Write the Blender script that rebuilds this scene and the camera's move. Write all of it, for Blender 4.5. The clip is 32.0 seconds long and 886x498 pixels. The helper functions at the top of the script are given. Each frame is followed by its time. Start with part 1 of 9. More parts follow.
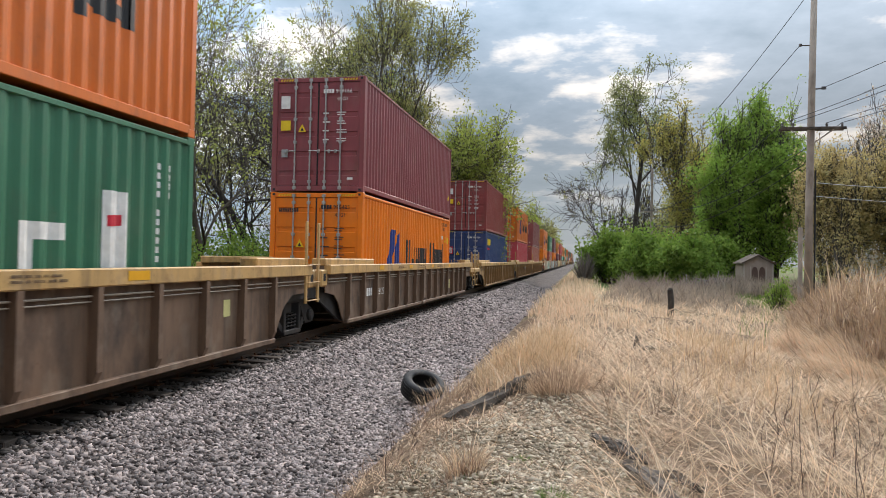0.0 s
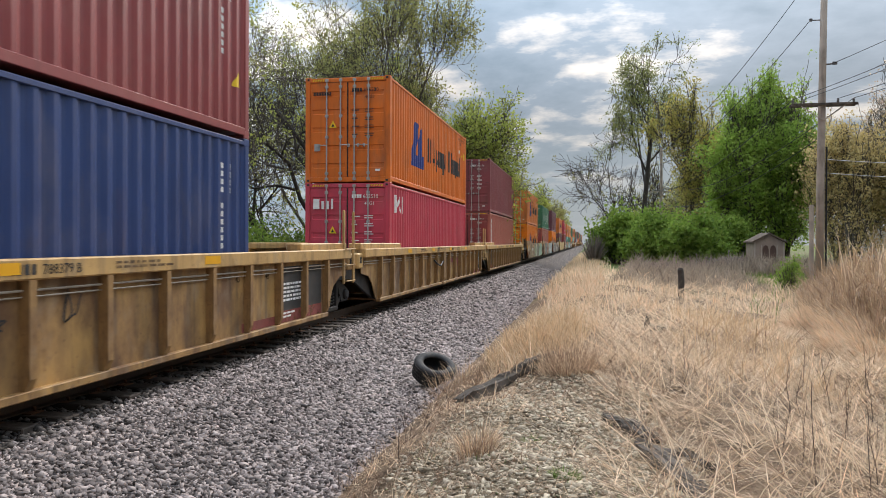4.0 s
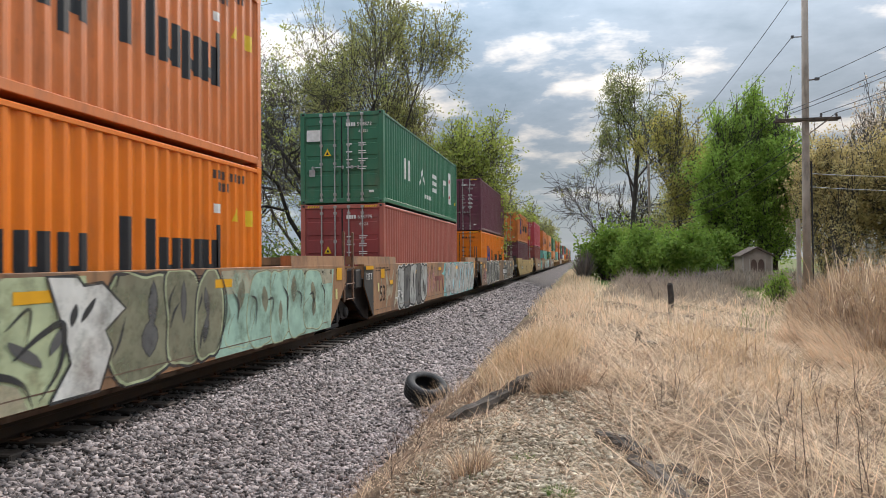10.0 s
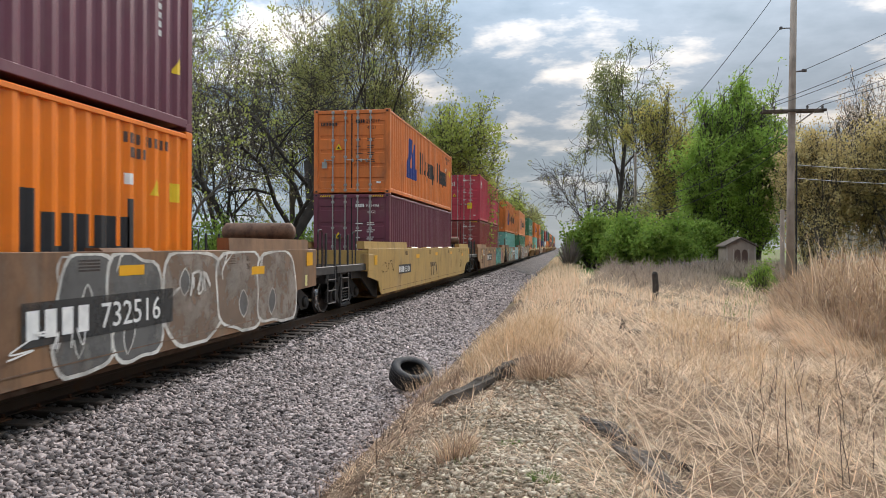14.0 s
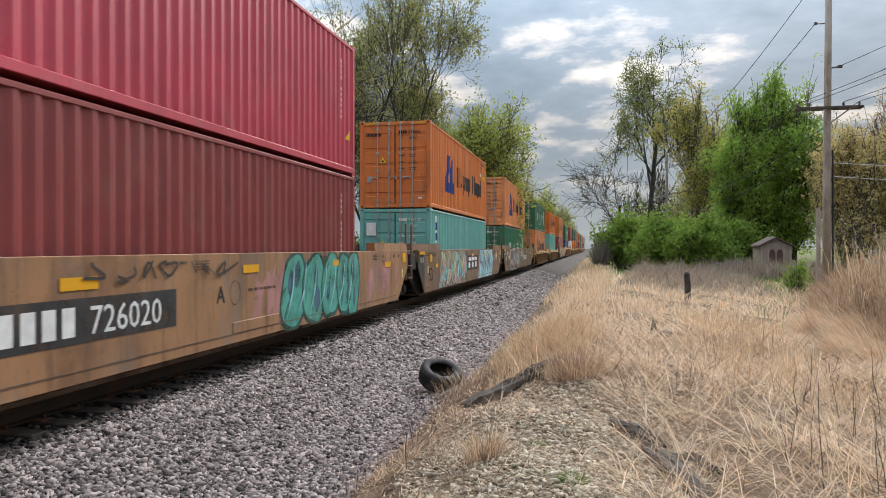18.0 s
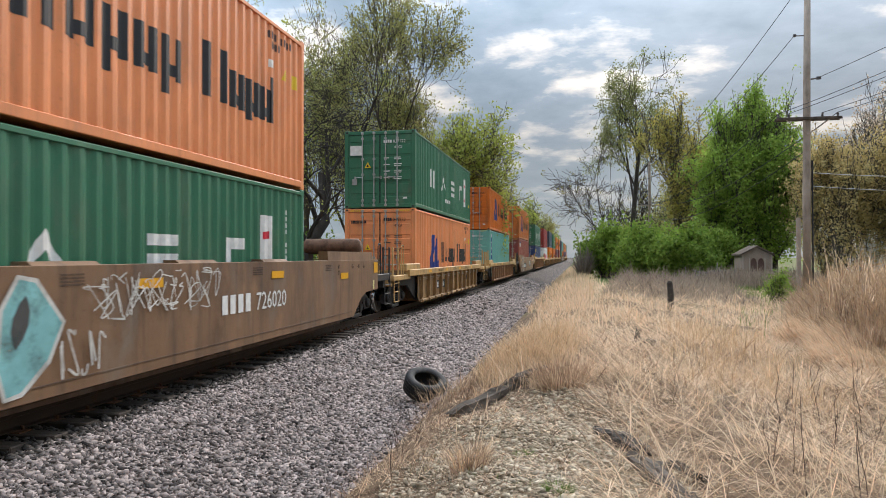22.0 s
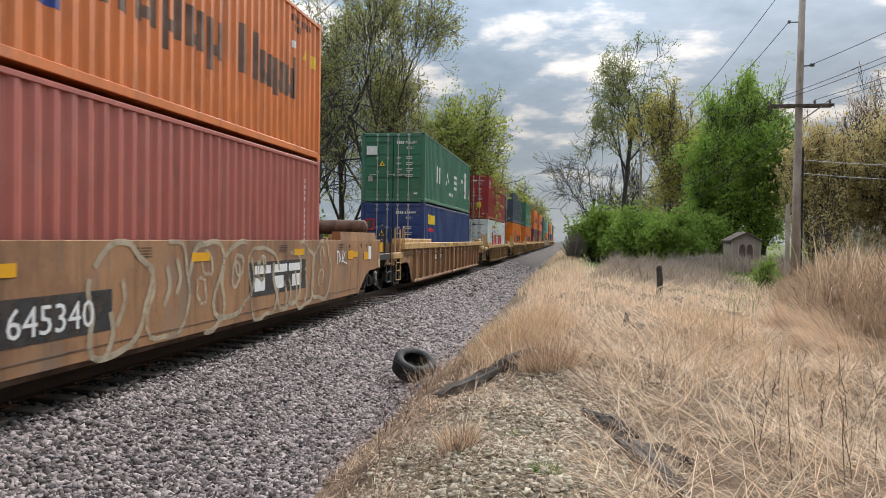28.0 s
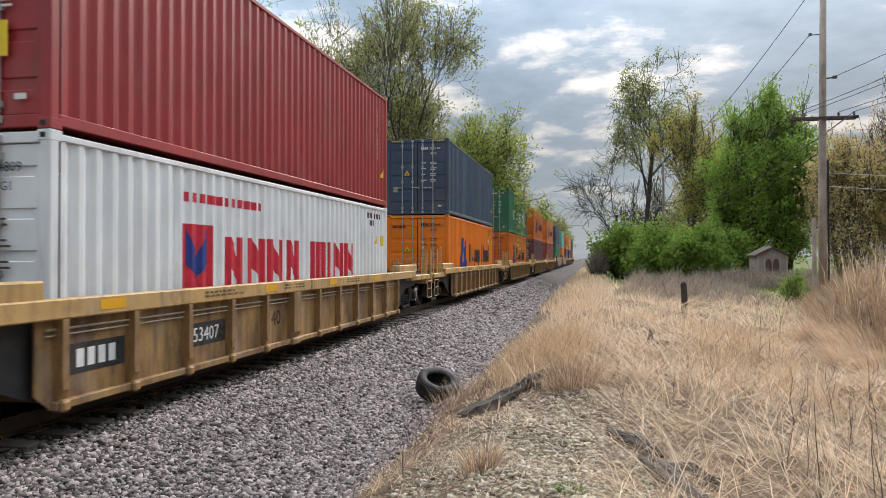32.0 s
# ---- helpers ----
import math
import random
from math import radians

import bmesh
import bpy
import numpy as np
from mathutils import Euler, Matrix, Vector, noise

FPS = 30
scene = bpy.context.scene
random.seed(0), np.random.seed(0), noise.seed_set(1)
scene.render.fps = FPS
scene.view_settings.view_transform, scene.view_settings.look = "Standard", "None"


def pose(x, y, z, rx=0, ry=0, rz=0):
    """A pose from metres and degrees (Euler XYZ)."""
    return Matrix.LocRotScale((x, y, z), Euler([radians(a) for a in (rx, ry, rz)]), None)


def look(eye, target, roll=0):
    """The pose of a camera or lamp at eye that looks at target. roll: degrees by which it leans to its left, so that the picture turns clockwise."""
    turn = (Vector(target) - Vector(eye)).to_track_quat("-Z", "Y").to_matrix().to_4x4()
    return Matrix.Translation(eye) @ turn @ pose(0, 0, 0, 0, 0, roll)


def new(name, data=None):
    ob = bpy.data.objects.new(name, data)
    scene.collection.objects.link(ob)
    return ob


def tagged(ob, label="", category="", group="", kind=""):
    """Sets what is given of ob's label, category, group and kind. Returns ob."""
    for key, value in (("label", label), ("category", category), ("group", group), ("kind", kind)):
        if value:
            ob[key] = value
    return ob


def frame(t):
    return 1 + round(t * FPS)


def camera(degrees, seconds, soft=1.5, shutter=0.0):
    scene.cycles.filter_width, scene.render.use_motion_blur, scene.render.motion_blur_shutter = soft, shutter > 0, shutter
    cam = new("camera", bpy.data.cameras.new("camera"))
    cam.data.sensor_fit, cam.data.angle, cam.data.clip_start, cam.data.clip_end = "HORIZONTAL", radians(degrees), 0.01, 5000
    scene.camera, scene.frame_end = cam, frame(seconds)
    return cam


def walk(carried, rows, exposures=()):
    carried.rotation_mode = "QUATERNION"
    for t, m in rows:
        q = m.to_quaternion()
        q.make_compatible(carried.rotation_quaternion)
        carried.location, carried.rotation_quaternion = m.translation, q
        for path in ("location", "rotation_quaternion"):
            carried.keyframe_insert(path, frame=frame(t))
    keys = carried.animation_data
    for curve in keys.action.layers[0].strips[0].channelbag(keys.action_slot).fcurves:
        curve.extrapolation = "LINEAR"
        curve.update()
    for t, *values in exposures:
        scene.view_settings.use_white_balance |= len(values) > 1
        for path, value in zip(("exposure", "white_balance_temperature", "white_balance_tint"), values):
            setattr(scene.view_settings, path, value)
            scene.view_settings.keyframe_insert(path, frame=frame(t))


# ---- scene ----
# ---- camera: hand-held, standing beside the track; seconds, eye, then yaw to the right of the track, pitch and roll in degrees ----
PATH = [
    (0, 0.002, 0.041, 1.636, -10.78, 0.72, 1.20),
    (0.5, 0.001, 0.043, 1.635, -10.50, 0.38, 1.12),
    (1, -0.001, 0.043, 1.634, -10.35, 0.13, 0.99),
    (1.5, -0.003, 0.039, 1.633, -10.46, -0.06, 0.80),
    (2, -0.002, 0.036, 1.631, -10.70, -0.17, 0.62),
    (2.5, 0.000, 0.031, 1.633, -11.01, -0.29, 0.45),
    (3, 0.002, 0.029, 1.633, -11.30, -0.40, 0.38),
    (3.5, 0.002, 0.036, 1.630, -11.48, -0.51, 0.32),
    (5.5, 0.002, 0.039, 1.628, -11.42, -0.88, 0.25),
    (6, 0.001, 0.040, 1.628, -11.19, -1.01, 0.22),
    (6.5, -0.000, 0.039, 1.629, -10.91, -1.01, 0.25),
    (7, 0.001, 0.030, 1.627, -10.65, -0.87, 0.23),
    (7.5, 0.002, 0.019, 1.626, -10.52, -0.62, 0.23),
    (8, 0.002, 0.016, 1.629, -10.52, -0.26, 0.22),
    (8.5, -0.000, 0.016, 1.635, -10.63, 0.11, 0.10),
    (9, -0.000, 0.014, 1.639, -10.72, 0.39, 0.01),
    (9.5, 0.003, 0.014, 1.638, -10.75, 0.64, -0.19),
    (10, 0.005, 0.016, 1.633, -10.69, 0.85, -0.48),
    (10.5, 0.006, 0.018, 1.631, -10.64, 0.87, -0.74),
    (11, 0.007, 0.022, 1.638, -10.53, 0.73, -0.71),
    (11.5, 0.007, 0.027, 1.646, -10.34, 0.53, -0.54),
    (12, 0.003, 0.026, 1.642, -10.01, 0.39, -0.18),
    (12.5, -0.004, 0.022, 1.633, -9.59, 0.29, 0.26),
    (13, -0.009, 0.022, 1.629, -9.29, 0.20, 0.37),
    (13.5, -0.011, 0.030, 1.627, -9.26, -0.02, 0.43),
    (14, -0.017, 0.039, 1.624, -9.58, -0.25, 0.30),
    (14.5, -0.018, 0.034, 1.625, -10.17, -0.50, 0.19),
    (16.5, -0.009, 0.017, 1.623, -11.88, -0.85, -0.14),
    (17, -0.002, 0.008, 1.623, -11.93, -0.61, -0.13),
    (17.5, 0.001, 0.009, 1.627, -11.97, -0.33, -0.05),
    (18, 0.005, 0.010, 1.628, -11.93, -0.14, -0.01),
    (18.5, 0.004, 0.013, 1.626, -11.87, -0.06, -0.08),
    (19, -0.002, 0.016, 1.625, -11.74, -0.03, -0.11),
    (19.5, -0.007, 0.016, 1.623, -11.59, 0.06, -0.19),
    (20, -0.004, 0.013, 1.622, -11.50, 0.20, -0.25),
    (20.5, -0.001, 0.009, 1.626, -11.37, 0.38, -0.27),
    (21, -0.001, 0.009, 1.630, -11.20, 0.50, -0.28),
    (21.5, -0.003, 0.009, 1.630, -10.95, 0.54, -0.16),
    (22, -0.003, 0.008, 1.628, -10.68, 0.57, -0.04),
    (22.5, -0.001, 0.006, 1.626, -10.53, 0.54, 0.03),
    (23, -0.000, 0.002, 1.626, -10.52, 0.49, 0.08),
    (23.5, 0.000, -0.001, 1.628, -10.56, 0.47, 0.03),
    (24, 0.002, 0.001, 1.629, -10.53, 0.46, 0.08),
    (24.5, 0.004, 0.006, 1.628, -10.34, 0.46, 0.21),
    (25, 0.003, 0.011, 1.626, -10.13, 0.43, 0.33),
    (25.5, -0.005, 0.020, 1.623, -10.01, 0.31, 0.53),
    (27.5, -0.014, 0.031, 1.619, -10.05, -0.96, 0.92),
    (28, -0.016, 0.034, 1.617, -9.91, -0.86, 0.82),
    (28.5, -0.013, 0.031, 1.620, -9.86, -0.66, 0.67),
    (29, -0.009, 0.028, 1.624, -9.89, -0.27, 0.45),
    (29.5, -0.005, 0.020, 1.625, -9.93, 0.11, 0.26),
    (30, 0.002, 0.010, 1.625, -10.03, 0.42, 0.13),
    (30.5, 0.008, -0.001, 1.626, -10.26, 0.60, 0.01),
    (31, 0.009, -0.007, 1.628, -10.63, 0.69, -0.07),
    (31.5, 0.008, -0.004, 1.630, -11.16, 0.69, -0.06),
    (32, 0.007, 0.000, 1.630, -11.69, 0.61, -0.01),
]


def aim(x, y, z, yaw, pitch, roll):
    a, b = radians(yaw), radians(pitch)
    ahead = Vector((math.sin(a) * math.cos(b), math.cos(a) * math.cos(b), math.sin(b)))
    return look((x, y, z), Vector((x, y, z)) + ahead * 10.0, roll)


cam = camera(62.84, 32.0, soft=0.5, shutter=0.12)
walk(cam, [(t, aim(*row)) for t, *row in PATH])


# ---- world, sun ----
def build_world():
    w = bpy.data.worlds.new("sky")
    scene.world = w
    w.use_nodes = True
    nt = w.node_tree
    nt.nodes.clear()
    nd = lambda kind: nt.nodes.new(kind)
    lk = nt.links.new
    out, bg = nd("ShaderNodeOutputWorld"), nd("ShaderNodeBackground")
    sky = nd("ShaderNodeTexSky")
    sky.sky_type, sky.sun_disc = "NISHITA", False
    sky.sun_elevation, sky.sun_rotation = radians(32), radians(14)
    sky.air_density, sky.dust_density = 1.0, 1.5
    skyk = nd("ShaderNodeVectorMath")
    skyk.operation = "SCALE"
    skyk.inputs[3].default_value = 0.09
    lk(sky.outputs[0], skyk.inputs[0])
    tc, sep = nd("ShaderNodeTexCoord"), nd("ShaderNodeSeparateXYZ")
    lk(tc.outputs["Generated"], sep.inputs[0])
    # cloud deck: the view direction is laid onto a flat sheet overhead
    up = nd("ShaderNodeMath")
    up.operation = "MAXIMUM"
    up.inputs[1].default_value = 0.0
    lk(sep.outputs[2], up.inputs[0])
    upo = nd("ShaderNodeMath")
    upo.inputs[1].default_value = 0.16
    lk(up.outputs[0], upo.inputs[0])
    div = nd("ShaderNodeVectorMath")
    div.operation = "DIVIDE"
    comb = nd("ShaderNodeCombineXYZ")
    for k in range(3):
        lk(upo.outputs[0], comb.inputs[k])
    lk(tc.outputs["Generated"], div.inputs[0])
    lk(comb.outputs[0], div.inputs[1])
    flat = nd("ShaderNodeVectorMath")
    flat.operation = "MULTIPLY"
    flat.inputs[1].default_value = (1.0, 1.0, 0.0)
    lk(div.outputs[0], flat.inputs[0])
    n1, n2 = nd("ShaderNodeTexNoise"), nd("ShaderNodeTexNoise")
    for n, s, d, r in ((n1, 1.15, 6.0, 0.55), (n2, 3.1, 5.0, 0.6)):
        n.inputs["Scale"].default_value, n.inputs["Detail"].default_value, n.inputs["Roughness"].default_value = s, d, r
        lk(flat.outputs[0], n.inputs["Vector"])
    n1.inputs["Distortion"].default_value = 0.35
    mixn = nd("ShaderNodeMix")
    mixn.inputs[0].default_value = 0.38
    lk(n1.outputs[0], mixn.inputs[2])
    lk(n2.outputs[0], mixn.inputs[3])
    ramp = nd("ShaderNodeValToRGB")
    ramp.color_ramp.elements[0].position, ramp.color_ramp.elements[0].color = 0.38, (0.24, 0.375, 0.50, 1)
    ramp.color_ramp.elements[1].position, ramp.color_ramp.elements[1].color = 0.59, (1.25, 1.24, 1.18, 1)
    e = ramp.color_ramp.elements.new(0.505)
    e.color = (0.385, 0.53, 0.675, 1)
    lk(mixn.outputs[0], ramp.inputs[0])
    # an overcast sky grows brighter towards the zenith and towards the veiled sun
    sunv = nd("ShaderNodeVectorMath")
    sunv.operation = "DOT_PRODUCT"
    sunv.inputs[1].default_value = Vector((math.sin(radians(6)) * math.cos(radians(26)), math.cos(radians(6)) * math.cos(radians(26)), math.sin(radians(26))))
    lk(tc.outputs["Generated"], sunv.inputs[0])
    near = nd("ShaderNodeMapRange")
    near.inputs[1].default_value, near.inputs[2].default_value = 0.90, 1.0
    near.inputs[3].default_value, near.inputs[4].default_value = 0.0, 0.55
    lk(sunv.outputs["Value"], near.inputs[0])
    zen = nd("ShaderNodeMapRange")
    zen.interpolation_type = "SMOOTHSTEP"
    zen.inputs[1].default_value, zen.inputs[2].default_value = 0.12, 0.85
    zen.inputs[3].default_value, zen.inputs[4].default_value = ZENITH[0], ZENITH[1]
    lk(up.outputs[0], zen.inputs[0])
    add = nd("ShaderNodeMath")
    lk(near.outputs[0], add.inputs[0])
    lk(zen.outputs[0], add.inputs[1])
    cloud = nd("ShaderNodeVectorMath")
    cloud.operation = "SCALE"
    lk(ramp.outputs[0], cloud.inputs[0])
    # unseen sky behind the camera dimmed to shade container ends; full towards the sun
    ahead = nd("ShaderNodeMapRange")
    ahead.interpolation_type = "SMOOTHSTEP"
    ahead.inputs[1].default_value, ahead.inputs[2].default_value = -0.9, 0.55
    ahead.inputs[3].default_value, ahead.inputs[4].default_value = 0.26, 1.0
    lk(sunv.outputs["Value"], ahead.inputs[0])
    # thin bright cloud over the woods beyond the track
    wood = nd("ShaderNodeMapRange")
    wood.inputs[1].default_value, wood.inputs[2].default_value = -0.31, -0.55
    wood.inputs[3].default_value, wood.inputs[4].default_value = 0.0, 1.9
    lk(sep.outputs[0], wood.inputs[0])
    add2 = nd("ShaderNodeMath")
    lk(add.outputs[0], add2.inputs[0])
    lk(wood.outputs[0], add2.inputs[1])
    veil = nd("ShaderNodeMath")
    veil.operation = "MULTIPLY"
    lk(add2.outputs[0], veil.inputs[0])
    lk(ahead.outputs[0], veil.inputs[1])
    lk(veil.outputs[0], cloud.inputs[3])
    # clear pale blue strip low over the horizon, under the cloud deck
    low = nd("ShaderNodeMapRange")
    low.inputs[1].default_value, low.inputs[2].default_value = 0.015, 0.17
    low.inputs[3].default_value, low.inputs[4].default_value = 0.8, 0.0
    lk(up.outputs[0], low.inputs[0])
    strip = nd("ShaderNodeMix")
    strip.data_type = "RGBA"
    strip.inputs[7].default_value = (0.43, 0.60, 0.74, 1)
    lk(low.outputs[0], strip.inputs[0])
    lk(cloud.outputs[0], strip.inputs[6])
    both = nd("ShaderNodeMix")
    both.data_type = "RGBA"
    both.inputs[0].default_value = 0.86
    lk(skyk.outputs[0], both.inputs[6])
    lk(strip.outputs[2], both.inputs[7])
    lk(both.outputs[2], bg.inputs[0])
    bg.inputs[1].default_value = SKY_STRENGTH
    lk(bg.outputs[0], out.inputs[0])


ZENITH = (0.66, 5.6)
SKY_STRENGTH = 0.72
build_world()
sun = new("sun", bpy.data.lights.new("sun", "SUN"))
sun.data.energy, sun.data.angle, sun.data.color = 2.7, radians(9), (1.0, 0.95, 0.88)
sun.matrix_world = look((20 + 20.5, 120 + 82.3, 53), (20, 120, 0))
scene.view_settings.exposure = 0.0
scene.view_settings.use_white_balance = True
scene.view_settings.white_balance_temperature, scene.view_settings.white_balance_tint = 6850, 15.0


# ---- mesh helpers ----
class Build:
    """Gathers vertices and faces for one mesh."""

    def __init__(self):
        self.v, self.f = [], []

    def add(self, verts, faces):
        o = len(self.v)
        self.v.extend([tuple(p) for p in verts])
        self.f.extend([tuple(i + o for i in q) for q in faces])
        return self

    def box(self, x0, x1, y0, y1, z0, z1):
        v = [(x, y, z) for z in (z0, z1) for y in (y0, y1) for x in (x0, x1)]
        return self.add(v, [(0, 2, 3, 1), (4, 5, 7, 6), (0, 1, 5, 4), (2, 6, 7, 3), (0, 4, 6, 2), (1, 3, 7, 5)])

    def bev(self, x0, x1, y0, y1, z0, z1, b=0.01):
        """A box with chamfered edges."""
        c = ((x0 + x1) / 2, (y0 + y1) / 2, (z0 + z1) / 2)
        h = ((x1 - x0) / 2, (y1 - y0) / 2, (z1 - z0) / 2)
        v, ix = [], {}
        for sx in (-1, 1):
            for sy in (-1, 1):
                for sz in (-1, 1):
                    for k in range(3):
                        s = (sx, sy, sz)
                        p = [c[a] + s[a] * (h[a] - (0 if a == k else b)) for a in range(3)]
                        ix[s, k] = len(v)
                        v.append(p)
        f = []
        for k in range(3):
            a, d = [q for q in range(3) if q != k]
            for s in (-1, 1):
                ring = []
                for u, w in ((-1, -1), (1, -1), (1, 1), (-1, 1)):
                    t = [0, 0, 0]
                    t[k], t[a], t[d] = s, u, w
                    ring.append(ix[tuple(t), k])
                f.append(ring if (s > 0) == (k != 1) else ring[::-1])
        for k in range(3):
            a, d = [q for q in range(3) if q != k]
            for u in (-1, 1):
                for w in (-1, 1):
                    t0, t1 = [0, 0, 0], [0, 0, 0]
                    t0[a] = t1[a] = u
                    t0[d] = t1[d] = w
                    t0[k], t1[k] = -1, 1
                    f.append((ix[tuple(t0), a], ix[tuple(t1), a], ix[tuple(t1), d], ix[tuple(t0), d]))
        for sx in (-1, 1):
            for sy in (-1, 1):
                for sz in (-1, 1):
                    f.append(tuple(ix[(sx, sy, sz), k] for k in range(3)))
        return self.add(v, f)

    def prism(self, poly, axis, a, b):
        """A polygon in the two other axes (in x, y, z order), drawn out along axis from a to b."""
        n = len(poly)
        v = []
        for t in (a, b):
            for p in poly:
                q = list(p)
                q.insert("xyz".index(axis), t)
                v.append(q)
        f = [tuple(range(n))[::-1], tuple(range(n, 2 * n))]
        f += [(i, (i + 1) % n, n + (i + 1) % n, n + i) for i in range(n)]
        return self.add(v, f)

    def tube(self, pts, r, n=8, caps=True):
        """A round bar along points; r is a radius or one for each point."""
        pts = [Vector(p) for p in pts]
        rs = list(r) if hasattr(r, "__len__") else [r] * len(pts)
        v, f = [], []
        for i, p in enumerate(pts):
            d = (pts[min(i + 1, len(pts) - 1)] - pts[max(i - 1, 0)]).normalized()
            a = d.orthogonal().normalized() if abs(d.z) > 0.95 else d.cross(Vector((0, 0, 1))).normalized()
            b = d.cross(a)
            for k in range(n):
                t = 2 * math.pi * k / n
                v.append(p + (a * math.cos(t) + b * math.sin(t)) * rs[i])
        for i in range(len(pts) - 1):
            for k in range(n):
                f.append((i * n + k, i * n + (k + 1) % n, (i + 1) * n + (k + 1) % n, (i + 1) * n + k))
        if caps:
            f.append(tuple(range(n))[::-1])
            f.append(tuple(range((len(pts) - 1) * n, len(pts) * n)))
        return self.add(v, f)

    def lathe(self, prof, centre, axis="x", n=24, caps=True):
        """Turns (along, radius) pairs round an axis through centre."""
        v, f = [], []
        for s, r in prof:
            for k in range(n):
                t = 2 * math.pi * k / n
                p = (s, r * math.cos(t), r * math.sin(t)) if axis == "x" else (r * math.cos(t), s, r * math.sin(t)) if axis == "y" else (r * math.cos(t), r * math.sin(t), s)
                v.append([c + d for c, d in zip(centre, p)])
        for i in range(len(prof) - 1):
            for k in range(n):
                f.append((i * n + k, i * n + (k + 1) % n, (i + 1) * n + (k + 1) % n, (i + 1) * n + k))
        if caps and prof[0][1] > 1e-6:
            f.append(tuple(range(n)))
        if caps and prof[-1][1] > 1e-6:
            f.append(tuple(range((len(prof) - 1) * n, len(prof) * n)))
        return self.add(v, f)

    def mesh(self, name, mat, smooth=False):
        me = bpy.data.meshes.new(name)
        me.from_pydata(self.v, [], self.f)
        me.materials.append(mat)
        if smooth:
            me.polygons.foreach_set("use_smooth", [True] * len(me.polygons))
        bm = bmesh.new()
        bm.from_mesh(me)
        bmesh.ops.recalc_face_normals(bm, faces=bm.faces)
        bm.to_mesh(me)
        bm.free()
        return me


def part(name, shape, material, parent, label="", at=None, smooth=False):
    """Links a mesh as one part under a thing or a part."""
    me = shape if isinstance(shape, bpy.types.Mesh) else shape.mesh(name, material, smooth)
    ob = new(name, me)
    ob.parent = parent
    if at is not None:
        ob.matrix_local = at
    if label:
        ob["label"] = label
    return ob


def thing(name, label, category, group="", kind="", at=None, mesh=None):
    ob = new(name, mesh)
    if mesh is None:
        ob.empty_display_size = 0.2
    if at is not None:
        ob.matrix_basis = at
    return tagged(ob, label, category, group, kind)


CACHE = {}


def cached(key, make):
    """One mesh for alike pieces."""
    if key not in CACHE:
        CACHE[key] = make()
    return CACHE[key]


def mesh_np(name, verts, faces, mat, smooth=False):
    """A mesh from arrays: verts (n, 3), faces (m, k) of one size."""
    me = bpy.data.meshes.new(name)
    n, (m, k) = len(verts), faces.shape
    me.vertices.add(n)
    me.vertices.foreach_set("co", np.asarray(verts, np.float32).ravel())
    me.loops.add(m * k)
    me.loops.foreach_set("vertex_index", faces.astype(np.int32).ravel())
    me.polygons.add(m)
    me.polygons.foreach_set("loop_start", np.arange(0, m * k, k, dtype=np.int32))
    if smooth:
        me.polygons.foreach_set("use_smooth", np.ones(m, bool))
    me.update(calc_edges=True)
    me.materials.append(mat)
    return me


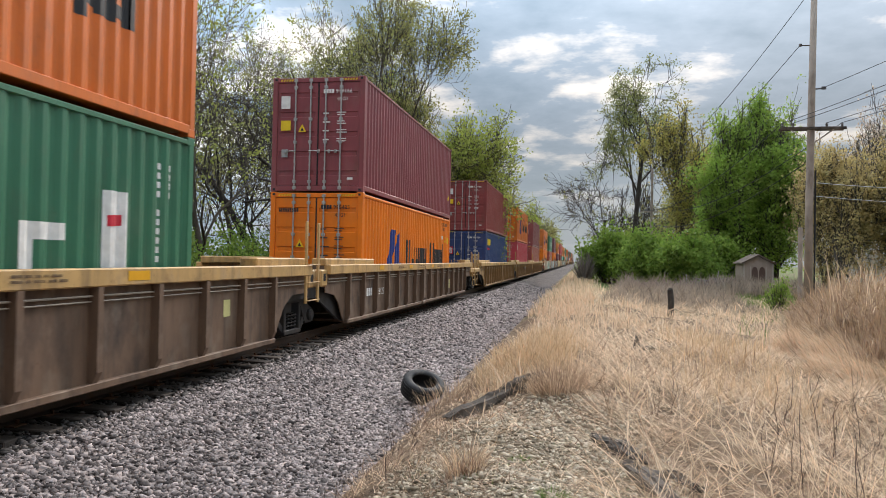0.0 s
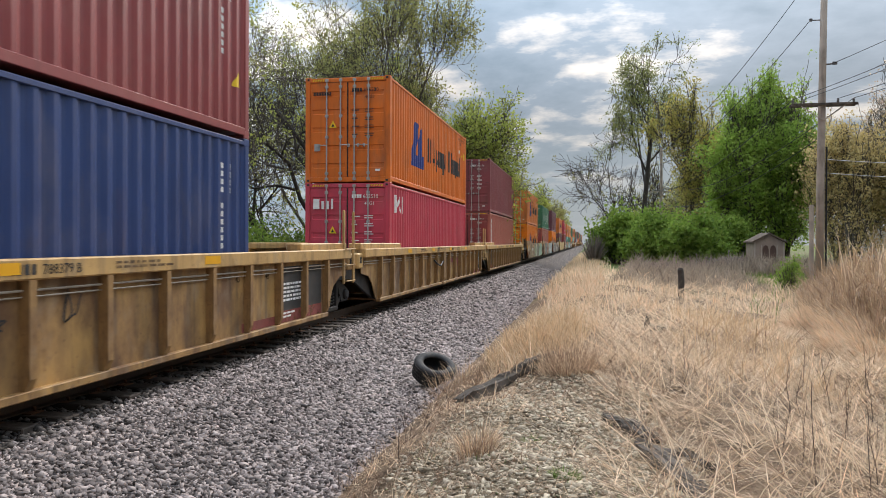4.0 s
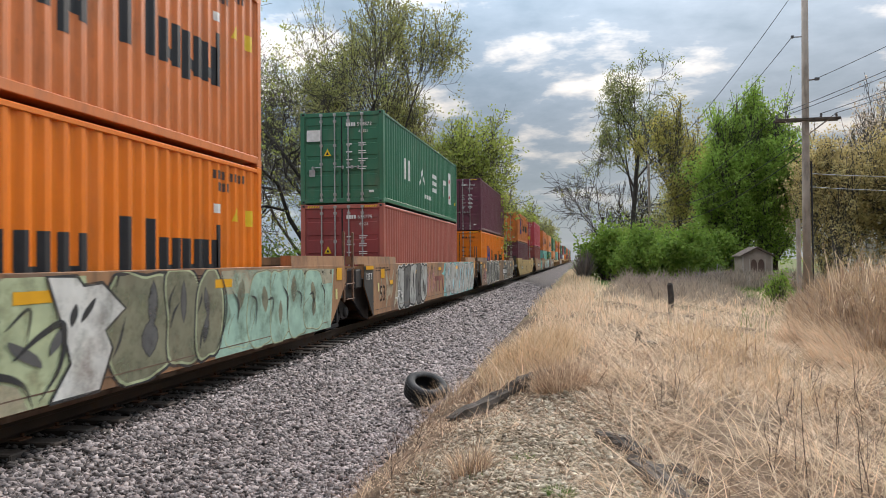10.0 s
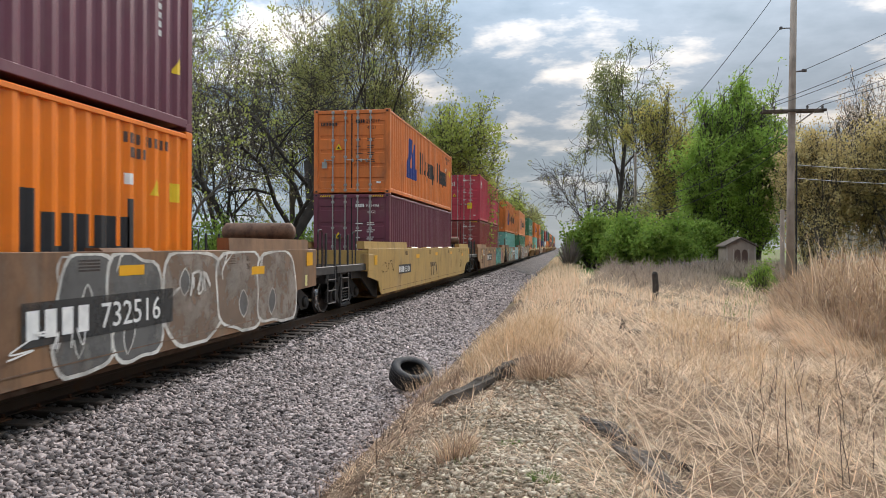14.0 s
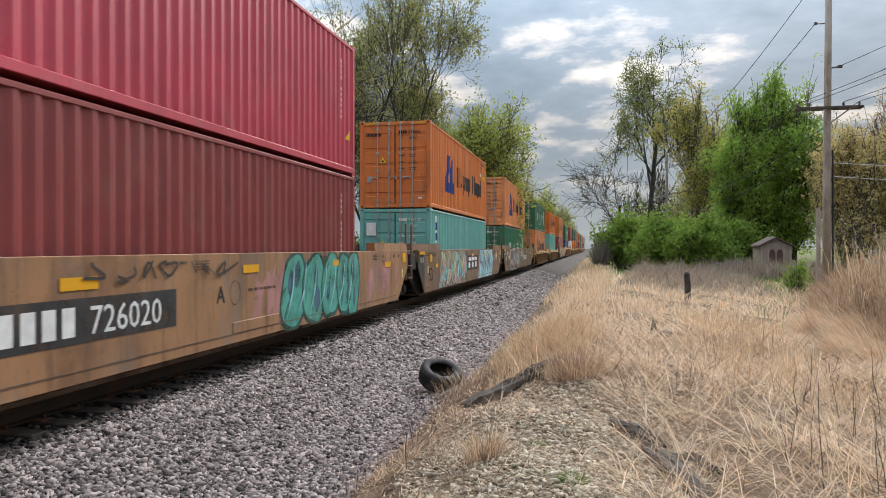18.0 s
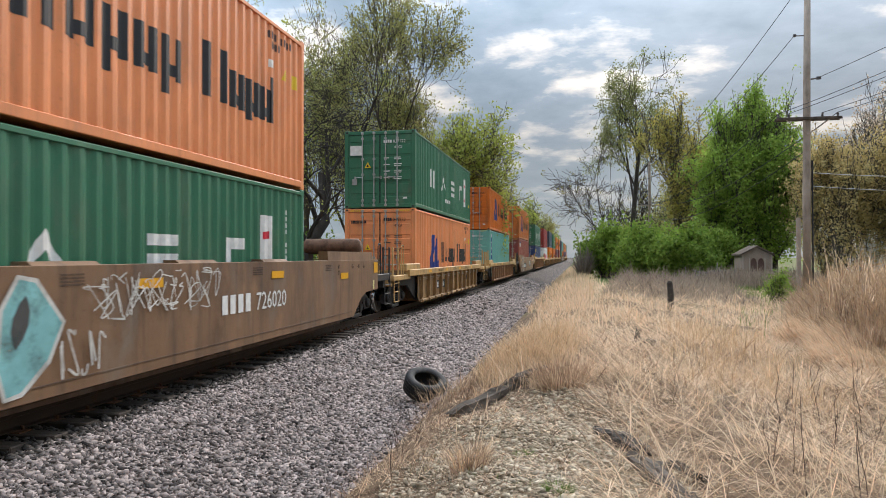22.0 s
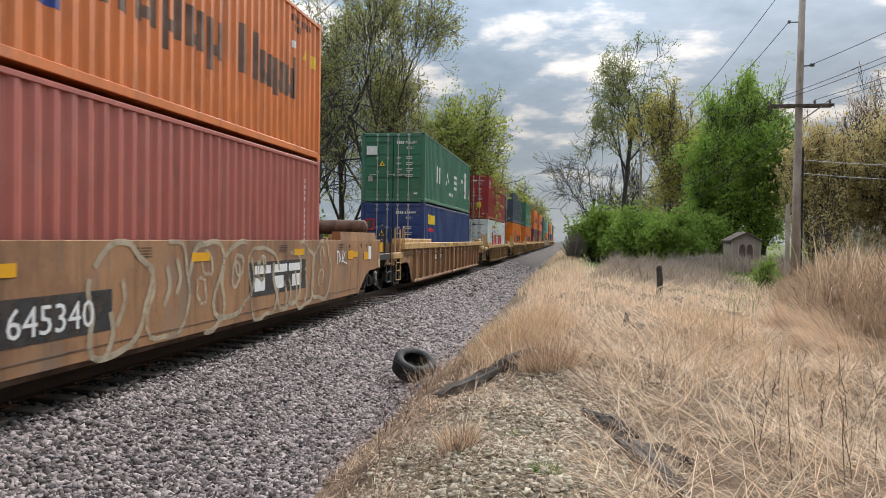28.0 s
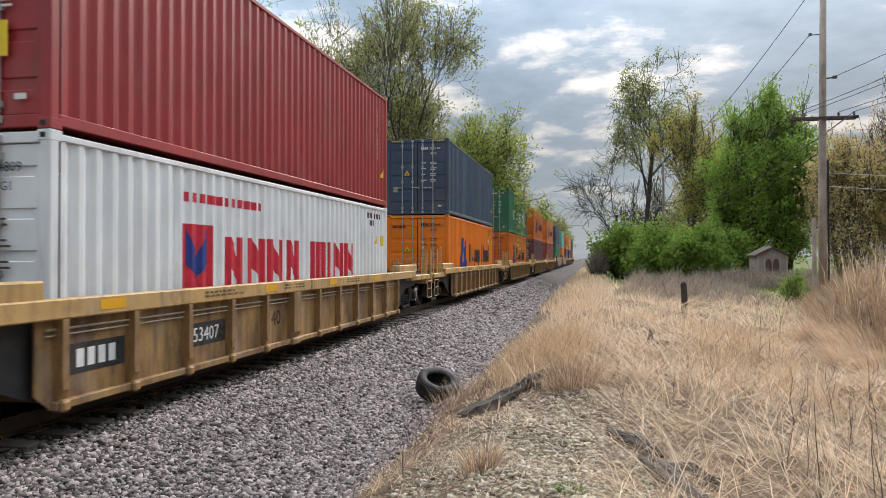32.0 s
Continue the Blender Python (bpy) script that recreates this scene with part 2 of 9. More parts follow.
# ---- materials ----
def mat(name, color, rough=0.7, metal=0.0, vary=0.15, scale=6.0, dirt=None, dirt_amount=0.0, dirt_scale=1.5, bump=0.0, bump_scale=40.0, streak=0.0, island=0.0, rnd=0.0, spec=0.4, translucent=0.0, tint=None, grime=0.0):
    """Base colour with grain, a second layer of dirt or rust, streaks that run down, and fine relief."""
    m = bpy.data.materials.new(name)
    m.use_nodes = True
    nt = m.node_tree
    b = nt.nodes["Principled BSDF"]
    nd, lk = nt.nodes.new, nt.links.new
    b.inputs["Roughness"].default_value, b.inputs["Metallic"].default_value = rough, metal
    b.inputs["Specular IOR Level"].default_value = spec
    co = nd("ShaderNodeTexCoord")
    n1 = nd("ShaderNodeTexNoise")
    n1.inputs["Scale"].default_value, n1.inputs["Detail"].default_value = scale, 5.0
    lk(co.outputs["Object"], n1.inputs["Vector"])
    hsv = nd("ShaderNodeHueSaturation")
    hsv.inputs["Color"].default_value = (*color, 1)
    mr = nd("ShaderNodeMapRange")
    mr.inputs[1].default_value, mr.inputs[2].default_value = 0.3, 0.7
    mr.inputs[3].default_value, mr.inputs[4].default_value = 1 - vary, 1 + vary
    lk(n1.outputs[0], mr.inputs[0])
    val = mr.outputs[0]
    for amount, src in ((island, "g"), (rnd, "o")):
        if amount:
            node = nd("ShaderNodeNewGeometry") if src == "g" else nd("ShaderNodeObjectInfo")
            r = nd("ShaderNodeMapRange")
            r.inputs[3].default_value, r.inputs[4].default_value = 1 - amount, 1 + amount
            lk(node.outputs["Random Per Island" if src == "g" else "Random"], r.inputs[0])
            mu = nd("ShaderNodeMath")
            mu.operation = "MULTIPLY"
            lk(val, mu.inputs[0])
            lk(r.outputs[0], mu.inputs[1])
            val = mu.outputs[0]
    lk(val, hsv.inputs["Value"])
    col = hsv.outputs[0]
    if tint:
        g = nd("ShaderNodeNewGeometry")
        mx = nd("ShaderNodeMix")
        mx.data_type = "RGBA"
        mx.inputs[7].default_value = (*tint, 1)
        r = nd("ShaderNodeMath")
        r.operation = "FRACT"
        k = nd("ShaderNodeMath")
        k.operation = "MULTIPLY"
        k.inputs[1].default_value = 7.31
        lk(g.outputs["Random Per Island"], k.inputs[0])
        lk(k.outputs[0], r.inputs[0])
        lk(r.outputs[0], mx.inputs[0])
        lk(col, mx.inputs[6])
        col = mx.outputs[2]
    if dirt:
        mp = nd("ShaderNodeMapping")
        mp.inputs["Scale"].default_value = (1.0, 1.0, 1.0 - 0.85 * streak)
        lk(co.outputs["Object"], mp.inputs[0])
        n2 = nd("ShaderNodeTexNoise")
        n2.inputs["Scale"].default_value, n2.inputs["Detail"].default_value, n2.inputs["Roughness"].default_value = dirt_scale, 8.0, 0.65
        lk(mp.outputs[0], n2.inputs["Vector"])
        ra = nd("ShaderNodeValToRGB")
        ra.color_ramp.elements[0].position, ra.color_ramp.elements[1].position = 0.66 - 0.32 * dirt_amount, 0.84 - 0.28 * dirt_amount
        lk(n2.outputs[0], ra.inputs[0])
        mx = nd("ShaderNodeMix")
        mx.data_type = "RGBA"
        lk(ra.outputs[0], mx.inputs[0])
        lk(col, mx.inputs[6])
        mx.inputs[7].default_value = (*dirt, 1)
        col = mx.outputs[2]
        rr = nd("ShaderNodeMapRange")
        rr.inputs[3].default_value, rr.inputs[4].default_value = rough, min(1.0, rough + 0.25)
        lk(ra.outputs[0], rr.inputs[0])
        lk(rr.outputs[0], b.inputs["Roughness"])
    if grime:
        # fine runs of soot and dust down the sheet, and speckled rust
        for sc, zs, lo, hi, c2 in ((7.0, 0.09, 0.50, 0.74, (0.045, 0.032, 0.024)), (26.0, 0.6, 0.60, 0.72, (0.10, 0.042, 0.022)), (2.2, 0.5, 0.52, 0.78, (0.30, 0.24, 0.18))):
            mp = nd("ShaderNodeMapping")
            mp.inputs["Scale"].default_value = (1.0, 1.0, zs)
            lk(co.outputs["Object"], mp.inputs[0])
            n4 = nd("ShaderNodeTexNoise")
            n4.inputs["Scale"].default_value, n4.inputs["Detail"].default_value, n4.inputs["Roughness"].default_value = sc, 6.0, 0.6
            lk(mp.outputs[0], n4.inputs["Vector"])
            m4 = nd("ShaderNodeMapRange")
            m4.inputs[1].default_value, m4.inputs[2].default_value = lo, hi
            m4.inputs[3].default_value, m4.inputs[4].default_value = 0.0, grime
            lk(n4.outputs[0], m4.inputs[0])
            mx = nd("ShaderNodeMix")
            mx.data_type = "RGBA"
            mx.inputs[7].default_value = (*c2, 1)
            lk(m4.outputs[0], mx.inputs[0])
            lk(col, mx.inputs[6])
            col = mx.outputs[2]
    lk(col, b.inputs["Base Color"])
    if bump:
        n3 = nd("ShaderNodeTexNoise")
        n3.inputs["Scale"].default_value, n3.inputs["Detail"].default_value = bump_scale, 6.0
        lk(co.outputs["Object"], n3.inputs["Vector"])
        bp = nd("ShaderNodeBump")
        bp.inputs["Strength"].default_value, bp.inputs["Distance"].default_value = bump, 0.02
        lk(n3.outputs[0], bp.inputs["Height"])
        lk(bp.outputs[0], b.inputs["Normal"])
    if translucent:
        tr, ms = nd("ShaderNodeBsdfTranslucent"), nd("ShaderNodeMixShader")
        lk(col, tr.inputs["Color"])
        ms.inputs[0].default_value = translucent
        lk(b.outputs[0], ms.inputs[1])
        lk(tr.outputs[0], ms.inputs[2])
        lk(ms.outputs[0], nt.nodes["Material Output"].inputs["Surface"])
    return m


RUST = (0.10, 0.045, 0.025)
GRIME = (0.06, 0.045, 0.035)
PAINT = {}
for key, c, amt in (
    ("orange", (0.68, 0.150, 0.013), 0.22),
    ("fresh_orange", (0.80, 0.185, 0.005), 0.05),
    ("faded_orange", (0.68, 0.185, 0.042), 0.22),
    ("pale_orange", (0.82, 0.285, 0.11), 0.12),
    ("burgundy", (0.25, 0.060, 0.068), 0.12),
    ("brown_red", (0.27, 0.050, 0.048), 0.15),
    ("brick", (0.42, 0.12, 0.09), 0.12),
    ("plum", (0.15, 0.040, 0.062), 0.12),
    ("red", (0.34, 0.032, 0.032), 0.12),
    ("pink_red", (0.53, 0.055, 0.085), 0.10),
    ("green", (0.034, 0.16, 0.088), 0.10),
    ("dark_green", (0.050, 0.165, 0.105), 0.12),
    ("teal", (0.15, 0.42, 0.37), 0.12),
    ("blue", (0.022, 0.05, 0.16), 0.12),
    ("slate", (0.045, 0.075, 0.12), 0.20),
    ("white", (0.72, 0.73, 0.73), 0.10),
):
    PAINT[key] = mat(key + "_paint", c, rough=0.42, vary=0.10, scale=1.3, dirt=tuple(0.45 * q + 0.55 * r for q, r in zip(c, RUST)), dirt_amount=amt * 2.0, dirt_scale=1.6, streak=0.85, bump=0.08, bump_scale=6.0, spec=0.45, grime=0.10 if key in ('white', 'fresh_orange') else 0.20)
STEEL = mat("galvanised_steel", (0.42, 0.42, 0.40), rough=0.45, metal=0.7, vary=0.2, dirt=RUST, dirt_amount=0.25, dirt_scale=6)
M_YELLOW = mat("weathered_yellow_paint", (0.40, 0.225, 0.075), rough=0.6, vary=0.2, scale=1.6, dirt=(0.16, 0.082, 0.038), dirt_amount=0.85, dirt_scale=1.3, streak=0.5, bump=0.12, bump_scale=9, grime=0.75)
M_YELLOW_NEW = mat("yellow_paint", (0.43, 0.265, 0.085), rough=0.5, vary=0.1, scale=1.6, dirt=(0.18, 0.09, 0.03), dirt_amount=0.30, dirt_scale=1.2, streak=0.5, bump=0.1, bump_scale=9, grime=0.4)
M_BROWN = mat("rusty_brown_paint", (0.33, 0.165, 0.075), rough=0.65, vary=0.18, scale=1.4, dirt=(0.15, 0.07, 0.035), dirt_amount=0.55, dirt_scale=1.1, streak=0.6, bump=0.12, bump_scale=9, grime=0.6)
M_BROWN_DARK = mat("dark_rusty_brown_paint", (0.20, 0.105, 0.052), rough=0.65, vary=0.2, scale=1.4, dirt=(0.09, 0.045, 0.025), dirt_amount=0.55, dirt_scale=1.1, streak=0.6, bump=0.12, bump_scale=9, grime=0.55)
M_UMBER = mat("grimy_brown_paint", (0.15, 0.088, 0.054), rough=0.7, vary=0.2, scale=1.6, dirt=(0.05, 0.035, 0.028), dirt_amount=0.5, dirt_scale=1.4, streak=0.5, bump=0.12, bump_scale=9, grime=0.6)
M_TAN = mat("sill_yellow_paint", (0.50, 0.30, 0.11), rough=0.6, vary=0.15, scale=2.0, dirt=(0.20, 0.11, 0.05), dirt_amount=0.4, dirt_scale=2.0, streak=0.3, bump=0.1, bump_scale=12, grime=0.55)
M_DARK = mat("oily_dark_steel", (0.028, 0.025, 0.024), rough=0.65, vary=0.35, scale=6, dirt=(0.07, 0.05, 0.035), dirt_amount=0.35, dirt_scale=4, bump=0.15, bump_scale=30)
M_WHEEL = mat("rolled_wheel_steel", (0.05, 0.042, 0.038), rough=0.55, metal=0.3, vary=0.25, scale=8, dirt=(0.06, 0.035, 0.02), dirt_amount=0.4, dirt_scale=5)
M_TREAD = mat("polished_tread_steel", (0.55, 0.55, 0.55), rough=0.22, metal=1.0, vary=0.1)
M_AMBER = mat("amber_reflector", (0.75, 0.36, 0.015), rough=0.4, vary=0.06)
M_LETTER = mat("white_lettering", (0.72, 0.71, 0.68), rough=0.6, vary=0.12, scale=9)
M_BLACK = mat("black_lettering_and_hole_shade", (0.02, 0.02, 0.022), rough=0.6, vary=0.15, scale=9)
M_BLUE = mat("blue_lettering", (0.012, 0.035, 0.20), rough=0.55, vary=0.15, scale=7)
M_REDL = mat("red_lettering", (0.55, 0.02, 0.04), rough=0.55, vary=0.15, scale=7)
M_GOLD = mat("yellow_lettering", (0.80, 0.55, 0.02), rough=0.55, vary=0.1, scale=7)
M_RUSTY = mat("rusted_steel", (0.13, 0.065, 0.035), rough=0.7, vary=0.25, scale=7, dirt=(0.06, 0.03, 0.02), dirt_amount=0.5, dirt_scale=5, bump=0.15, bump_scale=30)
M_PIPE = mat("pale_pipe", (0.36, 0.30, 0.23), rough=0.5, vary=0.2, scale=4, dirt=RUST, dirt_amount=0.3, dirt_scale=4)
M_FIELD = mat("dark_plate_paint", (0.035, 0.033, 0.032), rough=0.6, vary=0.25, scale=5, dirt=(0.10, 0.07, 0.045), dirt_amount=0.25, dirt_scale=3)
M_WORN = mat("worn_black_lettering", (0.16, 0.09, 0.06), rough=0.7, vary=0.35, scale=3)


# ---- ground: one sheet with the track's bed, the ditch and the bank beside it ----
TRACK_X = -6.559
PROFILE = ((-400, -1.2), (-60, -1.0), (-14, -0.9), (-11, -0.85), (-7.95, -0.24), (-4.85, -0.24), (-4.2, -0.42), (-3.5, -0.67), (-2.9, -0.79), (-2.45, -0.76), (-1.9, -0.50), (-1.4, -0.27), (-0.8, -0.06), (-0.2, 0.05), (0.6, 0.09), (1.6, 0.02), (3.0, -0.12), (6.0, -0.25), (14, -0.30), (60, -0.4), (400, -0.6))


def ground_z(x, y):
    """Height of the ground, as arrays."""
    x, y = np.asarray(x, float), np.asarray(y, float)
    px, pz = [p[0] for p in PROFILE], [p[1] for p in PROFILE]
    z = np.interp(x, px, pz)
    away = np.clip((np.abs(y - 12) - 26) / 40, 0, 1)
    bank = np.clip((x + 2.6) / 1.2, 0, 1) * np.clip((8 - x) / 6, 0, 1)
    z = z - bank * away * 0.25
    off = np.clip((x + 2.3) / 1.0, 0, 1)
    z = z + off * (0.05 * np.sin(x * 1.9 + y * 0.7) + 0.035 * np.sin(x * 0.8 - y * 1.5 + 1.0) + 0.02 * np.sin(x * 4.1 + y * 3.3))
    # the gravelly hump in front of the camera and the grassy one behind the log
    z = z + 0.10 * np.exp(-(((x + 0.3) / 0.9) ** 2 + ((y - 5.2) / 1.6) ** 2))
    z = z + 0.22 * np.exp(-(((x + 0.7) / 0.8) ** 2 + ((y - 11.0) / 2.2) ** 2))
    return z


def ground_material():
    m = bpy.data.materials.new("soil_with_straw_and_gravel")
    m.use_nodes = True
    nt = m.node_tree
    b = nt.nodes["Principled BSDF"]
    nd, lk = nt.nodes.new, nt.links.new
    co, sep = nd("ShaderNodeTexCoord"), nd("ShaderNodeSeparateXYZ")
    lk(co.outputs["Object"], sep.inputs[0])

    def noise_ramp(scale, stops, detail=6.0, stretch=None):
        n = nd("ShaderNodeTexNoise")
        n.inputs["Scale"].default_value, n.inputs["Detail"].default_value, n.inputs["Roughness"].default_value = scale, detail, 0.62
        if stretch:
            mp = nd("ShaderNodeMapping")
            mp.inputs["Scale"].default_value = stretch
            lk(co.outputs["Object"], mp.inputs[0])
            lk(mp.outputs[0], n.inputs[0])
        else:
            lk(co.outputs["Object"], n.inputs[0])
        r = nd("ShaderNodeValToRGB")
        r.color_ramp.elements[0].position, r.color_ramp.elements[0].color = stops[0][0], (*stops[0][1], 1)
        r.color_ramp.elements[1].position, r.color_ramp.elements[1].color = stops[-1][0], (*stops[-1][1], 1)
        for p, c in stops[1:-1]:
            r.color_ramp.elements.new(p).color = (*c, 1)
        lk(n.outputs[0], r.inputs[0])
        return r.outputs[0]

    straw = noise_ramp(5.0, ((0.3, (0.065, 0.043, 0.028)), (0.5, (0.16, 0.108, 0.070)), (0.7, (0.32, 0.225, 0.15))))
    stones = noise_ramp(24.0, ((0.35, (0.02, 0.017, 0.016)), (0.5, (0.085, 0.07, 0.066)), (0.66, (0.30, 0.26, 0.24))))
    soil = noise_ramp(14.0, ((0.3, (0.07, 0.05, 0.031)), (0.5, (0.155, 0.117, 0.077)), (0.7, (0.29, 0.235, 0.165))))
    green = noise_ramp(5.0, ((0.3, (0.05, 0.085, 0.02)), (0.7, (0.13, 0.18, 0.05))))

    def step(src, a, b_):
        n = nd("ShaderNodeMapRange")
        n.inputs[1].default_value, n.inputs[2].default_value = a, b_
        lk(src, n.inputs[0])
        return n.outputs[0]

    def mix(f, a, c):
        n = nd("ShaderNodeMix")
        n.data_type = "RGBA"
        lk(f, n.inputs[0])
        lk(a, n.inputs[6])
        lk(c, n.inputs[7])
        return n.outputs[2]

    wob = nd("ShaderNodeTexNoise")
    wob.inputs["Scale"].default_value, wob.inputs["Detail"].default_value = 1.1, 5.0
    lk(co.outputs["Object"], wob.inputs[0])
    wx = nd("ShaderNodeMath")
    wx.operation = "MULTIPLY_ADD"
    wx.inputs[1].default_value = 1.6
    lk(wob.outputs[0], wx.inputs[0])
    lk(sep.outputs[0], wx.inputs[2])
    # bare gravelly hump near the camera
    hump = nd("ShaderNodeVectorMath")
    hump.operation = "DISTANCE"
    hump.inputs[1].default_value = (-0.35, 5.4, 0.0)
    sc = nd("ShaderNodeVectorMath")
    sc.operation = "MULTIPLY"
    sc.inputs[1].default_value = (1.0, 0.45, 0.0)
    lk(co.outputs["Object"], sc.inputs[0])
    hump.inputs[1].default_value = (-0.35, 5.4 * 0.45, 0.0)
    lk(sc.outputs[0], hump.inputs[0])
    hw = nd("ShaderNodeMath")
    hw.operation = "MULTIPLY_ADD"
    hw.inputs[1].default_value = 1.2
    lk(wob.outputs[0], hw.inputs[0])
    lk(hump.outputs["Value"], hw.inputs[2])
    col = mix(step(hw.outputs[0], 1.9, 1.3), straw, soil)
    # green flushes in the lane, old brown woods beyond
    g1 = nd("ShaderNodeTexNoise")
    g1.inputs["Scale"].default_value, g1.inputs["Detail"].default_value = 0.35, 3.0
    lk(co.outputs["Object"], g1.inputs[0])
    far = step(sep.outputs[1], 24.0, 40.0)
    gm = nd("ShaderNodeMath")
    gm.operation = "MULTIPLY"
    lk(step(g1.outputs[0], 0.38, 0.52), gm.inputs[0])
    lk(far, gm.inputs[1])
    col = mix(gm.outputs[0], col, green)
    left = step(sep.outputs[0], -10.6, -11.6)
    col = mix(left, col, soil)
    bal = nd("ShaderNodeMath")
    bal.operation = "MULTIPLY"
    lk(step(wx.outputs[0], -1.35, -1.75), bal.inputs[0])
    lk(step(sep.outputs[0], -11.4, -10.6), bal.inputs[1])
    col = mix(bal.outputs[0], col, stones)
    lk(col, b.inputs["Base Color"])
    b.inputs["Roughness"].default_value = 0.95
    b.inputs["Specular IOR Level"].default_value = 0.15
    n3 = nd("ShaderNodeTexNoise")
    n3.inputs["Scale"].default_value, n3.inputs["Detail"].default_value = 22.0, 6.0
    lk(co.outputs["Object"], n3.inputs[0])
    bp = nd("ShaderNodeBump")
    bp.inputs["Strength"].default_value, bp.inputs["Distance"].default_value = 0.9, 0.05
    lk(n3.outputs[0], bp.inputs["Height"])
    lk(bp.outputs[0], b.inputs["Normal"])
    return m


def spread(lo, hi, near, grow):
    """Grid lines that lie dense round near and thin out from there."""
    out, p, s = [near], near, 0.16
    while p < hi:
        p, s = p + s, s * grow
        out.append(min(p, hi))
    p, s = near, 0.16
    while p > lo:
        p, s = p - s, s * grow
        out.insert(0, max(p, lo))
    return np.array(out)


M_GROUND = ground_material()
gx, gy = spread(-400, 400, -1.5, 1.028), spread(-60, 900, 8.0, 1.03)
GX, GY = np.meshgrid(gx, gy)
gv = np.stack([GX.ravel(), GY.ravel(), ground_z(GX, GY).ravel()], 1)
ii = np.arange(len(gy) - 1)[:, None] * len(gx) + np.arange(len(gx) - 1)[None, :]
gf = np.stack([ii, ii + 1, ii + 1 + len(gx), ii + len(gx)], -1).reshape(-1, 4)
ground = thing("ground", "dry straw-covered ground with a gravel ditch beside the railway", "ground", kind="structure", mesh=mesh_np("ground", gv, gf, M_GROUND, True))

# ---- track ----
M_RAIL = mat("brown_rail_steel", (0.075, 0.05, 0.038), rough=0.6, metal=0.35, vary=0.2, scale=3, dirt=(0.11, 0.06, 0.035), dirt_amount=0.4, dirt_scale=3, bump=0.1)
M_HEAD = mat("worn_rail_head", (0.42, 0.41, 0.40), rough=0.25, metal=1.0, vary=0.15, scale=4)
M_TIE = mat("creosoted_timber", (0.058, 0.043, 0.034), rough=0.85, vary=0.35, scale=5, dirt=(0.10, 0.075, 0.055), dirt_amount=0.35, dirt_scale=2.5, bump=0.5, bump_scale=18, rnd=0.35)
M_PLATE = mat("rusty_tie_plate", (0.16, 0.075, 0.04), rough=0.75, metal=0.2, vary=0.3, scale=12)
RAIL = ((-0.070, 0), (0.070, 0), (0.070, 0.012), (0.014, 0.032), (0.010, 0.125), (0.036, 0.136), (0.036, 0.168), (0.030, 0.176), (-0.030, 0.176), (-0.036, 0.168), (-0.036, 0.136), (-0.010, 0.125), (-0.014, 0.032), (-0.070, 0.012))
track = thing("railway_track", "rusty steel rails on creosoted wooden ties in grey ballast", "track", kind="structure")
for side in (-1, 1):
    x = TRACK_X + side * 0.7525
    part("rail", Build().prism([(x + a, z - 0.177) for a, z in RAIL], "y", -60, 620), M_RAIL, track)
    part("rail_head", Build().box(x - 0.026, x + 0.026, -60, 620, -0.002, 0.0015), M_HEAD, track, "polished steel running surface")
tie_me = [Build().bev(-1.32 + dx, 1.32 - 0.5 * dx, -0.115, 0.115, -0.36, -0.185 + dz, 0.012).mesh("tie", M_TIE) for dx, dz in ((0, 0), (0.05, 0.008), (-0.06, -0.006), (0.02, 0.004))]
plate_me = Build().bev(-0.18, 0.18, -0.09, 0.09, -0.19, -0.172, 0.004).mesh("tie_plate", M_PLATE)
spike_me = Build().bev(-0.016, 0.016, -0.012, 0.012, -0.18, -0.145, 0.004).bev(-0.022, 0.014, -0.018, 0.018, -0.147, -0.132, 0.004).mesh("spike", M_PLATE)
rt = random.Random(3)
TIES = 150
for i in range(TIES):
    y = 1.0 + i * 0.508
    part("tie", tie_me[rt.randrange(4)], None, track, at=pose(TRACK_X + rt.uniform(-0.04, 0.06), y, rt.uniform(-0.012, 0.01), 0, 0, rt.uniform(-1.2, 1.2)))
    if i < 70:
        part("tie_plate", plate_me, None, track, at=pose(TRACK_X + 0.7525, y, 0.0))
        part("spike", spike_me, None, track, at=pose(TRACK_X + 0.7525 + 0.095, y + 0.05, 0.0))


# ---- the train: well cars with stacked containers ----
LEN, WID, HC, ST = 12.19, 2.438, 2.896, 2.591
DECK = 0.33


def wave(y0, y1, pitch=0.279, depth=0.036):
    """The corrugated section of a container's side: (along, inwards) pairs."""
    n = round((y1 - y0) / pitch)
    p = (y1 - y0) / n
    out = []
    for i in range(n):
        a = y0 + i * p
        out += [(a, 0.0), (a + p * 0.26, 0.0), (a + p * 0.5, depth), (a + p * 0.76, depth)]
    return out + [(y1, 0.0)]


WAVE = wave(0.16, LEN - 0.12)
SKIN = WID / 2 - 0.012


def side_mesh(h, m, sign):
    b = Build()
    v, f = [], []
    for y, d in WAVE:
        for z in (0.155, h - 0.095):
            v.append((sign * (SKIN - d), y, z))
    for i in range(len(WAVE) - 1):
        f.append((2 * i, 2 * i + 2, 2 * i + 3, 2 * i + 1))
    b.add(v, f)
    return b.mesh("side_panel", m)


def skin_depth(y):
    ys, ds = [p[0] for p in WAVE], [p[1] for p in WAVE]
    return float(np.interp(y, ys, ds))


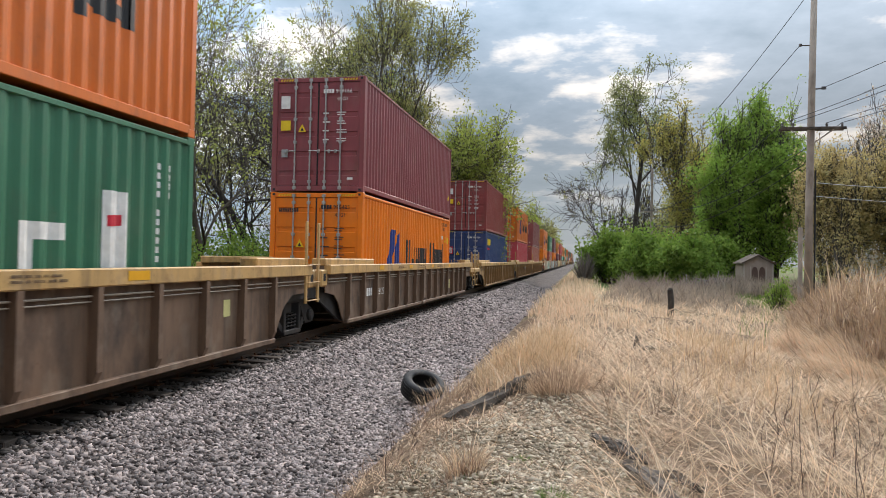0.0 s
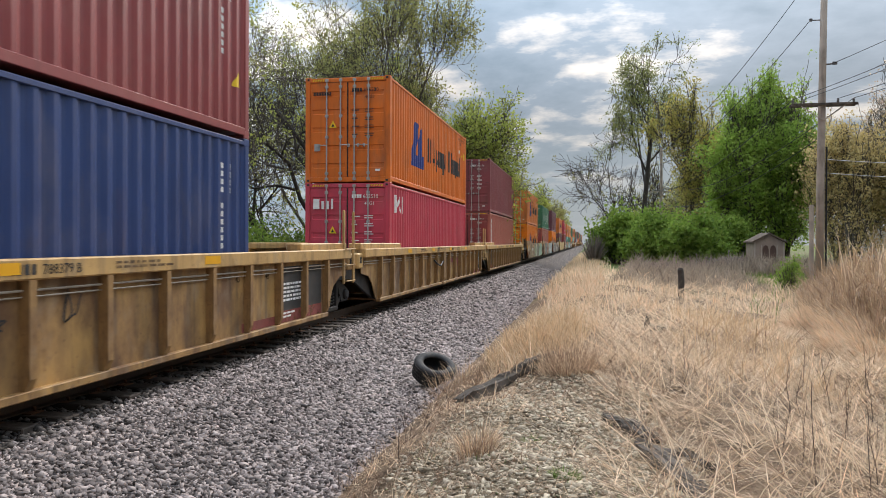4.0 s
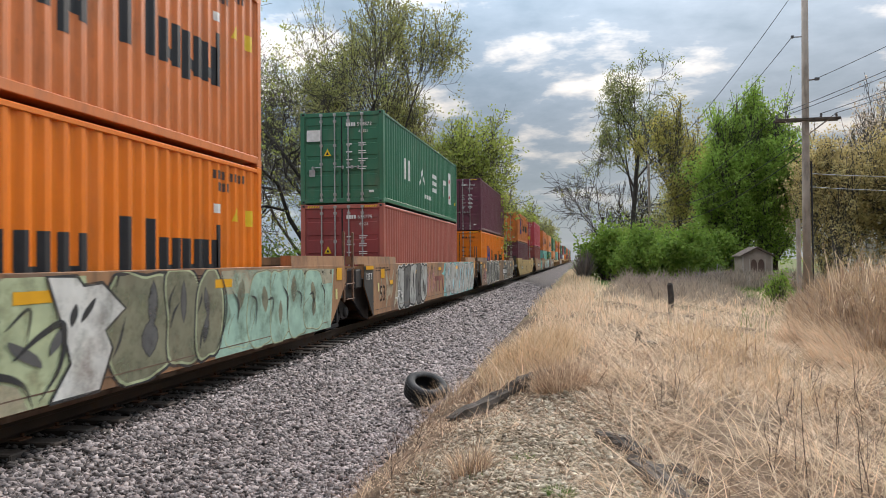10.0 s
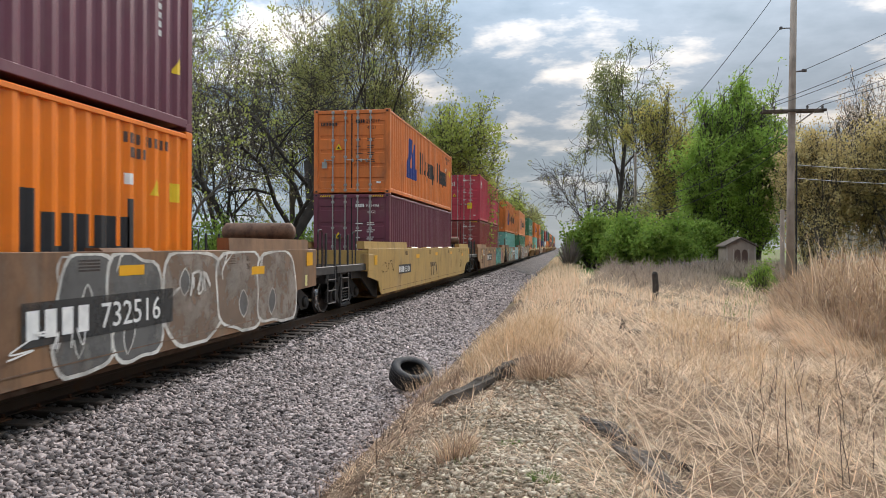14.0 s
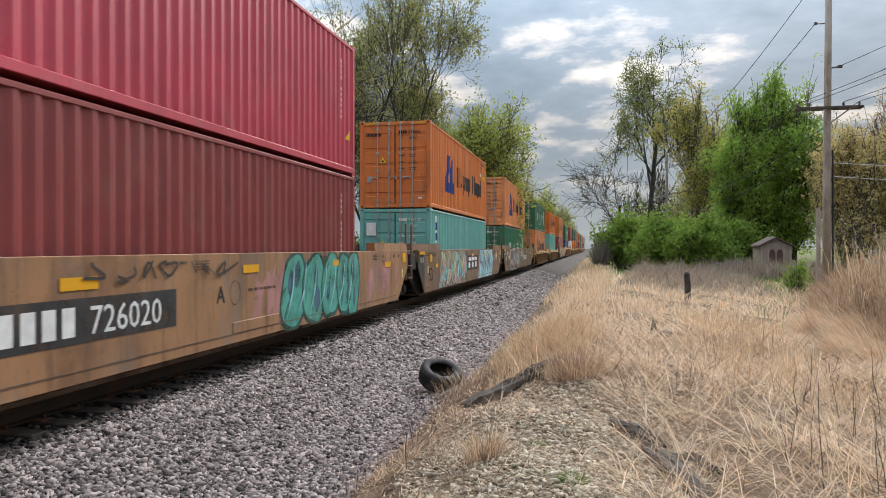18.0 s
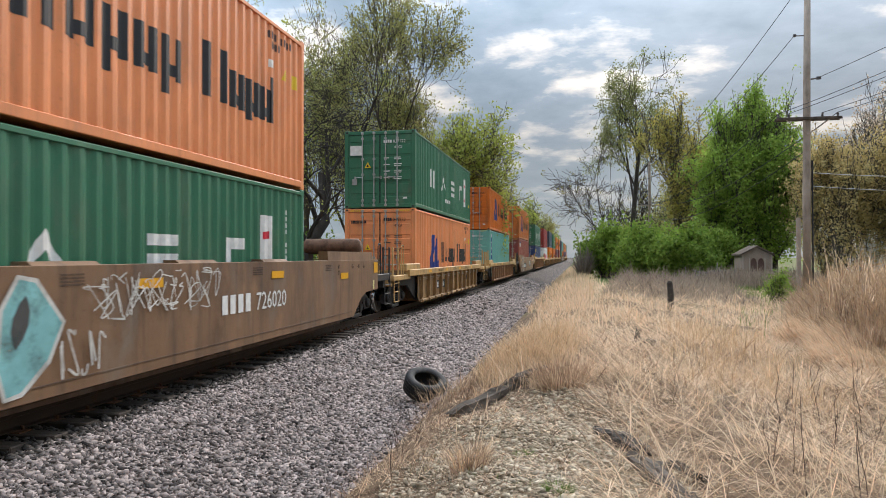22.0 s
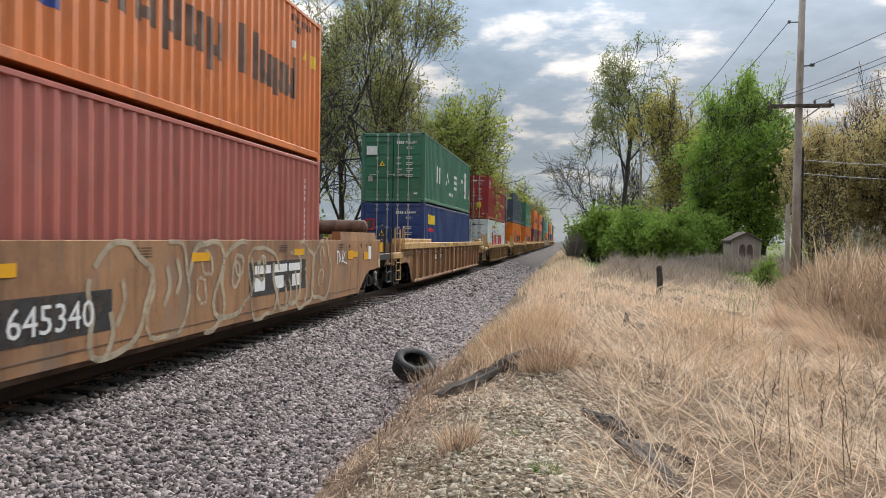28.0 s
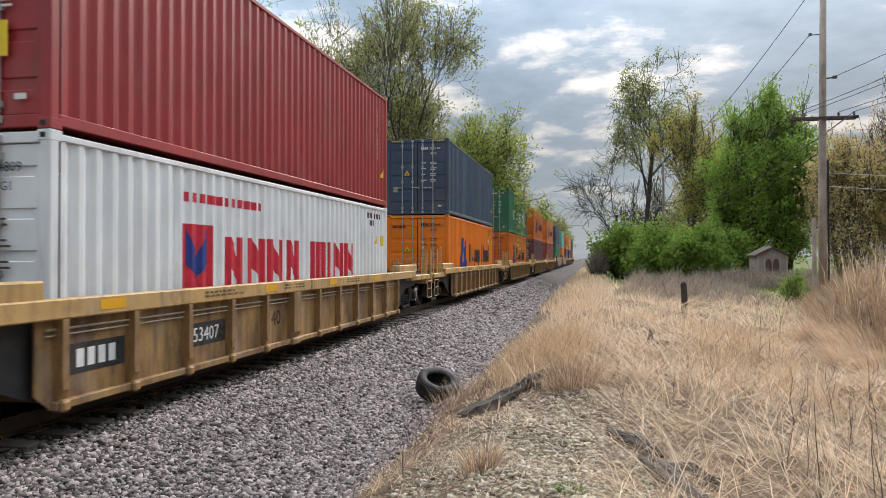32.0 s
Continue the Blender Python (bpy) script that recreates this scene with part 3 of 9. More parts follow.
def decal(shapes, m, sign=1, lift=0.003):
    """Paint on the corrugated side. Shapes: (y0, y1, low0, high0, low1, high1), each a band whose edges run straight from y0 to y1."""
    b = Build()
    for y0, y1, a0, b0, a1, b1 in shapes:
        ys = sorted({y0, y1, *[p[0] for p in WAVE if y0 < p[0] < y1]})
        v, f = [], []
        for y in ys:
            t = (y - y0) / (y1 - y0)
            x = sign * (SKIN - skin_depth(y) + lift)
            v += [(x, y, a0 + (a1 - a0) * t), (x, y, b0 + (b1 - b0) * t)]
        for i in range(len(ys) - 1):
            f.append((2 * i, 2 * i + 2, 2 * i + 3, 2 * i + 1))
        b.add(v, f)
    return b.mesh("marking", m)


def frame_mesh(h, m):
    b, w = Build(), WID / 2
    for x in (-w, w - 0.13):
        for y in (0.0, LEN - 0.13):
            b.bev(x, x + 0.13, y, y + 0.13, 0.0, h, 0.012)
    for s in (-1, 1):
        xs = sorted((s * w, s * (w - 0.05)))
        b.bev(*xs, 0.13, LEN - 0.13, 0.040, 0.16, 0.008)
        b.bev(*xs, 0.13, LEN - 0.13, h - 0.10, h - 0.035, 0.008)
    for y in (0.015, LEN - 0.115):
        b.bev(-w + 0.13, w - 0.13, y, y + 0.10, 0.02, 0.15, 0.008)
        b.bev(-w + 0.13, w - 0.13, y, y + 0.10, h - 0.13, h - 0.015, 0.008)
    return b.mesh("frame", m)


def casting_mesh(m):
    return Build().bev(-0.081, 0.081, -0.089, 0.089, -0.059, 0.059, 0.01).mesh("corner_casting", m)


# no opening is cut: a black slab stands for the shade inside the hole
def hole_mesh():
    return Build().bev(-0.032, 0.032, -0.004, 0.004, -0.026, 0.026, 0.002).mesh("casting_hole", M_BLACK)


def leaf_mesh(h, m, sign, ribs):
    """One door leaf, pressed with level ribs."""
    x0, x1 = 0.018, WID / 2 - 0.135
    z0, z1 = 0.16, h - 0.14
    rows = [(z0, 0.0), (z0 + 0.06, 0.0)]
    n = ribs
    step = (z1 - z0 - 0.12) / n
    for i in range(n):
        a = z0 + 0.06 + i * step
        rows += [(a + step * 0.36, 0.0), (a + step * 0.42, -0.038), (a + step * 0.58, -0.038), (a + step * 0.64, 0.0)]
    rows += [(z1 - 0.06, 0.0), (z1, 0.0)]
    b = Build()
    v, f = [], []
    xs = (x0, x0 + 0.05, x0 + 0.09, x1 - 0.09, x1 - 0.05, x1)
    for z, d in rows:
        for k, x in enumerate(xs):
            v.append((sign * x, 0.045 + (d if k in (2, 3) else 0.0) * -1.0 - 0.012, z))
    for i in range(len(rows) - 1):
        for k in range(5):
            f.append((6 * i + k, 6 * i + k + 1, 6 * i + 7 + k, 6 * i + 6 + k))
    b.add(v, f)
    b.box(*sorted((sign * x0, sign * x1)), 0.05, 0.075, z0, z1)
    return b.mesh("door", m)


def rod_mesh(h):
    b = Build()
    b.tube([(0, 0, 0.05), (0, 0, h - 0.04)], 0.021, 8)
    for z in (0.06, 0.22, 0.42 * h, 0.62 * h, h - 0.3, h - 0.12):
        b.bev(-0.045, 0.045, -0.02, 0.03, z, z + 0.075, 0.006)
    return b.mesh("lock_rod", STEEL)


def handle_mesh():
    b = Build()
    b.tube([(0, 0, 0), (0.10, -0.02, 0.012), (0.30, -0.02, 0.0)], 0.013, 6)
    b.bev(0.24, 0.29, -0.03, 0.03, -0.05, 0.04, 0.006)
    return b.mesh("handle", STEEL)


M_GASKET = mat("black_rubber_gasket", (0.015, 0.015, 0.015), rough=0.8, vary=0.2)
M_STRIPE = mat("warning_yellow", (0.75, 0.5, 0.02), rough=0.5, vary=0.1)
M_FADED = mat("faded_black_lettering", (0.09, 0.05, 0.04), rough=0.7, vary=0.2)


def words(name, text, size, m, parent, at, label=""):
    """Lettering as a thin mesh."""
    cu = bpy.data.curves.new(name, "FONT")
    cu.body, cu.size, cu.extrude, cu.align_x = text, size, 0.001, "LEFT"
    cu.resolution_u = 2
    tmp = bpy.data.objects.new(name, cu)
    scene.collection.objects.link(tmp)
    me = bpy.data.meshes.new_from_object(tmp)
    bpy.data.objects.remove(tmp)
    bpy.data.curves.remove(cu)
    me.materials.clear()
    me.materials.append(m)
    return part(name, me, m, parent, label, at)


def bars(name, rects, m, parent, y=-0.003, label=""):
    """Writing that stays plain bars on the door end: rects of x0, x1, z0, z1."""
    b = Build()
    for x0, x1, z0, z1 in rects:
        b.box(x0, x1, y - 0.002, y, z0, z1)
    return part(name, b, m, parent, label)


def container(colour, h, label, door_text="", style="", ribs=5, door_colour=None, door_word=None, placards=()):
    p = PAINT[colour]
    ob = thing("shipping_container", label, "shipping container", "containers on the train")
    part("frame", cached(("fr", h, colour), lambda: frame_mesh(h, p)), p, ob)
    for sx in (-1, 1):
        for y in (0.085, LEN - 0.085):
            for z in (0.055, h - 0.055):
                c = part("corner_casting", cached(("ca", colour), lambda: casting_mesh(p)), p, ob, at=pose(sx * (WID / 2 - 0.078), y, z))
                if y < 1:
                    part("casting_hole", cached("hole", hole_mesh), M_BLACK, c, at=pose(-sx * 0.01, -0.09, 0))
    for s in (1, -1):
        part("side_panel", cached(("si", h, colour, s), lambda: side_mesh(h, p, s)), p, ob)
    w = WID / 2
    part("roof", cached(("ro", h, colour), lambda: Build().box(-w + 0.05, w - 0.05, 0.1, LEN - 0.1, h - 0.05, h - 0.02).mesh("roof", p)), p, ob)
    part("floor", cached(("fl", colour), lambda: Build().box(-w + 0.05, w - 0.05, 0.1, LEN - 0.1, 0.06, 0.15).mesh("floor", p)), p, ob)
    part("end_wall", cached(("en", h, colour), lambda: Build().box(-w + 0.13, w - 0.13, LEN - 0.09, LEN - 0.06, 0.15, h - 0.13).mesh("end_wall", p)), p, ob)
    dp = PAINT[door_colour or colour]
    for s in (1, -1):
        door = part("door", cached(("do", h, door_colour or colour, s, ribs), lambda: leaf_mesh(h, dp, s, ribs)), dp, ob)
        for x in (0.20, 0.60):
            part("lock_rod", cached(("rod", h), lambda: rod_mesh(h)), STEEL, door, "galvanised lock rod", at=pose(s * x, 0.005, 0))
        for x in (0.22, 0.58):
            part("handle", cached("handle", handle_mesh), STEEL, door, "steel handle", at=pose(s * x, -0.02, 1.02, 0, 0, 0 if (x < 0.5) else 180))
    part("gasket", cached(("ga", h), lambda: Build().box(-0.016, 0.016, 0.02, 0.06, 0.16, h - 0.14).mesh("gasket", M_GASKET)), M_GASKET, ob)
    if h == HC:
        for side in (0, 1):
            def stripes():
                b = Build()
                x0 = -w + 0.2 if side == 0 else w - 0.62
                for k in range(6):
                    a = x0 + k * 0.072
                    b.prism([(a, h - 0.10), (a + 0.036, h - 0.10), (a + 0.066, h - 0.045), (a + 0.03, h - 0.045)], "y", 0.008, 0.013)
                return b.mesh("warning_stripe", M_STRIPE)
            part("warning_stripe", cached(("stripes", side), stripes), M_STRIPE, ob, "black and yellow height stripes")["kind"] = "stuff"
    return ob


def flat_bars(b, x0, z, n, width, height, gap):
    for k in range(n):
        b.box(x0 + k * (width + gap), x0 + k * (width + gap) + width, -0.012, -0.006, z, z + height)


def door_marks(ob, h, number, code, ink, mark=4, panel=True, triangle=True, badge=None, faded=False):
    """Numbers, weight tables and warning signs on the door end."""
    top = h - 0.42
    b = Build()
    flat_bars(b, 0.14, top, mark, 0.055, 0.10, 0.018)
    part("owner_mark", b, ink, ob)["kind"] = "stuff"
    words("number", number, 0.145, ink, ob, pose(0.46, -0.008, top, 90, 0, 0))
    words("type_code", code, 0.13, ink, ob, pose(0.50, -0.008, top - 0.19, 90, 0, 0))
    if panel:
        b = Build()
        rr = random.Random(number)
        for k in range(4):
            z = top - 0.52 - k * 0.22
            b.box(0.14, 0.14 + rr.uniform(0.14, 0.24), -0.01, -0.004, z, z + 0.032)
            b.box(0.50, 0.50 + rr.uniform(0.20, 0.27), -0.01, -0.004, z + 0.025, z + 0.048)
            b.box(0.50, 0.50 + rr.uniform(0.20, 0.27), -0.01, -0.004, z - 0.035, z - 0.012)
        part("weight_table", b, M_FADED if faded else ink, ob)["kind"] = "stuff"
    if triangle:
        z = h * 0.52
        t = part("warning_sign", Build().prism([(-0.52, z), (-0.30, z), (-0.41, z + 0.20)], "y", -0.012, -0.006), M_STRIPE, ob, "yellow warning triangle")
        part("sign_mark", Build().prism([(-0.455, z + 0.03), (-0.365, z + 0.03), (-0.41, z + 0.12)], "y", -0.015, -0.0125), M_BLACK, t)
    bb = Build()
    bb.box(-0.95, -0.78, -0.012, -0.006, h * 0.30, h * 0.30 + 0.2)
    part("consolidated_plate", bb, STEEL, ob, "grey metal data plate")
    part("label", Build().box(0.80, 0.94, -0.012, -0.006, 0.30, 0.36), M_LETTER, ob, "small white label")
    if badge:
        for name, mtl, lab, (x0, x1, z0, z1) in badge:
            part(name, Build().box(x0, x1, -0.014, -0.008, z0, z1), mtl, ob, lab)


def lloyd_marks(ob, h, ink, low=False, worn=False):
    """A slanted blue emblem of two blades and a row of dark blocks and strokes."""
    z0, z1 = 0.72, 2.10
    zm = z0 + 0.42
    blade = [(2.40, 2.55, z0, z0 + 0.05, z0, z0 + 0.42), (2.55, 2.90, z0, z0 + 0.42, z0, z1), (2.90, 3.10, z0, z1, z0, z1), (3.10, 3.45, zm + 0.1, z1, z1 - 0.1, z1)]
    foot = [(3.10, 3.28, z0, zm - 0.05, z0, zm - 0.05)]
    mast = [(3.32, 3.52, z0, zm + 0.25, z0, z1 - 0.3), (3.52, 3.92, z0, z1 - 0.25, z0, z1), (3.92, 4.12, z0, zm, z0, zm + 0.0)]
    part("emblem", decal(blade + foot, M_BLUE), M_BLUE, ob, "blue slanted blade emblem")
    part("emblem_blade", decal(mast, M_BLUE), M_BLUE, ob, "blue slanted blade emblem")
    lo, hi, cap = 1.05, 1.63, 1.86
    sh = [(4.72, 4.92, lo, cap, lo, cap), (5.12, 5.32, lo, cap, lo, cap)]
    for y, drop in ((5.46, 0.0), (6.06, 0.2), (6.70, 0.0), (7.30, 0.2), (9.18, 0.0), (9.74, 0.1), (10.24, 0.0)):
        sh += [(y, y + 0.17, lo - drop, hi, lo - drop, hi), (y + 0.17, y + 0.31, lo + 0.06, lo + 0.22, lo + 0.06, lo + 0.22), (y + 0.31, y + 0.48, lo, hi, lo, hi)]
    sh += [(8.35, 8.55, lo, cap, lo, cap), (8.88, 9.05, lo, cap, lo, cap), (10.66, 10.82, lo, cap, lo, cap)]
    part("brand_stroke", decal(sh, M_WORN if worn else ink), ink, ob, "row of dark painted blocks and strokes")["kind"] = "stuff"
    bb = Build()
    flat_bars(bb, -0.98, h - 0.50, 11, 0.036, 0.095, 0.012)
    part("brand_mark", bb, M_BLACK, ob)["kind"] = "stuff"


def wide_marks(ob, z0, size, ink, small=True):
    """Four widely spaced white painted blocks."""
    s = []
    for k, y in enumerate((2.6, 4.78, 7.0, 9.02)):
        a, c = z0, z0 + size
        if k == 0:
            s += [(y, y + 0.22, a, c, a, c), (y + 0.5, y + 0.72, a, c, a, c)]
        elif k == 1:
            s += [(y, y + 0.40, a, a + 0.12, c - 0.22, c), (y + 0.40, y + 0.80, c - 0.22, c, a, a + 0.12)]
        elif k == 2:
            s += [(y, y + 0.66, q, q + 0.15, q, q + 0.15) for q in (a, a + 0.255, a + 0.51)]
        else:
            s += [(y, y + 0.22, a, c, a, c), (y + 0.22, y + 0.66, c - 0.18, c, c - 0.18, c)]
    s.append((10.30, 10.72, z0 - 0.22, z0 + size + 0.42, z0 - 0.22, z0 + size + 0.42))
    if small:
        s += [(5.62 + 0.105 * k, 5.70 + 0.105 * k, z0 - 0.36, z0 - 0.22, z0 - 0.36, z0 - 0.22) for k in range(11)]
    part("brand_block", decal(s, ink), ink, ob, "large white painted blocks")["kind"] = "stuff"
    for k in (0.0, 0.66):
        part("red_bar", decal([(10.37, 10.64, z0 + k, z0 + k + 0.13, z0 + k + 0.02, z0 + k + 0.15)], M_REDL, 1, 0.006), M_REDL, ob, "red bar on a white panel")


def far_end_marks(ob, h, ink):
    """Number near the far end of the side, and its stickers: level on the orange ones, upright on the others."""
    if ink is M_BLACK:
        s = []
        for z, y, n in ((h - 0.34, 10.6, 11), (h - 0.52, 10.7, 4)):
            for k in range(n):
                if k != 4:
                    s.append((y + 0.09 * k, y + 0.09 * k + 0.06, z, z + 0.13, z, z + 0.13))
        part("side_number", decal(s, M_FADED), M_FADED, ob)["kind"] = "stuff"
        part("side_sticker", decal([(10.62, 10.76, h - 0.86, h - 0.72, h - 0.86, h - 0.72)], M_LETTER), M_LETTER, ob, "small white sticker")
        part("side_sticker", decal([(11.18, 11.29, h - 0.96, h - 0.955, h - 0.96, h - 0.74), (11.29, 11.40, h - 0.96, h - 0.74, h - 0.96, h - 0.955)], M_STRIPE), M_STRIPE, ob, "yellow warning triangle")
        part("side_sticker", decal([(11.66, 11.86, h - 1.02, h - 0.76, h - 1.02, h - 0.76)], M_STRIPE), M_STRIPE, ob, "yellow height sticker")
        return
    s = [(11.37, 11.45, h - 0.52 - 0.12 * k, h - 0.44 - 0.12 * k, h - 0.52 - 0.12 * k, h - 0.44 - 0.12 * k) for k in range(11) if k != 4]
    s += [(11.60, 11.67, h - 0.52 - 0.12 * k, h - 0.44 - 0.12 * k, h - 0.52 - 0.12 * k, h - 0.44 - 0.12 * k) for k in range(4)]
    part("side_number", decal(s, ink), ink, ob)["kind"] = "stuff"
    t = [(11.70, 11.86, 0.75, 0.78, 0.75, 0.99)]
    part("side_sticker", decal(t, M_STRIPE), M_STRIPE, ob, "yellow warning sticker")


def sideframe_mesh():
    """Cast truck side frame: arch, two pedestals, a window for the springs."""
    b = Build()
    for s in (-1, 1):
        b.prism([(s * 1.12, 0.52), (s * 1.12, 0.28), (s * 0.98, 0.26), (s * 0.72, 0.26), (s * 0.62, 0.36), (s * 0.40, 0.70), (s * 0.40, 0.82), (s * 0.78, 0.66)], "x", -0.07, 0.07)
        b.prism([(s * 0.86, 0.44), (s * 0.74, 0.52), (s * 0.36, 0.24), (s * 0.36, 0.13)], "x", -0.06, 0.06)
        b.bev(-0.09, 0.09, s * 0.36 - 0.05, s * 0.36 + 0.05, 0.16, 0.80, 0.012)
    b.bev(-0.09, 0.09, -0.42, 0.42, 0.70, 0.84, 0.015)
    b.bev(-0.10, 0.10, -0.40, 0.40, 0.11, 0.20, 0.015)
    return b.mesh("side_frame", M_DARK)


def springs_mesh():
    b = Build()
    for y in (-0.17, 0.0, 0.17):
        pts = [(0.075 * math.cos(a), y + 0.075 * math.sin(a), 0.20 + 0.30 * i / 40) for i, a in enumerate(np.linspace(0, 9 * math.pi, 41))]
        b.tube(pts, 0.016, 5, caps=False)
    return b.mesh("spring", M_WHEEL, True)


def wheelset_mesh():
    b = Build()
    b.lathe([(-0.80, 0.07), (0.80, 0.07)], (0, 0, 0), "x", 12)
    for s in (-1, 1):
        prof = [(0.665, 0.10), (0.665, 0.12), (0.70, 0.14), (0.715, 0.33), (0.672, 0.36), (0.672, 0.447), (0.69, 0.452), (0.712, 0.424), (0.812, 0.418), (0.812, 0.36), (0.765, 0.335), (0.75, 0.15), (0.79, 0.12), (0.79, 0.09)]
        b.lathe([(s * a, r) for a, r in prof], (0, 0, 0), "x", 32)
        b.tube([(s * 0.80, 0, 0), (s * 1.13, 0, 0)], 0.075, 10)
    return b.mesh("wheelset", M_WHEEL, True)


def rim_mesh(s):
    return Build().lathe([(s * 0.700, 0.4255), (s * 0.714, 0.4265), (s * 0.806, 0.4215), (s * 0.8135, 0.405), (s * 0.8135, 0.385)], (0, 0, 0), "x", 40, False).mesh("tread", M_TREAD, True)


WHEELS = []
RIBS = {}


def truck(car, y):
    """A two-axle truck under the car, with turning wheelsets."""
    root = part("truck", cached("bolster", lambda: Build().bev(-1.0, 1.0, -0.16, 0.16, 0.50, 0.72, 0.02).bev(-0.9, 0.9, -0.95, -0.89, 0.34, 0.44, 0.01).bev(-0.9, 0.9, 0.89, 0.95, 0.34, 0.44, 0.01).mesh("truck", M_DARK)), M_DARK, car, "dark oily cast-steel truck", at=pose(0, y, 0))
    for s in (-1, 1):
        part("side_frame", cached("sideframe", sideframe_mesh), M_DARK, root, at=pose(s * 1.0, 0, 0))
        part("spring", cached("springs", springs_mesh), M_WHEEL, root, at=pose(s * 1.0, 0, 0))
        for q in (-0.89, 0.89):
            part("bearing", cached("bearing", lambda: Build().lathe([(-0.10, 0.10), (-0.08, 0.12), (0.07, 0.12), (0.10, 0.09), (0.11, 0.0)], (0, 0, 0), "x", 16).mesh("bearing", M_DARK)), M_DARK, root, at=pose(s * 1.05, q, 0.42, 0, 0, 0 if s > 0 else 180))
    for q in (-0.89, 0.89):
        w = part("wheelset", cached("wheelset", wheelset_mesh), M_WHEEL, car, "steel wheels with bright worn treads", at=pose(0, y + q, 0.419))
        for s in (-1, 1):
            part("tread", cached(("rim", s), lambda: rim_mesh(s)), M_TREAD, w)
        WHEELS.append((w, car, y + q))
    return root


def ladder(car, m, x, y, z0, z1, rungs, width=0.42, face="x"):
    """Grab irons between two stiles, on the side or the end of a car."""
    b = Build()
    if face == "x":
        for q in (0, width):
            b.bev(x - 0.012, x + 0.012, y + q - 0.025, y + q + 0.025, z0, z1, 0.004)
        for k in range(rungs):
            z = z0 + 0.06 + (z1 - z0 - 0.12) * k / max(1, rungs - 1)
            b.tube([(x, y, z), (x + 0.05, y + 0.02, z), (x + 0.05, y + width - 0.02, z), (x, y + width, z)], 0.011, 6)
    part("ladder", b, m, car)


def stanchion(car, m, x, y, z0, z1, along=0.26):
    b = Build()
    b.tube([(x, y, z0), (x, y, z1 - 0.06), (x, y + 0.05, z1), (x, y + along - 0.05, z1), (x, y + along, z1 - 0.06), (x, y + along, z0)], 0.017, 6)
    part("grab_rail", b, m, car)


def end_profile(kind, reach, coupled, front, sill):
    """The outline of the side wall past the container's end: (distance outwards, height), from below to the top."""
    if sill < 1.3:
        return [(0.22, 0.16), (0.40, 0.30), (0.40, sill - 0.18)]
    if kind == "smooth":
        if coupled and front:
            return [(reach - 3.92, 0.265), (reach - 3.74, 0.36), (reach - 3.53, 0.65), (reach - 2.80, 0.77), (reach - 2.5, 0.80), (reach - 2.5, sill)]
        if coupled:
            return [(reach - 3.5, 0.265), (reach - 3.3, 0.40), (reach - 2.9, 0.66), (reach - 2.5, 0.77), (reach - 1.5, 0.80), (reach - 1.5, sill)]
        if front:
            return [(2.10, 0.265), (2.21, 0.32), (2.87, 1.02), (2.87, sill)]
        return [(2.55, 0.265), (2.78, 0.42), (3.45, 1.0), (3.54, 1.1), (3.54, sill)]
    if coupled and front and reach > 5.75:
        return [(1.68, 0.16), (1.85, 0.28), (2.12, 0.55), (2.44, 0.70), (2.95, 0.81), (3.85, 0.83), (3.85, sill - 0.18)]
    if coupled:
        return [(reach - 2.95, 0.16), (reach - 2.77, 0.27), (reach - 2.52, 0.61), (reach - 2.28, 0.79), (reach - 1.92, 0.85), (reach - 1.25, 0.80), (reach - 1.25, sill - 0.18)]
    if front:
        return [(1.78, 0.16), (1.93, 0.28), (2.2, 0.62), (2.48, 0.80), (3.05, 0.88), (3.05, sill - 0.18)]
    if kind == "umber":
        return [(2.35, 0.16), (2.55, 0.33), (2.82, 0.70), (3.2, 0.90), (3.9, 0.92), (3.9, sill - 0.18)]
    return [(2.95, 0.16), (3.15, 0.33), (3.42, 0.70), (3.8, 0.88), (4.2, 0.89), (4.2, sill - 0.18)]


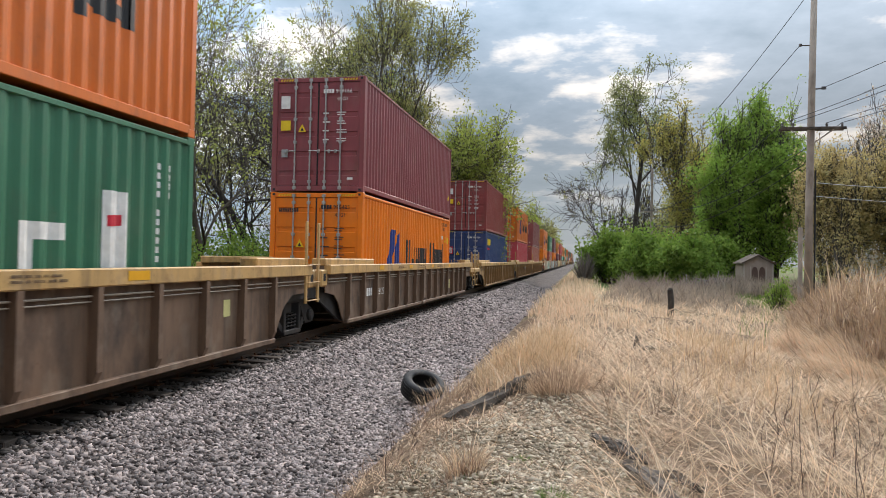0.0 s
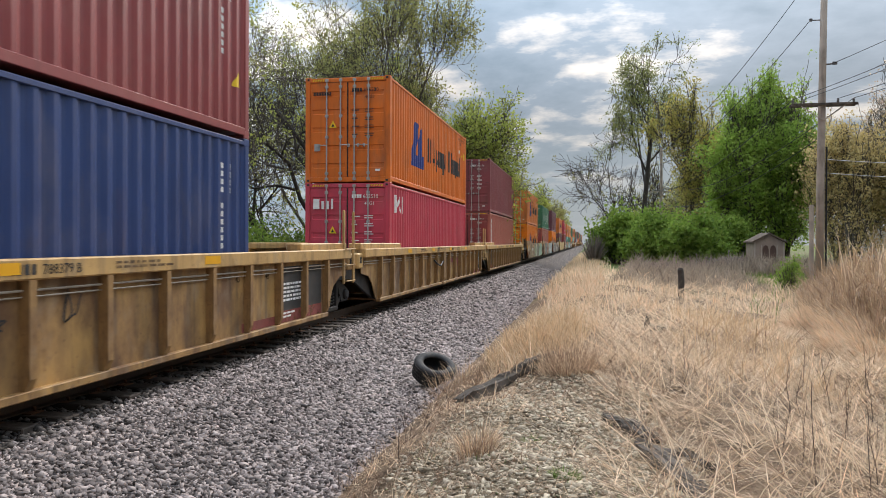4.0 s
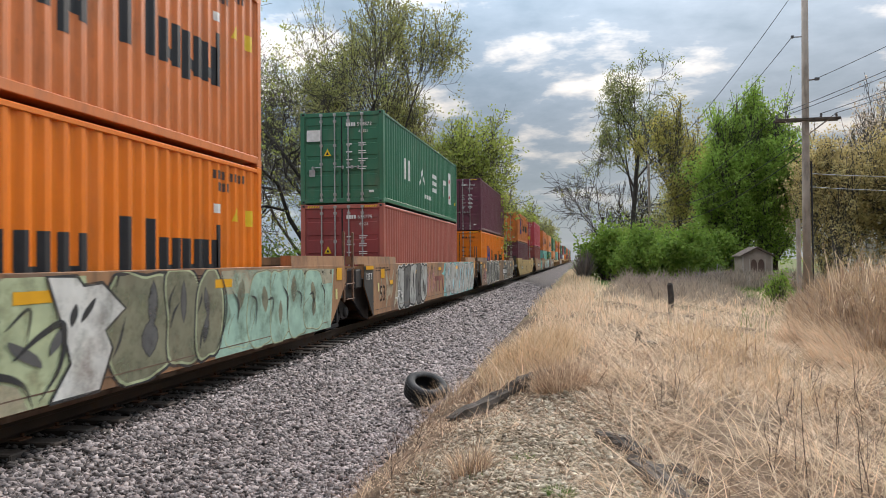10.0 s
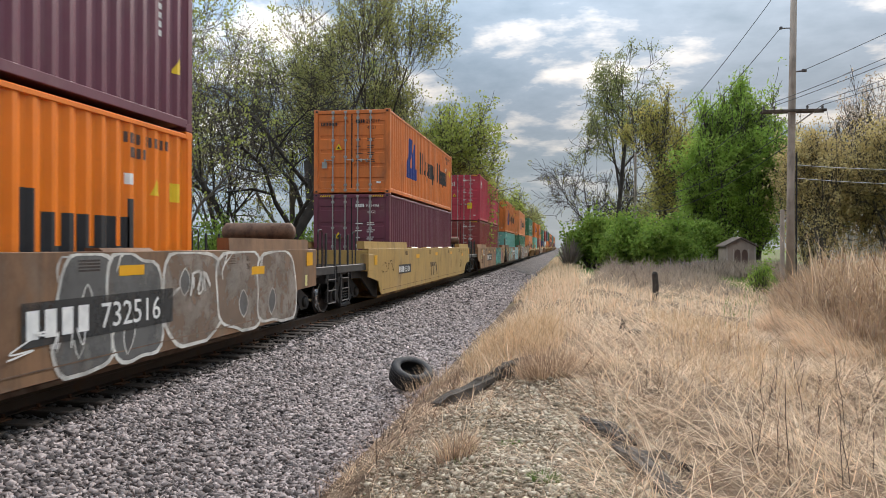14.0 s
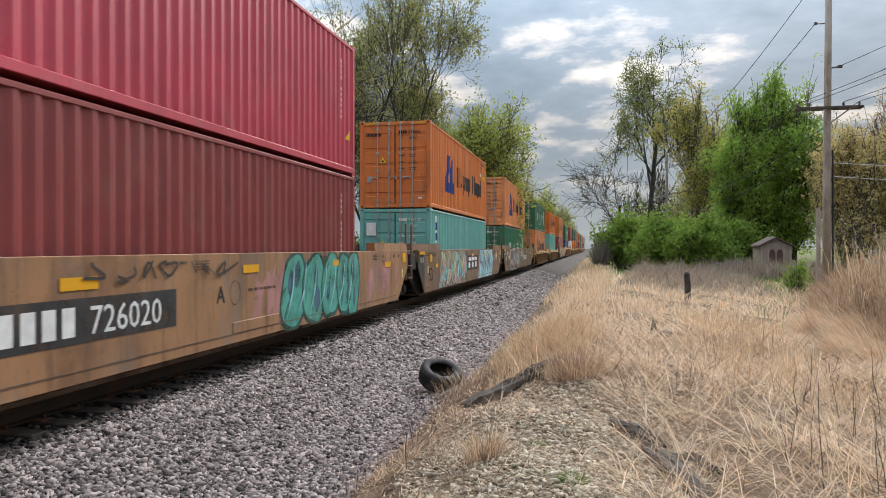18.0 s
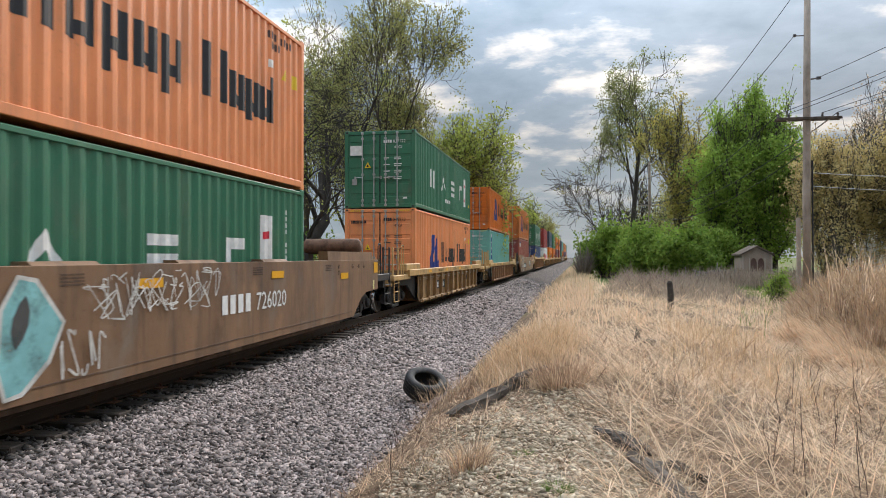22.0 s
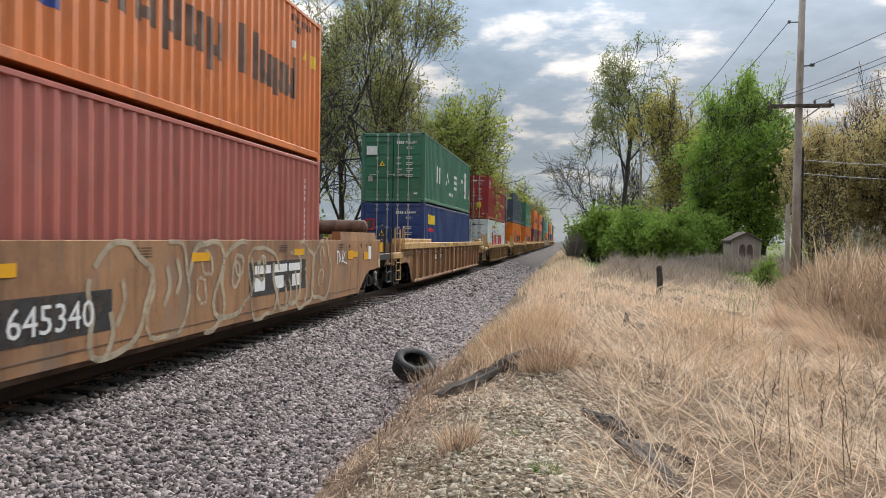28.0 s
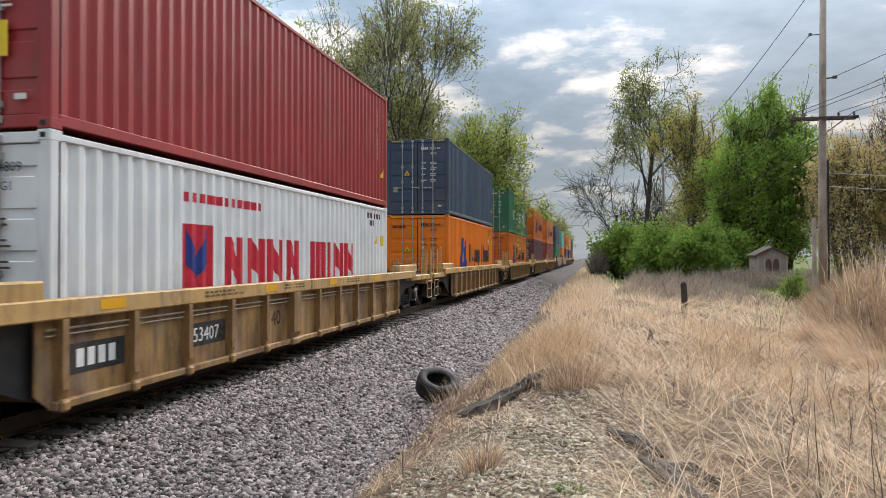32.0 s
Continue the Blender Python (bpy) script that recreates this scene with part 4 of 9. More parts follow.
def end_platform(car, style, d, prof, y_truck, y_end, sill, coupled):
    """One end of the car: the body over the truck, deck, coupler, ladders and brake gear. d is -1 for the end that leads."""
    m, trim = style["body"], style["trim"]
    base = 0.0 if d < 0 else LEN
    y_low, y_out = base + d * prof[0][0], base + d * prof[-1][0]
    short = sill < 1.3
    top = 1.02 if not short else 0.98
    # dark sloping web behind the wall that carries the well to the truck
    for s in (-1, 1):
        web = Build().prism([(y_low - d * 0.3, 0.16), (y_low - d * 0.3, top + 0.2), (y_truck + d * 0.2, top), (y_truck + d * 0.2, top - 0.22), (y_truck - d * 0.75, top - 0.25), (y_low + d * 0.12, 0.24)], "x", s * 1.26 - 0.03, s * 1.26 + 0.03)
        part("end_web", web, M_DARK, car)
    deck = Build()
    a, b_ = sorted((base + d * 0.3, y_end - d * (0.5 if coupled else 0.25)))
    deck.bev(-1.24, 1.24, a, b_, top - 0.10, top, 0.01)
    for k in range(6):
        y = a + (b_ - a) * (k + 0.5) / 6
        deck.bev(-1.20, 1.20, y - 0.05, y + 0.05, top, top + 0.03, 0.006)
    part("end_deck", deck, M_DARK, car)
    part("bulkhead", Build().bev(-1.25, 1.25, *sorted((base + d * 0.22, base + d * 0.30)), 0.25, sill - 0.05, 0.01), m, car)
    part("centre_sill", Build().bev(-0.22, 0.22, *sorted((base + d * 0.3, y_end - d * 0.25)), 0.66, 0.92, 0.015), M_DARK, car)
    if coupled:
        c = Build()
        c.bev(-0.13, 0.13, *sorted((y_end - d * 0.34, y_end - d * 0.02)), 0.74, 0.96, 0.03)
        c.prism([(-0.16, y_end - d * 0.06), (0.16, y_end - d * 0.10), (0.18, y_end + d * 0.10), (0.02, y_end + d * 0.13), (-0.10, y_end + d * 0.03)], "z", 0.70, 1.0)
        part("coupler", c, M_DARK, car, "rusty knuckle coupler")
        # side beam from the wall to the end sill, and the step under it
        dark = style["dark_deck"]
        for s in (-1, 1):
            if short:
                part("platform_beam", Build().bev(*sorted((s * 1.26, s * 1.47)), *sorted((base + d * 0.35, base + d * 2.3)), sill - 0.03, sill + 0.18, 0.02), trim, car)
                part("side_beam", Build().bev(*sorted((s * 1.28, s * 1.46)), *sorted((base + d * 1.7, y_end - d * 0.35)), 0.93, 1.08, 0.015), trim, car)
            else:
                part("side_beam", Build().bev(*sorted((s * 1.30, s * 1.45)), *sorted((y_out - d * 0.05, y_end - d * 0.1)), 0.98, 1.16, 0.015), trim if not dark else M_DARK, car)
        part("end_sill", Build().bev(-1.38, 1.38, *sorted((y_end - d * 0.52, y_end - d * 0.40)), 0.78, 1.06, 0.012), trim if not dark else M_DARK, car)
        part("air_hose", Build().tube([(0.35, y_end - d * 0.45, 0.75), (0.38, y_end - d * 0.2, 0.62), (0.36, y_end - d * 0.02, 0.45), (0.33, y_end + d * 0.04, 0.50)], 0.022, 6), M_BLACK, car, "black rubber air hose")
        ys = y_end - d * (0.25 if d > 0 else 0.75)
        for s in (-1, 1):
            step = Build()
            for q in (-0.27, 0.27):
                step.bev(s * 1.43 - 0.008, s * 1.43 + 0.008, ys + q - 0.025, ys + q + 0.025, 0.34, 1.05, 0.003)
            for z in (0.34, 0.62, 0.86):
                step.tube([(s * 1.44, ys - 0.27, z), (s * 1.44, ys + 0.27, z)], 0.015, 6)
            part("side_step", step, trim if not dark else M_DARK, car, "steel steps below the platform")
            for q in (-0.31, 0.31):
                part("end_post", Build().bev(s * 1.40 - 0.022, s * 1.40 + 0.022, ys + q - 0.028, ys + q + 0.028, 0.9, 1.88, 0.008), trim if not dark else M_DARK, car)
            stanchion(car, M_DARK if dark else trim, s * 1.42, ys - d * 0.75 - 0.13, 1.0, 1.95)
        for k, x in enumerate((-0.9, -0.3, 0.5)):
            part("cross_rail", Build().tube([(x, y_end - d * 0.44, 1.05), (x, y_end - d * 0.44, 1.55), (x + 0.5, y_end - d * 0.44, 1.55), (x + 0.5, y_end - d * 0.44, 1.05)], 0.016, 6), M_RUSTY if dark else trim, car)
        if d < 0:
            wheel = Build()
            wheel.tube([(0.02, 0.26 * math.cos(t), 0.26 * math.sin(t)) for t in np.linspace(0, 2 * math.pi, 21)], 0.016, 6, caps=False)
            for t in range(5):
                wheel.tube([(0.02, 0, 0), (0.02, 0.26 * math.cos(t * 1.257), 0.26 * math.sin(t * 1.257))], 0.011, 5)
            part("brake_wheel", wheel, trim, car, "rusty hand-brake wheel", at=pose(-0.75, y_end - d * 0.9, 1.72, 0, 0, 90))
            part("brake_stand", Build().bev(-0.86, -0.64, *sorted((y_end - d * 0.98, y_end - d * 0.92)), 1.0, 1.66, 0.01), trim, car)
        part("grated_walkway", grate(y_end, d), M_DARK, car, "dark open-grid walkway")
    else:
        part("articulation", Build().lathe([(0.55, 0.34), (0.95, 0.34), (1.0, 0.28), (1.0, 0.0)], (0, y_end, 0), "z", 18), M_DARK, car)
        if d > 0:
            lad = Build()
            for q in (0.0, 0.62):
                lad.bev(1.46, 1.50, y_end - 0.34 + q - 0.04, y_end - 0.34 + q + 0.04, 0.72, 2.27, 0.008)
            for z in (0.78, 1.12, 1.46):
                lad.tube([(1.49, y_end - 0.34, z), (1.53, y_end - 0.32, z), (1.53, y_end + 0.26, z), (1.49, y_end + 0.28, z)], 0.014, 6)
            part("ladder", lad, trim if not style["dark_deck"] else M_RUSTY, car, "tall ladder over the articulated joint")
        for s in (-1, 1):
            part("end_bracket", Build().bev(*sorted((s * 1.20, s * 1.44)), *sorted((y_out - d * 0.02, y_out + d * 0.34)), 1.0, sill - 0.1, 0.03), trim if not style["dark_deck"] else m, car)
            # black slab on the bracket, painted in place of a shaded opening
            part("bracket_hole", Build().bev(*sorted((s * 1.43, s * 1.446)), *sorted((y_out + d * 0.10, y_out + d * 0.22)), 1.12, 1.27, 0.003), M_BLACK, car)
    if coupled and d > 0 and style["kind"] == "smooth" and abs(y_end - base) > 5.0:
        part("air_reservoir", Build().lathe([(-0.85, 0.0), (-0.83, 0.13), (-0.76, 0.205), (0.66, 0.205), (0.73, 0.13), (0.75, 0.0)], (0.15, base + 4.85, sill + 0.36), "x", 20), M_RUSTY, car, "dark rusty cylindrical air reservoir", smooth=True)
        for x in (-0.55, 0.55):
            part("reservoir_bracket", Build().bev(x - 0.05, x + 0.05, base + 4.65, base + 5.05, top, sill + 0.18, 0.01), M_DARK, car)
        part("control_valve", Build().bev(-0.2, 0.16, base + 2.2, base + 2.45, 1.02, 1.40, 0.03), M_DARK, car)
        part("valve_body", Build().bev(0.25, 0.45, base + 2.2, base + 2.4, 1.02, 1.30, 0.03), M_DARK, car)


def grate(y_end, d):
    b = Build()
    a, c = sorted((y_end - d * 0.55, y_end - d * 1.5))
    for k in range(12):
        x = -1.2 + 2.4 * k / 11
        b.box(x - 0.006, x + 0.006, a, c, 1.10, 1.14)
    for k in range(5):
        y = a + (c - a) * k / 4
        b.box(-1.2, 1.2, y - 0.008, y + 0.008, 1.105, 1.135)
    return b


def well_car(name, style, half_f, half_r, sill, fc, rc, label):
    """A well car. Local y is 0 at the container's leading end; half_f and half_r reach from the container to the coupling line."""
    car = thing("well_car", label, "well car", "well cars of the train")
    m, trim = style["body"], style["trim"]
    kind = style["kind"]
    pf, pr = end_profile(kind, half_f, fc, True, sill), end_profile("umber" if style["name"] == "umber" else kind, half_r, rc, False, sill)
    yf, yr = -pf[0][0], LEN + pr[0][0]
    of, orr = -pf[-1][0], LEN + pr[-1][0]
    W2 = 1.504
    outline = [(-a, z) for a, z in pf] + [(LEN + a, z) for a, z in pr[::-1]]
    for s in (1, -1):
        if kind == "ribbed":
            side = part("side_wall", Build().prism(outline, "x", s * 1.385 - 0.012, s * 1.385 + 0.012), m, car)
            over = 1.6 if sill < 1.3 else 0.0
            part("top_chord", Build().bev(*sorted((s * 1.36, s * (W2 + 0.01))), of - over, orr + over, sill - 0.20, sill, 0.015), trim, car, "yellow-edged top chord")
            part("bottom_chord", Build().bev(*sorted((s * 1.36, s * (W2 - 0.03))), yf + 0.02, yr - 0.02, 0.13, 0.215, 0.01), m, car)
            part("pipe", Build().tube([(s * 1.43, of + 0.1, sill - 0.30), (s * 1.43, orr - 0.1, sill - 0.30)], 0.013, 6), M_PIPE, car, "pale air-brake pipe")
            part("pipe", Build().tube([(s * 1.425, of + 0.1, sill - 0.36), (s * 1.425, orr - 0.1, sill - 0.36)], 0.009, 6), M_PIPE, car, "pale air-brake pipe")
            if sill > 1.3:
                for a, b_ in ((of - 0.02, 0.5), (LEN - 0.2 + (1.9 if not rc else 3.2), orr + 0.02)):
                    part("end_block", Build().bev(*sorted((s * 1.10, s * 1.40)), a, b_, sill - 0.02, sill + 0.13, 0.02), trim, car)
            n = round((yr - yf) / 1.16)
            RIBS[name] = [yf + 0.10 + (yr - yf - 0.20) * k / n for k in range(n + 1)]
            for k in range(n + 1):
                y = yf + 0.10 + (yr - yf - 0.20) * k / n
                wide = k == n // 2
                w = 0.15 if wide else 0.045
                dz = 0.115 + (0.02 if wide else 0)
                rib = cached(("rib", sill, wide, style["name"]), lambda: Build().prism([(0.0, 0.215), (0.06, 0.215), (dz, 0.33), (dz, sill - 0.20), (0.0, sill - 0.20)], "y", -w, w).mesh("rib", m))
                rb = part("rib", rib, m, side, at=pose(s * 1.397, y, 0, 0, 0, 0 if s > 0 else 180))
                if sill < 1.3 or wide:
                    part("foot", cached(("foot", w, style["name"]), lambda: Build().bev(-0.02, 0.135, -w - 0.02, w + 0.02, 0.11, 0.23, 0.025).mesh("foot", m)), m, side, at=pose(s * 1.397, y, 0, 0, 0, 0 if s > 0 else 180))
        else:
            side = part("side_wall", Build().prism(outline, "x", s * W2 - 0.012, s * W2 + 0.012), m, car)
            part("top_chord", Build().bev(*sorted((s * 1.36, s * (W2 + 0.006))), of, orr, sill - 0.035, sill + 0.012, 0.006), trim, car)
            f0 = of - (0.35 if fc else 0.72)
            for y0, y1 in ((f0, 1.2 if fc else 0.2), (LEN + 0.6, orr + (0.0 if not rc else -0.45))):
                part("raised_sill", Build().prism([(s * (W2 + 0.004), sill + 0.01), (s * (W2 - 0.012), sill + 0.20), (s * 1.30, sill + 0.20), (s * 1.30, sill + 0.01)], "y", y0, y1), m, car)
            part("bottom_seam", Build().box(*sorted((s * (W2 + 0.0125), s * (W2 + 0.019))), yf + 0.1, yr - 0.1, 0.385, 0.40), style["under"], side)
            for k in range(4 if name in "ghk" else 0):
                y = 2.1 + k * 2.55
                part("guide", Build().prism([(s * 1.50, sill + 0.01), (s * 1.44, sill + 0.05), (s * 1.27, sill + 0.05), (s * 1.27, sill + 0.01)], "y", y, y + 1.0), trim, car)
            if fc:
                part("end_box", Build().bev(*sorted((s * 1.30, s * (W2 + 0.02))), of - 0.02, of + 0.42, 0.95, sill - 0.12, 0.02), m, car)
            else:
                web = [(-2.12, 0.27), (-2.21, 0.31), (-2.90, 1.03), (-2.90, 1.5), (-2.12, 1.5), (-2.12, 1.06)]
                part("dark_web", Build().prism(web, "x", *sorted((s * (W2 + 0.0125), s * (W2 + 0.02)))), M_FIELD, side, "dark painted end web")
                part("bracket_plate", Build().bev(*sorted((s * 1.25, s * 1.47)), -3.4, -2.92, 0.98, sill - 0.1, 0.03), M_DARK, car)
    part("well_floor", Build().bev(-1.30, 1.30, yf + 0.3, yr - 0.3, 0.14, 0.20, 0.01).bev(-1.25, 1.25, -0.05, 0.6, 0.20, DECK - 0.004, 0.01).bev(-1.25, 1.25, LEN - 0.6, LEN + 0.05, 0.20, DECK - 0.004, 0.01), style["under"], car)
    tf = -half_f + 1.9 if fc else -half_f
    tr = LEN + half_r - 1.9
    end_platform(car, style, -1, pf, tf, -half_f, sill, fc)
    end_platform(car, style, 1, pr, tr if rc else LEN + half_r, LEN + half_r, sill, rc)
    truck(car, tf)
    if rc:
        truck(car, tr)
    return car, yf, yr


STYLES = {
    "ribbed": dict(name="ribbed", kind="ribbed", body=M_YELLOW, trim=M_TAN, under=M_BROWN, dark_deck=False),
    "umber": dict(name="umber", kind="ribbed", body=M_UMBER, trim=M_TAN, under=M_UMBER, dark_deck=False),
    "brown_ribbed": dict(name="brown_ribbed", kind="ribbed", body=M_BROWN, trim=M_TAN, under=M_UMBER, dark_deck=False),
    "smooth": dict(name="smooth", kind="smooth", body=M_BROWN, trim=M_BROWN, under=M_UMBER, dark_deck=True),
    "smooth_dark": dict(name="smooth_dark", kind="smooth", body=M_BROWN_DARK, trim=M_BROWN_DARK, under=M_UMBER, dark_deck=True),
    "smooth_yellow": dict(name="smooth_yellow", kind="smooth", body=M_YELLOW_NEW, trim=M_YELLOW_NEW, under=M_YELLOW, dark_deck=True),
}
LABELS = {
    "ribbed": "yellow ribbed steel well car streaked with rust and dust",
    "umber": "grimy brown ribbed well car with a yellow top chord",
    "brown_ribbed": "rusty tan ribbed well car with a yellow top chord",
    "smooth": "smooth-sided rusty brown well car covered in graffiti",
    "smooth_dark": "smooth-sided dark rusty brown well car with sprayed graffiti",
    "smooth_yellow": "smooth-sided yellow well car with stencilled numbers",
}
# key, place of the container's leading end at the start, style, reach to the couplings, sill height, coupled in front and behind, lower and upper container
CONSIST = [
    ("z", -2.85, "umber", 6.0, 3.99, 1.45, True, False, ("green", HC, "uasc_low"), ("orange", HC, "lloyd")),
    ("a", 17.32, "umber", 3.99, 5.82, 1.45, False, True, ("fresh_orange", HC, "lloyd_low"), ("burgundy", HC, "florens")),
    ("b", 41.15, "ribbed", 5.82, 4.15, 1.45, True, False, ("blue", HC, "sea"), ("brown_red", HC, "florens")),
    ("c", 61.63, "ribbed", 4.15, 3.92, 1.45, False, False, ("pink_red", HC, "cai"), ("orange", HC, "lloyd")),
    ("d", 81.66, "ribbed", 3.92, 5.87, 1.45, False, True, ("brick", HC, "tri"), ("burgundy", HC, "bea")),
    ("e", 105.58, "smooth", 5.87, 3.94, 1.53, True, False, ("fresh_orange", HC, "lloyd_low"), ("faded_orange", HC, "lloyd")),
    ("f", 125.64, "smooth", 3.94, 4.04, 1.53, False, False, ("brick", HC, "plain"), ("green", ST, "uasc")),
    ("g", 145.9, "smooth_dark", 4.04, 5.97, 1.53, False, True, ("fresh_orange", HC, "lloyd_low"), ("plum", HC, "ham")),
    ("h", 170.02, "smooth_yellow", 5.97, 5.8, 1.53, True, True, ("plum", HC, "tex"), ("faded_orange", ST, "lloyd")),
    ("i", 193.8, "smooth", 5.8, 3.83, 1.53, True, False, ("brown_red", HC, "plain"), ("pink_red", HC, "cai")),
    ("j", 213.65, "smooth_dark", 3.83, 3.84, 1.53, False, False, ("teal", ST, "dong"), ("faded_orange", HC, "lloyd")),
    ("k", 233.53, "smooth_dark", 3.84, 5.77, 1.53, False, True, ("green", ST, "uasc_mid"), ("pale_orange", HC, "lloyd")),
    ("l", 255.57, "ribbed", 4.08, 4.0, 1.22, True, True, ("pale_orange", HC, "lloyd_low"), ("green", ST, "uasc")),
    ("m", 275.75, "brown_ribbed", 4.0, 3.79, 1.22, True, True, ("teal", HC, "dong"), ("orange", ST, "lloyd")),
    ("n", 297.47, "smooth", 5.74, 5.52, 1.53, True, True, ("brick", HC, "gold"), ("faded_orange", HC, "lloyd_worn")),
    ("o", 321.08, "brown_ribbed", 5.7, 5.03, 1.45, True, True, ("blue", ST, "sea"), ("dark_green", ST, "uasc")),
    ("p", 342.48, "ribbed", 4.18, 4.42, 1.22, True, True, ("white", ST, "yang"), ("red", HC, "cai")),
    ("q", 363.07, "ribbed", 3.97, 3.96, 1.22, True, True, ("fresh_orange", HC, "lloyd_low"), ("slate", HC, "plain")),
    ("r", 383.17, "ribbed", 3.96, 3.95, 1.22, True, True, ("orange", HC, "lloyd"), ("green", HC, "uasc")),
    ("s", 403.27, "ribbed", 3.95, 3.96, 1.22, True, True, ("plum", HC, "plain"), ("orange", HC, "lloyd")),
    ("t", 423.37, "ribbed", 3.96, 3.96, 1.22, True, True, ("brown_red", HC, "plain"), ("faded_orange", HC, "lloyd")),
    ("u", 443.47, "smooth_dark", 3.96, 3.95, 1.53, True, True, ("green", HC, "plain"), ("slate", HC, "plain")),
    ("v", 463.57, "smooth_dark", 3.95, 3.96, 1.53, True, True, ("faded_orange", HC, "plain"), ("teal", HC, "plain")),
    ("w", 483.67, "ribbed", 3.96, 3.95, 1.22, True, True, ("plum", HC, "plain"), ("orange", HC, "lloyd")),
    ("x", 503.77, "ribbed", 3.95, 3.96, 1.22, True, True, ("blue", HC, "plain"), ("pale_orange", HC, "plain")),
    ("y", 523.87, "ribbed", 3.96, 4.0, 1.22, True, True, ("brick", HC, "plain"), ("green", HC, "plain")),
]
NOTES = {"orange": "orange", "fresh_orange": "clean bright orange", "faded_orange": "faded rust-streaked orange", "pale_orange": "chalky pale orange", "burgundy": "dark burgundy", "brown_red": "brownish red", "brick": "brick red", "plum": "plum", "red": "red", "pink_red": "bright pinkish red", "green": "green", "dark_green": "dark green", "teal": "pale teal", "blue": "navy blue", "slate": "slate blue", "white": "white"}
CARS = {}
DARK_INK = {"orange", "fresh_orange", "faded_orange", "pale_orange", "white"}


def dress(ob, colour, h, style, rr):
    ink = M_BLACK if colour in DARK_INK else M_LETTER
    code = "45G1" if h == HC else "42G1"
    num = "%06d" % rr.randrange(100000, 999999)
    badge = []
    if style in ("florens", "cai"):
        badge.append(("sticker", M_GOLD, "yellow height sticker", (-0.98, -0.72, 1.55, 1.80) if style == "florens" else (0.42, 0.72, 0.75, 1.12)))
    if style == "florens":
        badge.append(("emblem_plate", M_LETTER, "blue and white square emblem", (-0.98, -0.74, 2.1, 2.42)))
    if style == "bea":
        badge.append(("emblem_plate", M_LETTER, "small white emblem", (-1.0, -0.72, 2.05, 2.2)))
    if style.startswith("uasc"):
        badge.append(("emblem_plate", M_LETTER, "white rectangular sign", (-1.02, -0.62, h - 0.82, h - 0.50)))
    if style == "sea":
        badge.append(("emblem_plate", M_REDL, "red and white square emblem", (-1.02, -0.68, 1.55, 1.98)))
        badge.append(("emblem_mark", M_LETTER, "white emblem field", (-0.97, -0.73, 1.60, 1.93)))
        badge.append(("emblem_bar", M_BLUE, "blue emblem bar", (-0.90, -0.80, 1.62, 1.91)))
    if style == "tri":
        badge.append(("emblem_plate", M_LETTER, "white sign with a red mark", (-0.56, -0.24, 1.75, 2.15)))
    if style == "yang":
        badge.append(("emblem_plate", M_REDL, "red emblem", (-1.0, -0.70, 1.75, 2.2)))
    if style == "dong":
        badge.append(("emblem_plate", M_LETTER, "white square sign", (-0.98, -0.66, h - 0.9, h - 0.48)))
    door_marks(ob, h, num, code, ink, badge=badge, faded=colour in DARK_INK)
    if style in ("lloyd", "lloyd_low", "lloyd_worn"):
        lloyd_marks(ob, h, M_BLACK, style == "lloyd_low", style == "lloyd_worn")
    if style.startswith("uasc"):
        wide_marks(ob, 0.93, 0.66, M_LETTER)
    far_end_marks(ob, h, ink)
    if style == "dong":
        part("name_panel", decal([(0.72, 1.18, 0.25, h - 0.22, 0.25, h - 0.22)], M_LETTER), M_LETTER, ob, "white upright name panel")
        part("name_mark", decal([(0.82, 1.08, h - 0.70 - 0.36 * k, h - 0.44 - 0.36 * k, h - 0.70 - 0.36 * k, h - 0.44 - 0.36 * k) for k in range(5)], M_BLUE, 1, 0.006), M_BLUE, ob)["kind"] = "stuff"
    if style == "sea":
        part("brand_stroke", decal([(0.76 + 0.295 * k, 0.76 + 0.295 * k + 0.25, h - 0.78, h - 0.42 + (0.10 if k == 0 else 0), h - 0.78, h - 0.42) for k in range(5)], M_GOLD), M_GOLD, ob, "thick yellow painted strokes")["kind"] = "stuff"
        part("brand_line", decal([(0.92, 1.32, h - 1.06, h - 0.92, h - 1.06, h - 0.92), (1.42, 2.05, h - 1.05, h - 0.95, h - 1.05, h - 0.95)], M_REDL), M_REDL, ob)["kind"] = "stuff"
    if style == "cai":
        part("brand_stroke", decal([(0.55, 0.75, h - 0.8, h - 0.3, h - 0.8, h - 0.3), (0.8, 1.05, h - 0.8, h - 0.7, h - 0.5, h - 0.3), (1.05, 1.25, h - 0.5, h - 0.3, h - 0.8, h - 0.7), (1.36, 1.5, h - 0.8, h - 0.3, h - 0.8, h - 0.3)], M_LETTER), M_LETTER, ob, "white painted strokes")["kind"] = "stuff"
        bars("brand_mark", [(-0.98, -0.80, h - 0.72, h - 0.44), (-0.74, -0.66, h - 0.72, h - 0.50), (-0.60, -0.52, h - 0.72, h - 0.50), (-0.46, -0.40, h - 0.72, h - 0.44)], M_LETTER, ob, -0.008, "white painted strokes on the door")["kind"] = "stuff"
    if style == "tri":
        part("brand_stroke", decal([(0.57, 0.89, h - 0.57 - 0.262 * k, h - 0.36 - 0.262 * k, h - 0.57 - 0.262 * k, h - 0.36 - 0.262 * k) for k in range(6)], M_LETTER), M_LETTER, ob, "upright column of white strokes")["kind"] = "stuff"
